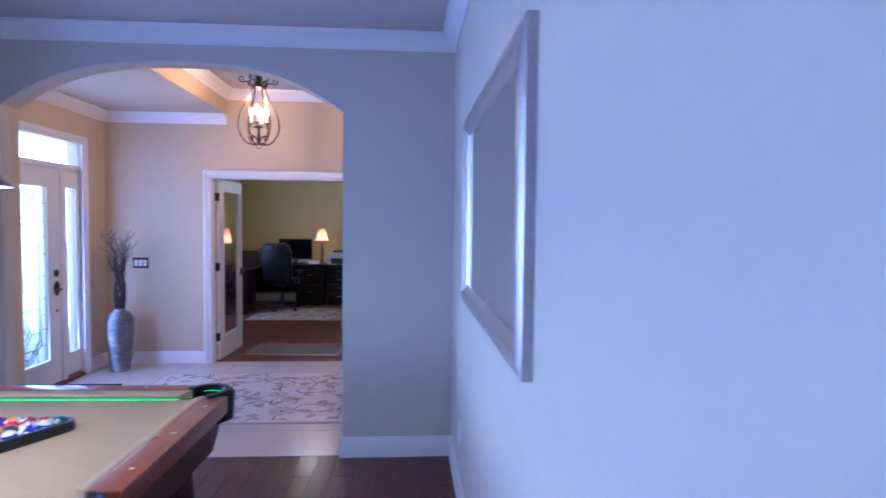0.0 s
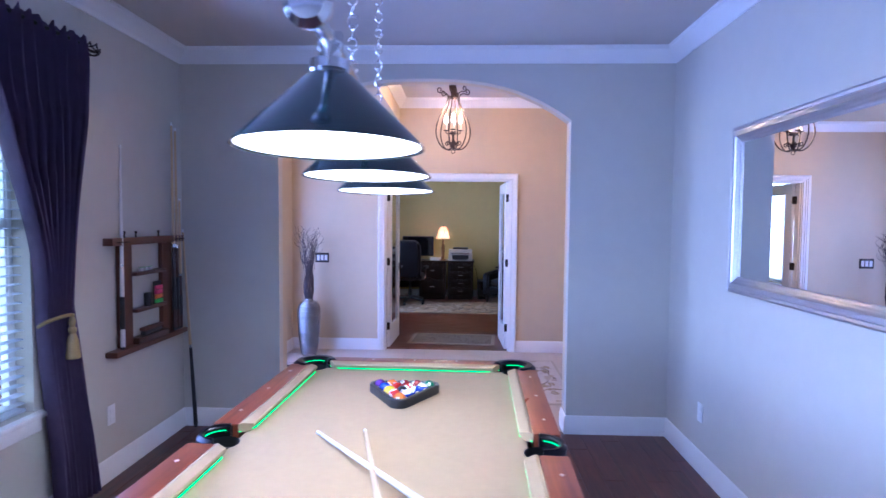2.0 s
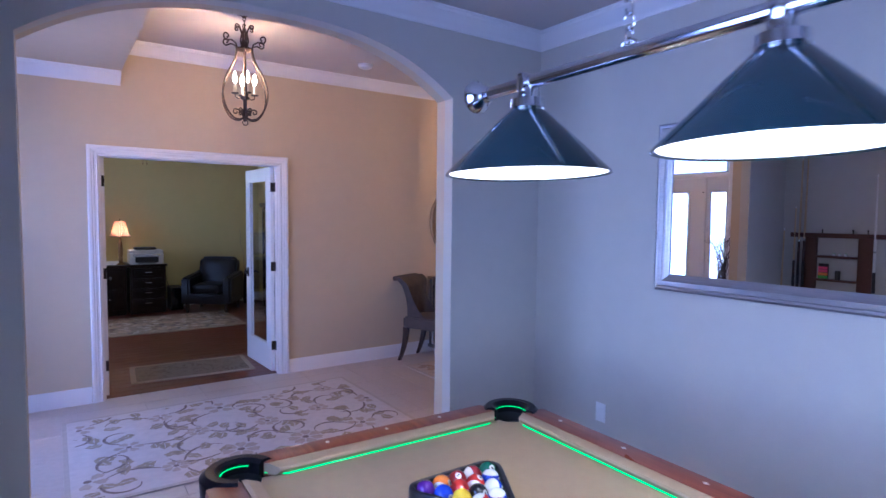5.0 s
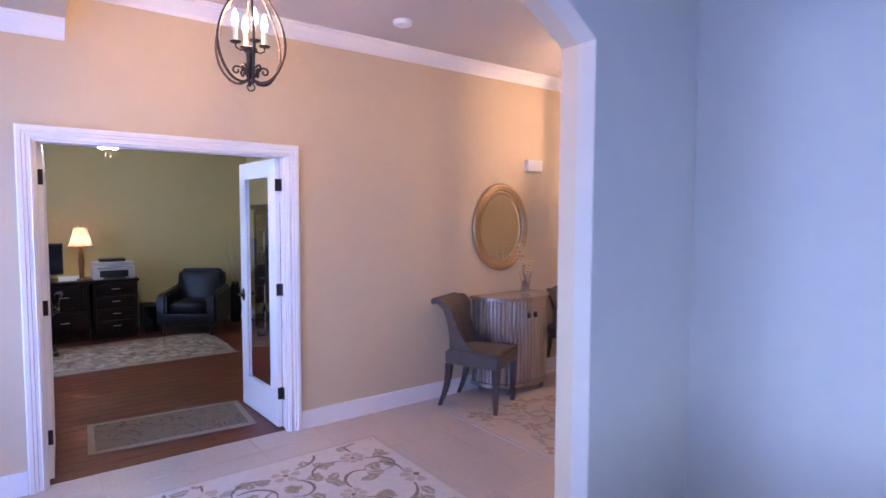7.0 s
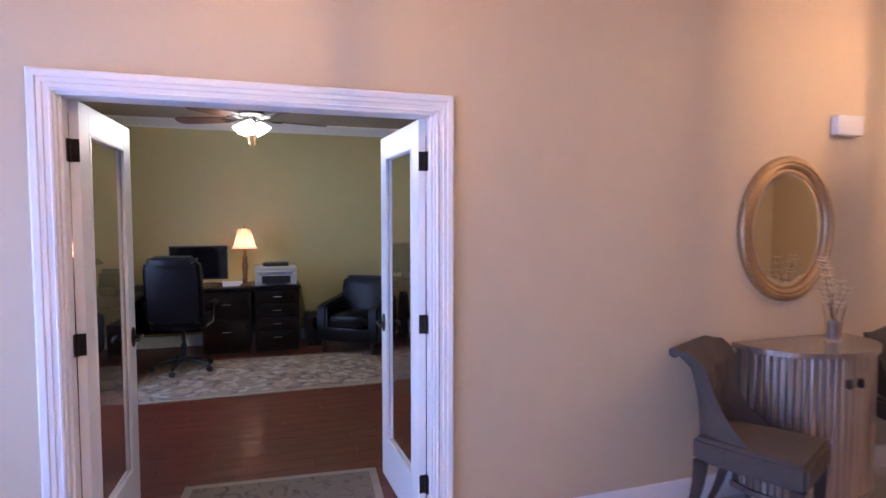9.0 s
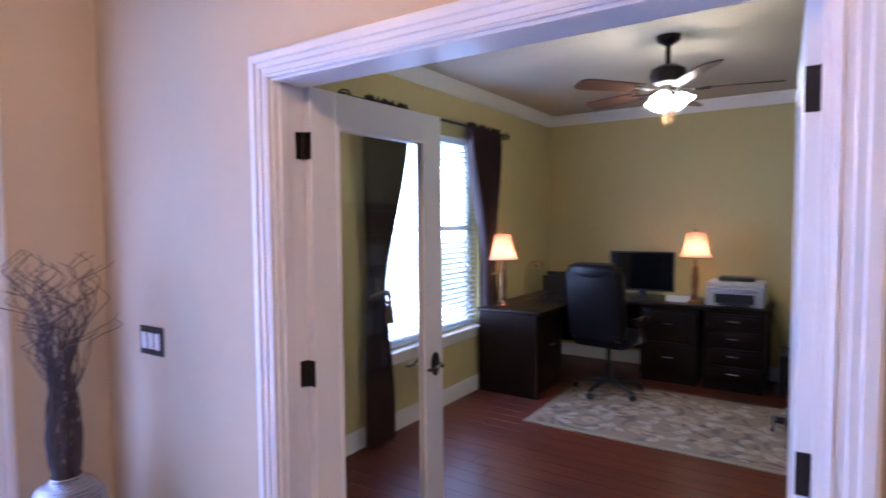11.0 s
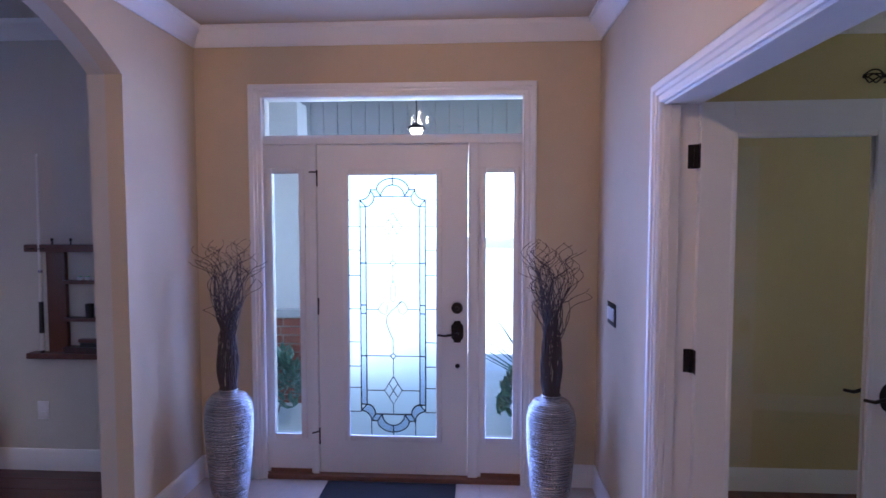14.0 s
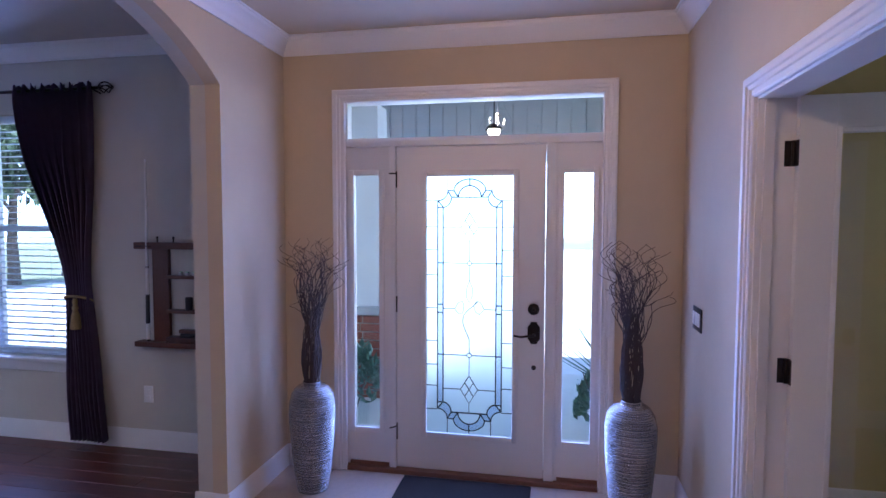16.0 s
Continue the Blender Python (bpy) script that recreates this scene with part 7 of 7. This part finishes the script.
def table_lamp(at, label, lit):
    ob = thing("table_lamp", label, "lamp", at, "desk lamps")
    bm = bmesh.new()
    lathe(bm, [(0, 0), (0.075, 0), (0.078, 0.012), (0.055, 0.028), (0.03, 0.04), (0.026, 0.06), (0.034, 0.08), (0.024, 0.10), (0.032, 0.16), (0.036, 0.24), (0.026, 0.31), (0.03, 0.33), (0.018, 0.35), (0.014, 0.41), (0, 0.41)], 24)
    part("base", bm, M_BRASS, ob, "turned dark bronze base", True)
    bm = bmesh.new()
    n = 64
    rings = []
    for t in np.linspace(0, 1, 9):
        r0 = 0.14 - 0.07 * t ** 0.6
        rings.append([bm.verts.new(((r0 + 0.004 * math.cos(i * math.pi)) * math.cos(2 * math.pi * i / n), (r0 + 0.004 * math.cos(i * math.pi)) * math.sin(2 * math.pi * i / n), 0.43 + 0.23 * t)) for i in range(n)])
    for a, b in zip(rings, rings[1:]):
        for i in range(n):
            bm.faces.new((a[i], a[(i + 1) % n], b[(i + 1) % n], b[i]))
    sh = part("shade", bm, M_LSHADE, ob, "pleated cream pink bell shade", True)
    bm = bmesh.new()
    tube(bm, [(0.143 * math.cos(a), 0.143 * math.sin(a), 0.43) for a in np.linspace(0, 6.2832, 33)], 0.004, 6)
    part("shade_trim", bm, M_BRASS, sh, smooth=True)
    bm = bmesh.new()
    tube(bm, [(0, 0, 0.41), (0, 0, 0.67)], 0.004, 6)
    lathe(bm, [(0, 0.665), (0.012, 0.672), (0.008, 0.69), (0, 0.70)], 10)
    part("finial", bm, M_BRASS, ob)
    bm = bmesh.new()
    lathe(bm, [(0, 0.44), (0.018, 0.45), (0.026, 0.49), (0.018, 0.52), (0, 0.525)], 14, pose(0.03, 0, 0))
    part("bulb", bm, M_FLAME, ob, "lit bulb", True)
    p = at.translation
    point_lamp("desk_lamp_light", (p.x - 0.03, p.y, p.z + 0.53), 0.6, (1.0, 0.62, 0.32), 0.025)
    return ob


table_lamp(pose(-1.08, YB - 0.42, DH), "turned bronze table lamp with lit cream pink shade", True)
table_lamp(pose(-2.55, 9.44, DH), "turned bronze table lamp with lit cream pink shade", True)

mon = thing("monitor", "wide black computer monitor on the desk", "monitor", pose(-1.58, YB - 0.38, DH))
part("panel", bx(-0.31, 0.31, -0.02, 0.02, 0.08, 0.47, bevel=0.006), M_BLACK, mon, smooth=True)
part("screen", bx(-0.295, 0.295, -0.0225, -0.0195, 0.10, 0.455, bevel=0), M_SCREEN, mon)
part("neck", bx(-0.035, 0.035, 0.0, 0.05, 0.01, 0.09), M_BLACK, mon)
bm = bmesh.new()
lathe(bm, [(0, 0), (0.13, 0), (0.12, 0.012), (0, 0.016)], 24)
part("foot", bm, M_BLACK, mon, smooth=True)
kb = thing("desk_note", "small framed card standing on the desk", "card", pose(-1.22, YB - 0.46, DH))
part("card", bx(-0.11, 0.11, -0.006, 0.006, 0, 0.06), M_PAPER, kb)
part("edge", bx(0.11, 0.125, -0.008, 0.008, 0, 0.065), M_BLACK, kb)
pr = thing("printer", "pale grey and black desktop printer", "printer", pose(-0.735, YB - 0.36, DH))
part("body", bx(-0.235, 0.235, -0.19, 0.19, 0.0, 0.17, bevel=0.02), M_GREYPL, pr, smooth=True)
part("lid", bx(-0.235, 0.235, -0.17, 0.19, 0.171, 0.215, bevel=0.02), M_GREYPL, pr, smooth=True)
part("feeder", bx(-0.15, 0.15, -0.05, 0.16, 0.2155, 0.255, bevel=0.018), M_BLACK, pr, "dark paper feeder", True)
part("output_slot", bx(-0.16, 0.16, -0.196, -0.185, 0.03, 0.115, bevel=0.004), M_BLACK, pr, "black paper slot")
part("tray", bx(-0.12, 0.12, -0.26, -0.19, 0.02, 0.032), M_BLACK, pr)
part("control_panel", bx(-0.19, 0.19, -0.194, -0.188, 0.125, 0.16), M_CHROME, pr)
ph = thing("desk_phone", "black desk telephone with raised handset", "telephone", pose(-2.32, 9.98, DH, 0, 0, 50))
part("base", bx(-0.09, 0.09, -0.10, 0.10, 0, 0.05, bevel=0.012), M_BLACK, ph, smooth=True)
part("handset", bx(-0.09, -0.035, -0.10, 0.10, 0.051, 0.09, bevel=0.015), M_BLACK, ph, smooth=True)
part("display", bx(-0.02, 0.08, 0.03, 0.09, 0.051, 0.06), M_SCREEN, ph)
org = thing("desk_organizer", "black mesh organizer box on the desk", "organizer", pose(-2.40, 10.45, DH))
part("box", bx(-0.15, 0.15, -0.11, 0.11, 0, 0.20, bevel=0.006), M_BLACK, org)
part("divider", bx(-0.145, 0.145, -0.005, 0.005, 0.2, 0.24), M_BLACK, org)
dl = thing("gooseneck_lamp", "slim brass gooseneck lamp on the desk, unlit", "lamp", pose(-2.56, 9.95, DH))
bm = bmesh.new()
lathe(bm, [(0, 0), (0.06, 0), (0.055, 0.012), (0, 0.016)], 20)
part("base", bm, M_BRASS, dl, smooth=True)
bm = bmesh.new()
tube(bm, [(0, 0, 0.01), (0, 0, 0.22), (0.01, 0.03, 0.32), (0.03, 0.09, 0.37), (0.05, 0.16, 0.36)], 0.006, 8)
part("stem", bm, M_BRASS, dl, smooth=True)
bm = bmesh.new()
lathe(bm, [(0.015, 0.02), (0.05, -0.03), (0.047, -0.032), (0.012, 0.015)], 18, pose(0.055, 0.18, 0.355, 20, 0, 0))
part("shade", bm, M_BRASS, dl, smooth=True)

# swivel chair
oc = thing("office_chair", "black leather high backed swivel chair at the desk", "office chair", pose(-1.66, 9.76, 0.0115, 0, 0, 172))


def cushion(w, d, h, at, puff=0.02, n=8):
    bm = bmesh.new()
    tmp = bmesh.new()
    box(tmp, -w / 2, w / 2, -d / 2, d / 2, -h / 2, h / 2)
    bmesh.ops.subdivide_edges(tmp, edges=tmp.edges[:], cuts=n, use_grid_fill=True)
    for v in tmp.verts:
        u, s = 2 * v.co.x / w, 2 * v.co.y / d
        k = 2 * v.co.z / h
        v.co.z += puff * k * (1 - u * u) * (1 - s * s)
        v.co.x *= 1 - 0.06 * abs(s) ** 6 - 0.03 * k * k
        v.co.y *= 1 - 0.06 * abs(u) ** 6 - 0.03 * k * k
    bmesh.ops.bevel(tmp, geom=[e for e in tmp.edges if e.calc_face_angle(0) > 0.9], offset=min(h, d, w) * 0.22, segments=3, affect="EDGES")
    merge(bm, tmp, at)
    return bm


part("seat", cushion(0.52, 0.50, 0.11, pose(0, 0, 0.50)), M_LEATHER_B, oc, smooth=True)
bk = part("backrest", cushion(0.52, 0.66, 0.12, pose(0, 0.27, 0.83, 82, 0, 0)), M_LEATHER_B, oc, "padded leather back", True)
bm = bmesh.new()
for z in (0.70, 0.86, 1.02):
    tube(bm, [(-0.22, 0.222 + 0.13 * (z - 0.83), z), (0.22, 0.222 + 0.13 * (z - 0.83), z)], 0.006, 6)
part("back_seam", bm, M_BLACK, bk)
part("headrest", cushion(0.44, 0.15, 0.13, pose(0, 0.295, 1.10, 82, 0, 0)), M_LEATHER_B, bk, smooth=True)
for s in (-1, 1):
    part("armrest", cushion(0.07, 0.28, 0.05, pose(s * 0.30, 0.02, 0.68), 0.006, 4), M_LEATHER_B, oc, smooth=True)
    bm = bmesh.new()
    tube(bm, [(s * 0.24, 0.05, 0.47), (s * 0.30, 0.05, 0.50), (s * 0.305, 0.05, 0.66)], 0.014, 8)
    part("arm_post", bm, M_CHROME, oc, smooth=True)
bm = bmesh.new()
lathe(bm, [(0, 0.10), (0.03, 0.10), (0.03, 0.26), (0.02, 0.27), (0.02, 0.44), (0.09, 0.445), (0, 0.45)], 16)
part("gas_lift", bm, M_BLACK, oc, smooth=True)
for k in range(5):
    a = 2 * math.pi * k / 5 + 0.2
    bm = bmesh.new()
    tube(bm, [(0, 0, 0.115), (0.16 * math.cos(a), 0.16 * math.sin(a), 0.10), (0.30 * math.cos(a), 0.30 * math.sin(a), 0.072)], 0.026, 8, 0.016)
    sp = part("spoke", bm, M_BLACK, oc, smooth=True)
    bm = bmesh.new()
    lathe(bm, [(0, -0.024), (0.022, -0.022), (0.027, -0.01), (0.027, 0.01), (0.022, 0.022), (0, 0.024)], 16, pose(0.30 * math.cos(a), 0.30 * math.sin(a), 0.0275, 90, 0, math.degrees(a)))
    part("caster", bm, M_BLACK, sp, smooth=True)

# armchair
ac = thing("armchair", "dark leather tub armchair in the office corner", "armchair", pose(0.19, 10.20, 0, 0, 0, -33))
part("seat_base", bx(-0.30, 0.30, -0.33, 0.30, 0.14, 0.30, bevel=0.02), M_LEATHER_B, ac, smooth=True)
part("seat_cushion", cushion(0.48, 0.54, 0.14, pose(0, -0.06, 0.375), 0.02), M_LEATHER_B, ac, smooth=True)
part("backrest", cushion(0.62, 0.58, 0.17, pose(0, 0.27, 0.56, 80, 0, 0), 0.02), M_LEATHER_B, ac, smooth=True)
for s in (-1, 1):
    bm = bmesh.new()
    o = [(-0.33, 0.14), (0.32, 0.14), (0.32, 0.62), (0.20, 0.60), (-0.22, 0.565), (-0.30, 0.55), (-0.33, 0.50)]
    tmp = bmesh.new()
    prism(tmp, o, -0.065, 0.065)
    bmesh.ops.recalc_face_normals(tmp, faces=tmp.faces[:])
    bmesh.ops.bevel(tmp, geom=[e for e in tmp.edges if e.calc_face_angle(0) > 0.9], offset=0.028, segments=3, affect="EDGES")
    merge(bm, tmp, pose(s * 0.32, 0, 0, 0, 0, 90))
    part("arm", bm, M_LEATHER_B, ac, smooth=True)
    for y in (-0.28, 0.27):
        bm = bmesh.new()
        lathe(bm, [(0, 0), (0.02, 0), (0.032, 0.14), (0, 0.14)], 10, pose(s * 0.30, y, 0))
        part("leg", bm, M_LEGWOOD, ac)

pcb = thing("computer_tower", "small black computer tower on the floor", "computer", pose(-0.30, 10.68, 0))
part("case", bx(-0.09, 0.09, -0.20, 0.20, 0, 0.36, bevel=0.006), M_BLACK, pcb)
part("front_panel", bx(-0.085, 0.085, -0.208, -0.20, 0.01, 0.35), M_SCREEN, pcb)
bm = bmesh.new()
tube(bm, [(-0.08, 0.1, 0.36), (-0.12, 0.16, 0.55), (-0.19, 0.17, 0.70), (-0.26, 0.12, 0.79)], 0.004, 6)
part("cable", bm, M_BLACK, pcb, smooth=True)

# bookcase with glass doors
bc = thing("bookcase", "tall espresso bookcase with glass doors and crown top", "bookcase", pose(OX1 - 0.005, 8.95, 0, 0, 0, -90))
W2, D2, H2 = 0.46, 0.38, 1.66
for x0, x1 in ((-W2, -W2 + 0.03), (W2 - 0.03, W2)):
    part("side_panel", bx(x0, x1, -D2, 0, 0, H2), M_DESK, bc)
part("back_panel", bx(-W2 + 0.03, W2 - 0.03, -0.015, 0, 0, H2), M_DESK, bc)
for z in (0.08, 0.42, 0.76, 1.10, 1.40, H2 - 0.03):
    part("shelf", bx(-W2 + 0.03, W2 - 0.03, -D2 + 0.03, -0.015, z, z + 0.022), M_DESK, bc)
part("crown", bx(-W2 - 0.05, W2 + 0.05, -D2 - 0.05, 0, H2, H2 + 0.07, bevel=0.02), M_DESK, bc, smooth=True)
for s in (-1, 1):
    dr = part("door_frame", bx(min(0.002 * s, s * (W2 - 0.002)), max(0.002 * s, s * (W2 - 0.002)), -D2 - 0.02, -D2 - 0.001, 0.09, 0.13), M_DESK, bc)
    bm = bmesh.new()
    for a, b, c, d in ((0.002, 0.05, 0.13, H2 - 0.02), (W2 - 0.05, W2 - 0.002, 0.13, H2 - 0.02), (0.05, W2 - 0.05, H2 - 0.07, H2 - 0.02)):
        xa, xb = sorted((s * a, s * b))
        box(bm, xa, xb, -D2 - 0.02, -D2 - 0.001, c, d)
    part("door_stile", bm, M_DESK, dr)
    xa, xb = sorted((s * 0.05, s * (W2 - 0.05)))
    g = part("pane", bx(xa, xb, -D2 - 0.012, -D2 - 0.009, 0.13, H2 - 0.07, bevel=0), M_GLASS, dr, "clear glass")
    g.visible_shadow = False
rbk = random.Random(21)
BOOKM = [plain("book cover %d" % k, c, 0.6, vary=0.15) for k, c in enumerate(((0.35, 0.33, 0.30), (0.10, 0.12, 0.2), (0.3, 0.08, 0.06), (0.5, 0.48, 0.42), (0.06, 0.1, 0.08)))]
BN = ["grey", "navy", "red", "cream", "dark green"]
for z in (0.102, 0.442, 0.782, 1.122):
    x = -W2 + 0.06
    while x < W2 - 0.12:
        w, h = rbk.uniform(0.02, 0.05), rbk.uniform(0.18, 0.26)
        if rbk.random() < 0.7:
            k = rbk.randrange(5)
            p = bc.matrix_world @ Vector((x, -0.20, z + 0.0004))
            bo = thing("book", "%s bound book standing on the bookcase shelf" % BN[k], "book", pose(p.x, p.y, p.z, 0, 0, -90), "books in the bookcase")
            part("cover", bx(0, w, -0.09, 0.09, 0, h, bevel=0.002), BOOKM[k], bo)
            part("page_block", bx(0.003, w - 0.003, -0.0925, -0.089, 0.004, h - 0.004, bevel=0), M_PAPER, bo, "white pages")
        x += w + 0.004 + (0.05 if rbk.random() < 0.2 else 0)

# curly twigs in the corner behind the armchair
cv = thing("corner_vase", "slim dark floor vase with pale curly twigs", "vase", pose(0.86, 10.66, 0))
bm = bmesh.new()
lathe(bm, [(0, 0), (0.07, 0), (0.09, 0.2), (0.06, 0.55), (0.045, 0.6), (0.04, 0.6), (0.05, 0.5), (0, 0.4)], 20)
part("body", bm, M_DESK, cv, smooth=True)
M_PALETWIG = plain("pale curly twig", (0.42, 0.34, 0.22), 0.8, vary=0.3)
rt = random.Random(4)
for k in range(9):
    a, p1 = rt.uniform(0, 6.28), rt.uniform(0, 6.28)
    bm = bmesh.new()
    tube(bm, [((0.02 + 0.13 * t) * math.cos(a) + 0.02 * math.sin(p1 + 14 * t), (0.02 + 0.10 * t) * math.sin(a) + 0.02 * math.cos(p1 + 12 * t), 0.45 + 0.85 * t) for t in np.linspace(0, 1, 24)], 0.005, 5, 0.002)
    part("twig", bm, M_PALETWIG, cv, "pale curly twig", True)

# curtains and rod
rod(OX0 + 0.075, 7.52, 9.66, 2.365, "dark bronze curtain rod with twisted finials")
curtain(pose(OX0 + 0.075, 9.26, 0.02), "dark brown curtain tied back beside the office window", M_CURTAIN_O, 0.52, 0.14, 1.05, 0.26, 2.37, 0.14, 0.02)
curtain(pose(OX0 + 0.075, 7.89, 0.02) @ Matrix.Diagonal((1, -1, 1, 1)), "dark brown curtain tied back beside the office window", M_CURTAIN_O, 0.44, 0.14, 1.05, 0.26, 2.37, 0.10, 0.02)
tieback(pose(OX0 + 0.075, 9.48, 1.07), M_TASSEL, 0.14)
tieback(pose(OX0 + 0.075, 7.79, 1.07), M_TASSEL, 0.14)

# ceiling fan
fx, fy = -0.95, 8.64
fan = thing("ceiling_fan", "dark bronze ceiling fan with walnut blades and lit light", "ceiling fan", pose(fx, fy, CO))
bm = bmesh.new()
lathe(bm, [(0, 0), (0.075, 0), (0.07, -0.03), (0.03, -0.055), (0.016, -0.06), (0.016, -0.18), (0.06, -0.185), (0.105, -0.21), (0.115, -0.25), (0.10, -0.295), (0.06, -0.315), (0.05, -0.345), (0, -0.35)], 32)
part("motor_housing", bm, M_BRONZE, fan, smooth=True)
for k in range(5):
    a = 360 * k / 5 + 14
    bm = bmesh.new()
    o = [(0.20, -0.052), (0.30, -0.062), (0.60, -0.07), (0.645, -0.05), (0.655, 0), (0.645, 0.05), (0.60, 0.07), (0.30, 0.062), (0.20, 0.052)]
    va = [bm.verts.new((x, y, 0.004)) for x, y in o]
    vb = [bm.verts.new((x, y, -0.004)) for x, y in o]
    bm.faces.new(va), bm.faces.new(vb[::-1])
    for i in range(9):
        bm.faces.new((va[i], vb[i], vb[(i + 1) % 9], va[(i + 1) % 9]))
    bl = part("blade", bm, M_BLADE, fan, "walnut fan blade", at=pose(0, 0, -0.335, 0, 0, a) @ pose(0, 0, 0, 12, 0, 0))
    bm = bmesh.new()
    tube(bm, [(0.08, 0, 0.01), (0.14, 0, -0.008), (0.20, 0.02, -0.008), (0.25, 0.025, -0.007)], 0.007, 6)
    tube(bm, [(0.14, 0, -0.008), (0.20, -0.02, -0.008), (0.25, -0.025, -0.007)], 0.007, 6)
    part("blade_iron", bm, M_BRONZE, bl)
for k in range(3):
    a = 2 * math.pi * k / 3 + 0.4
    bm = bmesh.new()
    tmp = bmesh.new()
    lathe(tmp, [(0.018, 0), (0.035, -0.02), (0.055, -0.06), (0.07, -0.085), (0.066, -0.086), (0.0, -0.075)], 20)
    merge(bm, tmp, pose(0.06 * math.cos(a), 0.06 * math.sin(a), -0.36) @ pose(0, 0, 0, 0, 0, math.degrees(a)) @ pose(0, 0, 0, 0, -38, 0))
    part("glass_shade", bm, M_FANGLASS, fan, "lit frosted glass shade", True)
bm = bmesh.new()
lathe(bm, [(0, -0.345), (0.04, -0.35), (0.045, -0.37), (0.02, -0.395), (0, -0.40)], 18)
part("light_hub", bm, M_BRONZE, fan, smooth=True)
for x in (-0.02, 0.025):
    bm = bmesh.new()
    tube(bm, [(x, 0, -0.39), (x, 0, -0.53)], 0.0016, 5)
    lathe(bm, [(0, -0.53), (0.006, -0.535), (0.005, -0.555), (0, -0.56)], 8, pose(x, 0, 0))
    part("pull_chain", bm, M_BRASS, fan)
point_lamp("fan_light", (fx, fy, CO - 0.50), 4.1, (1.0, 0.85, 0.62), 0.05)

# ---- floors ----
bm = bmesh.new()
box(bm, BX0, BX1, BY0, AY0 + 0.03, -0.06, -0.008)
floor_b = structure("floor_billiards", bm, M_SUBFLOOR, "dark cherry wood plank floor", "floor")
bm = bmesh.new()
box(bm, FX0, HX1 + 3.86, HY0, FY1 + 1.7, -0.16, -0.12)
box(bm, FX0, BX1, AY0 + 0.03, FY1 + 0.06, -0.061, -0.004)
box(bm, BX1, HX1 + 0.1, HY0, FY1 + 0.06, -0.061, -0.004)
box(bm, HX1 + 0.1, HX1 + 3.86, HY0, FY1 + 1.7, -0.061, -0.004)
floor_f = structure("floor_foyer", bm, M_GROUT, "cream ceramic tile floor with thin grout", "floor")
bm = bmesh.new()
box(bm, OX0, OX1, FY1 + 0.06, OY1, -0.06, -0.008)
floor_o = structure("floor_office", bm, M_SUBFLOOR, "red brown wood plank floor", "floor")


def piece_mesh(name, lx, ly, top, material, bev=0.002):
    bm = bmesh.new()
    v0 = [bm.verts.new((x, y, top - 0.009)) for x, y in ((0, 0), (lx, 0), (lx, ly), (0, ly))]
    v1 = [bm.verts.new((x, y, top - bev)) for x, y in ((0, 0), (lx, 0), (lx, ly), (0, ly))]
    v2 = [bm.verts.new((x, y, top)) for x, y in ((bev, bev), (lx - bev, bev), (lx - bev, ly - bev), (bev, ly - bev))]
    bm.faces.new(v2)
    for a, b in ((v0, v1), (v1, v2)):
        for i in range(4):
            bm.faces.new((a[i], a[(i + 1) % 4], b[(i + 1) % 4], b[i]))
    return finish(name, bm, material)


rng = random.Random(5)


def lay(name, parent, x0, x1, y0, y1, lx, ly, gap, material, stagger, along):
    """Lay pieces in rows over a rectangle; end pieces are cut to fit."""
    cache = {}
    rows = (x0, x1, lx) if along == "y" else (y0, y1, ly)
    a = rows[0]
    k = 0
    while a < rows[1] - 0.01:
        wa = min(rows[2], rows[1] - a)
        s0, s1, ls = (y0, y1, ly) if along == "y" else (x0, x1, lx)
        s = s0 - (round(rng.random() * 8) / 8 * ls if stagger == 1 else 0)
        while s < s1 - 0.01:
            c0, c1 = max(s, s0), min(s + ls, s1)
            if c1 - c0 > 0.02:
                sx, sy = (wa, c1 - c0) if along == "y" else (c1 - c0, wa)
                key = (round(sx, 3), round(sy, 3))
                if key not in cache:
                    cache[key] = piece_mesh(name, key[0] - gap, key[1] - gap, 0.0, material)
                ob = new(name, cache[key])
                ob.location = (a, c0, 0) if along == "y" else (c0, a, 0)
                ob.parent = parent
            s += ls
        a += rows[2]
        k += 1


lay("plank", floor_b, BX0, BX1, BY0, AY0 + 0.03, 0.128, 1.22, 0.0012, M_FLOOR_B, 1, "y")
lay("plank", floor_o, OX0, OX1, FY1 + 0.06, OY1, 1.22, 0.128, 0.0012, M_FLOOR_O, 1, "x")
lay("tile", floor_f, FX0, BX1, AY0 + 0.032, FY1 + 0.058, 0.46, 0.46, 0.0025, M_TILE, 0, "y")
lay("tile", floor_f, BX1, HX1 + 0.1, HY0, FY1, 0.46, 0.46, 0.0025, M_TILE, 0, "y")
lay("tile", floor_f, HX1 + 0.1, HX1 + 3.86, HY0, FY1 + 1.7, 0.46, 0.46, 0.0025, M_TILE, 0, "y")
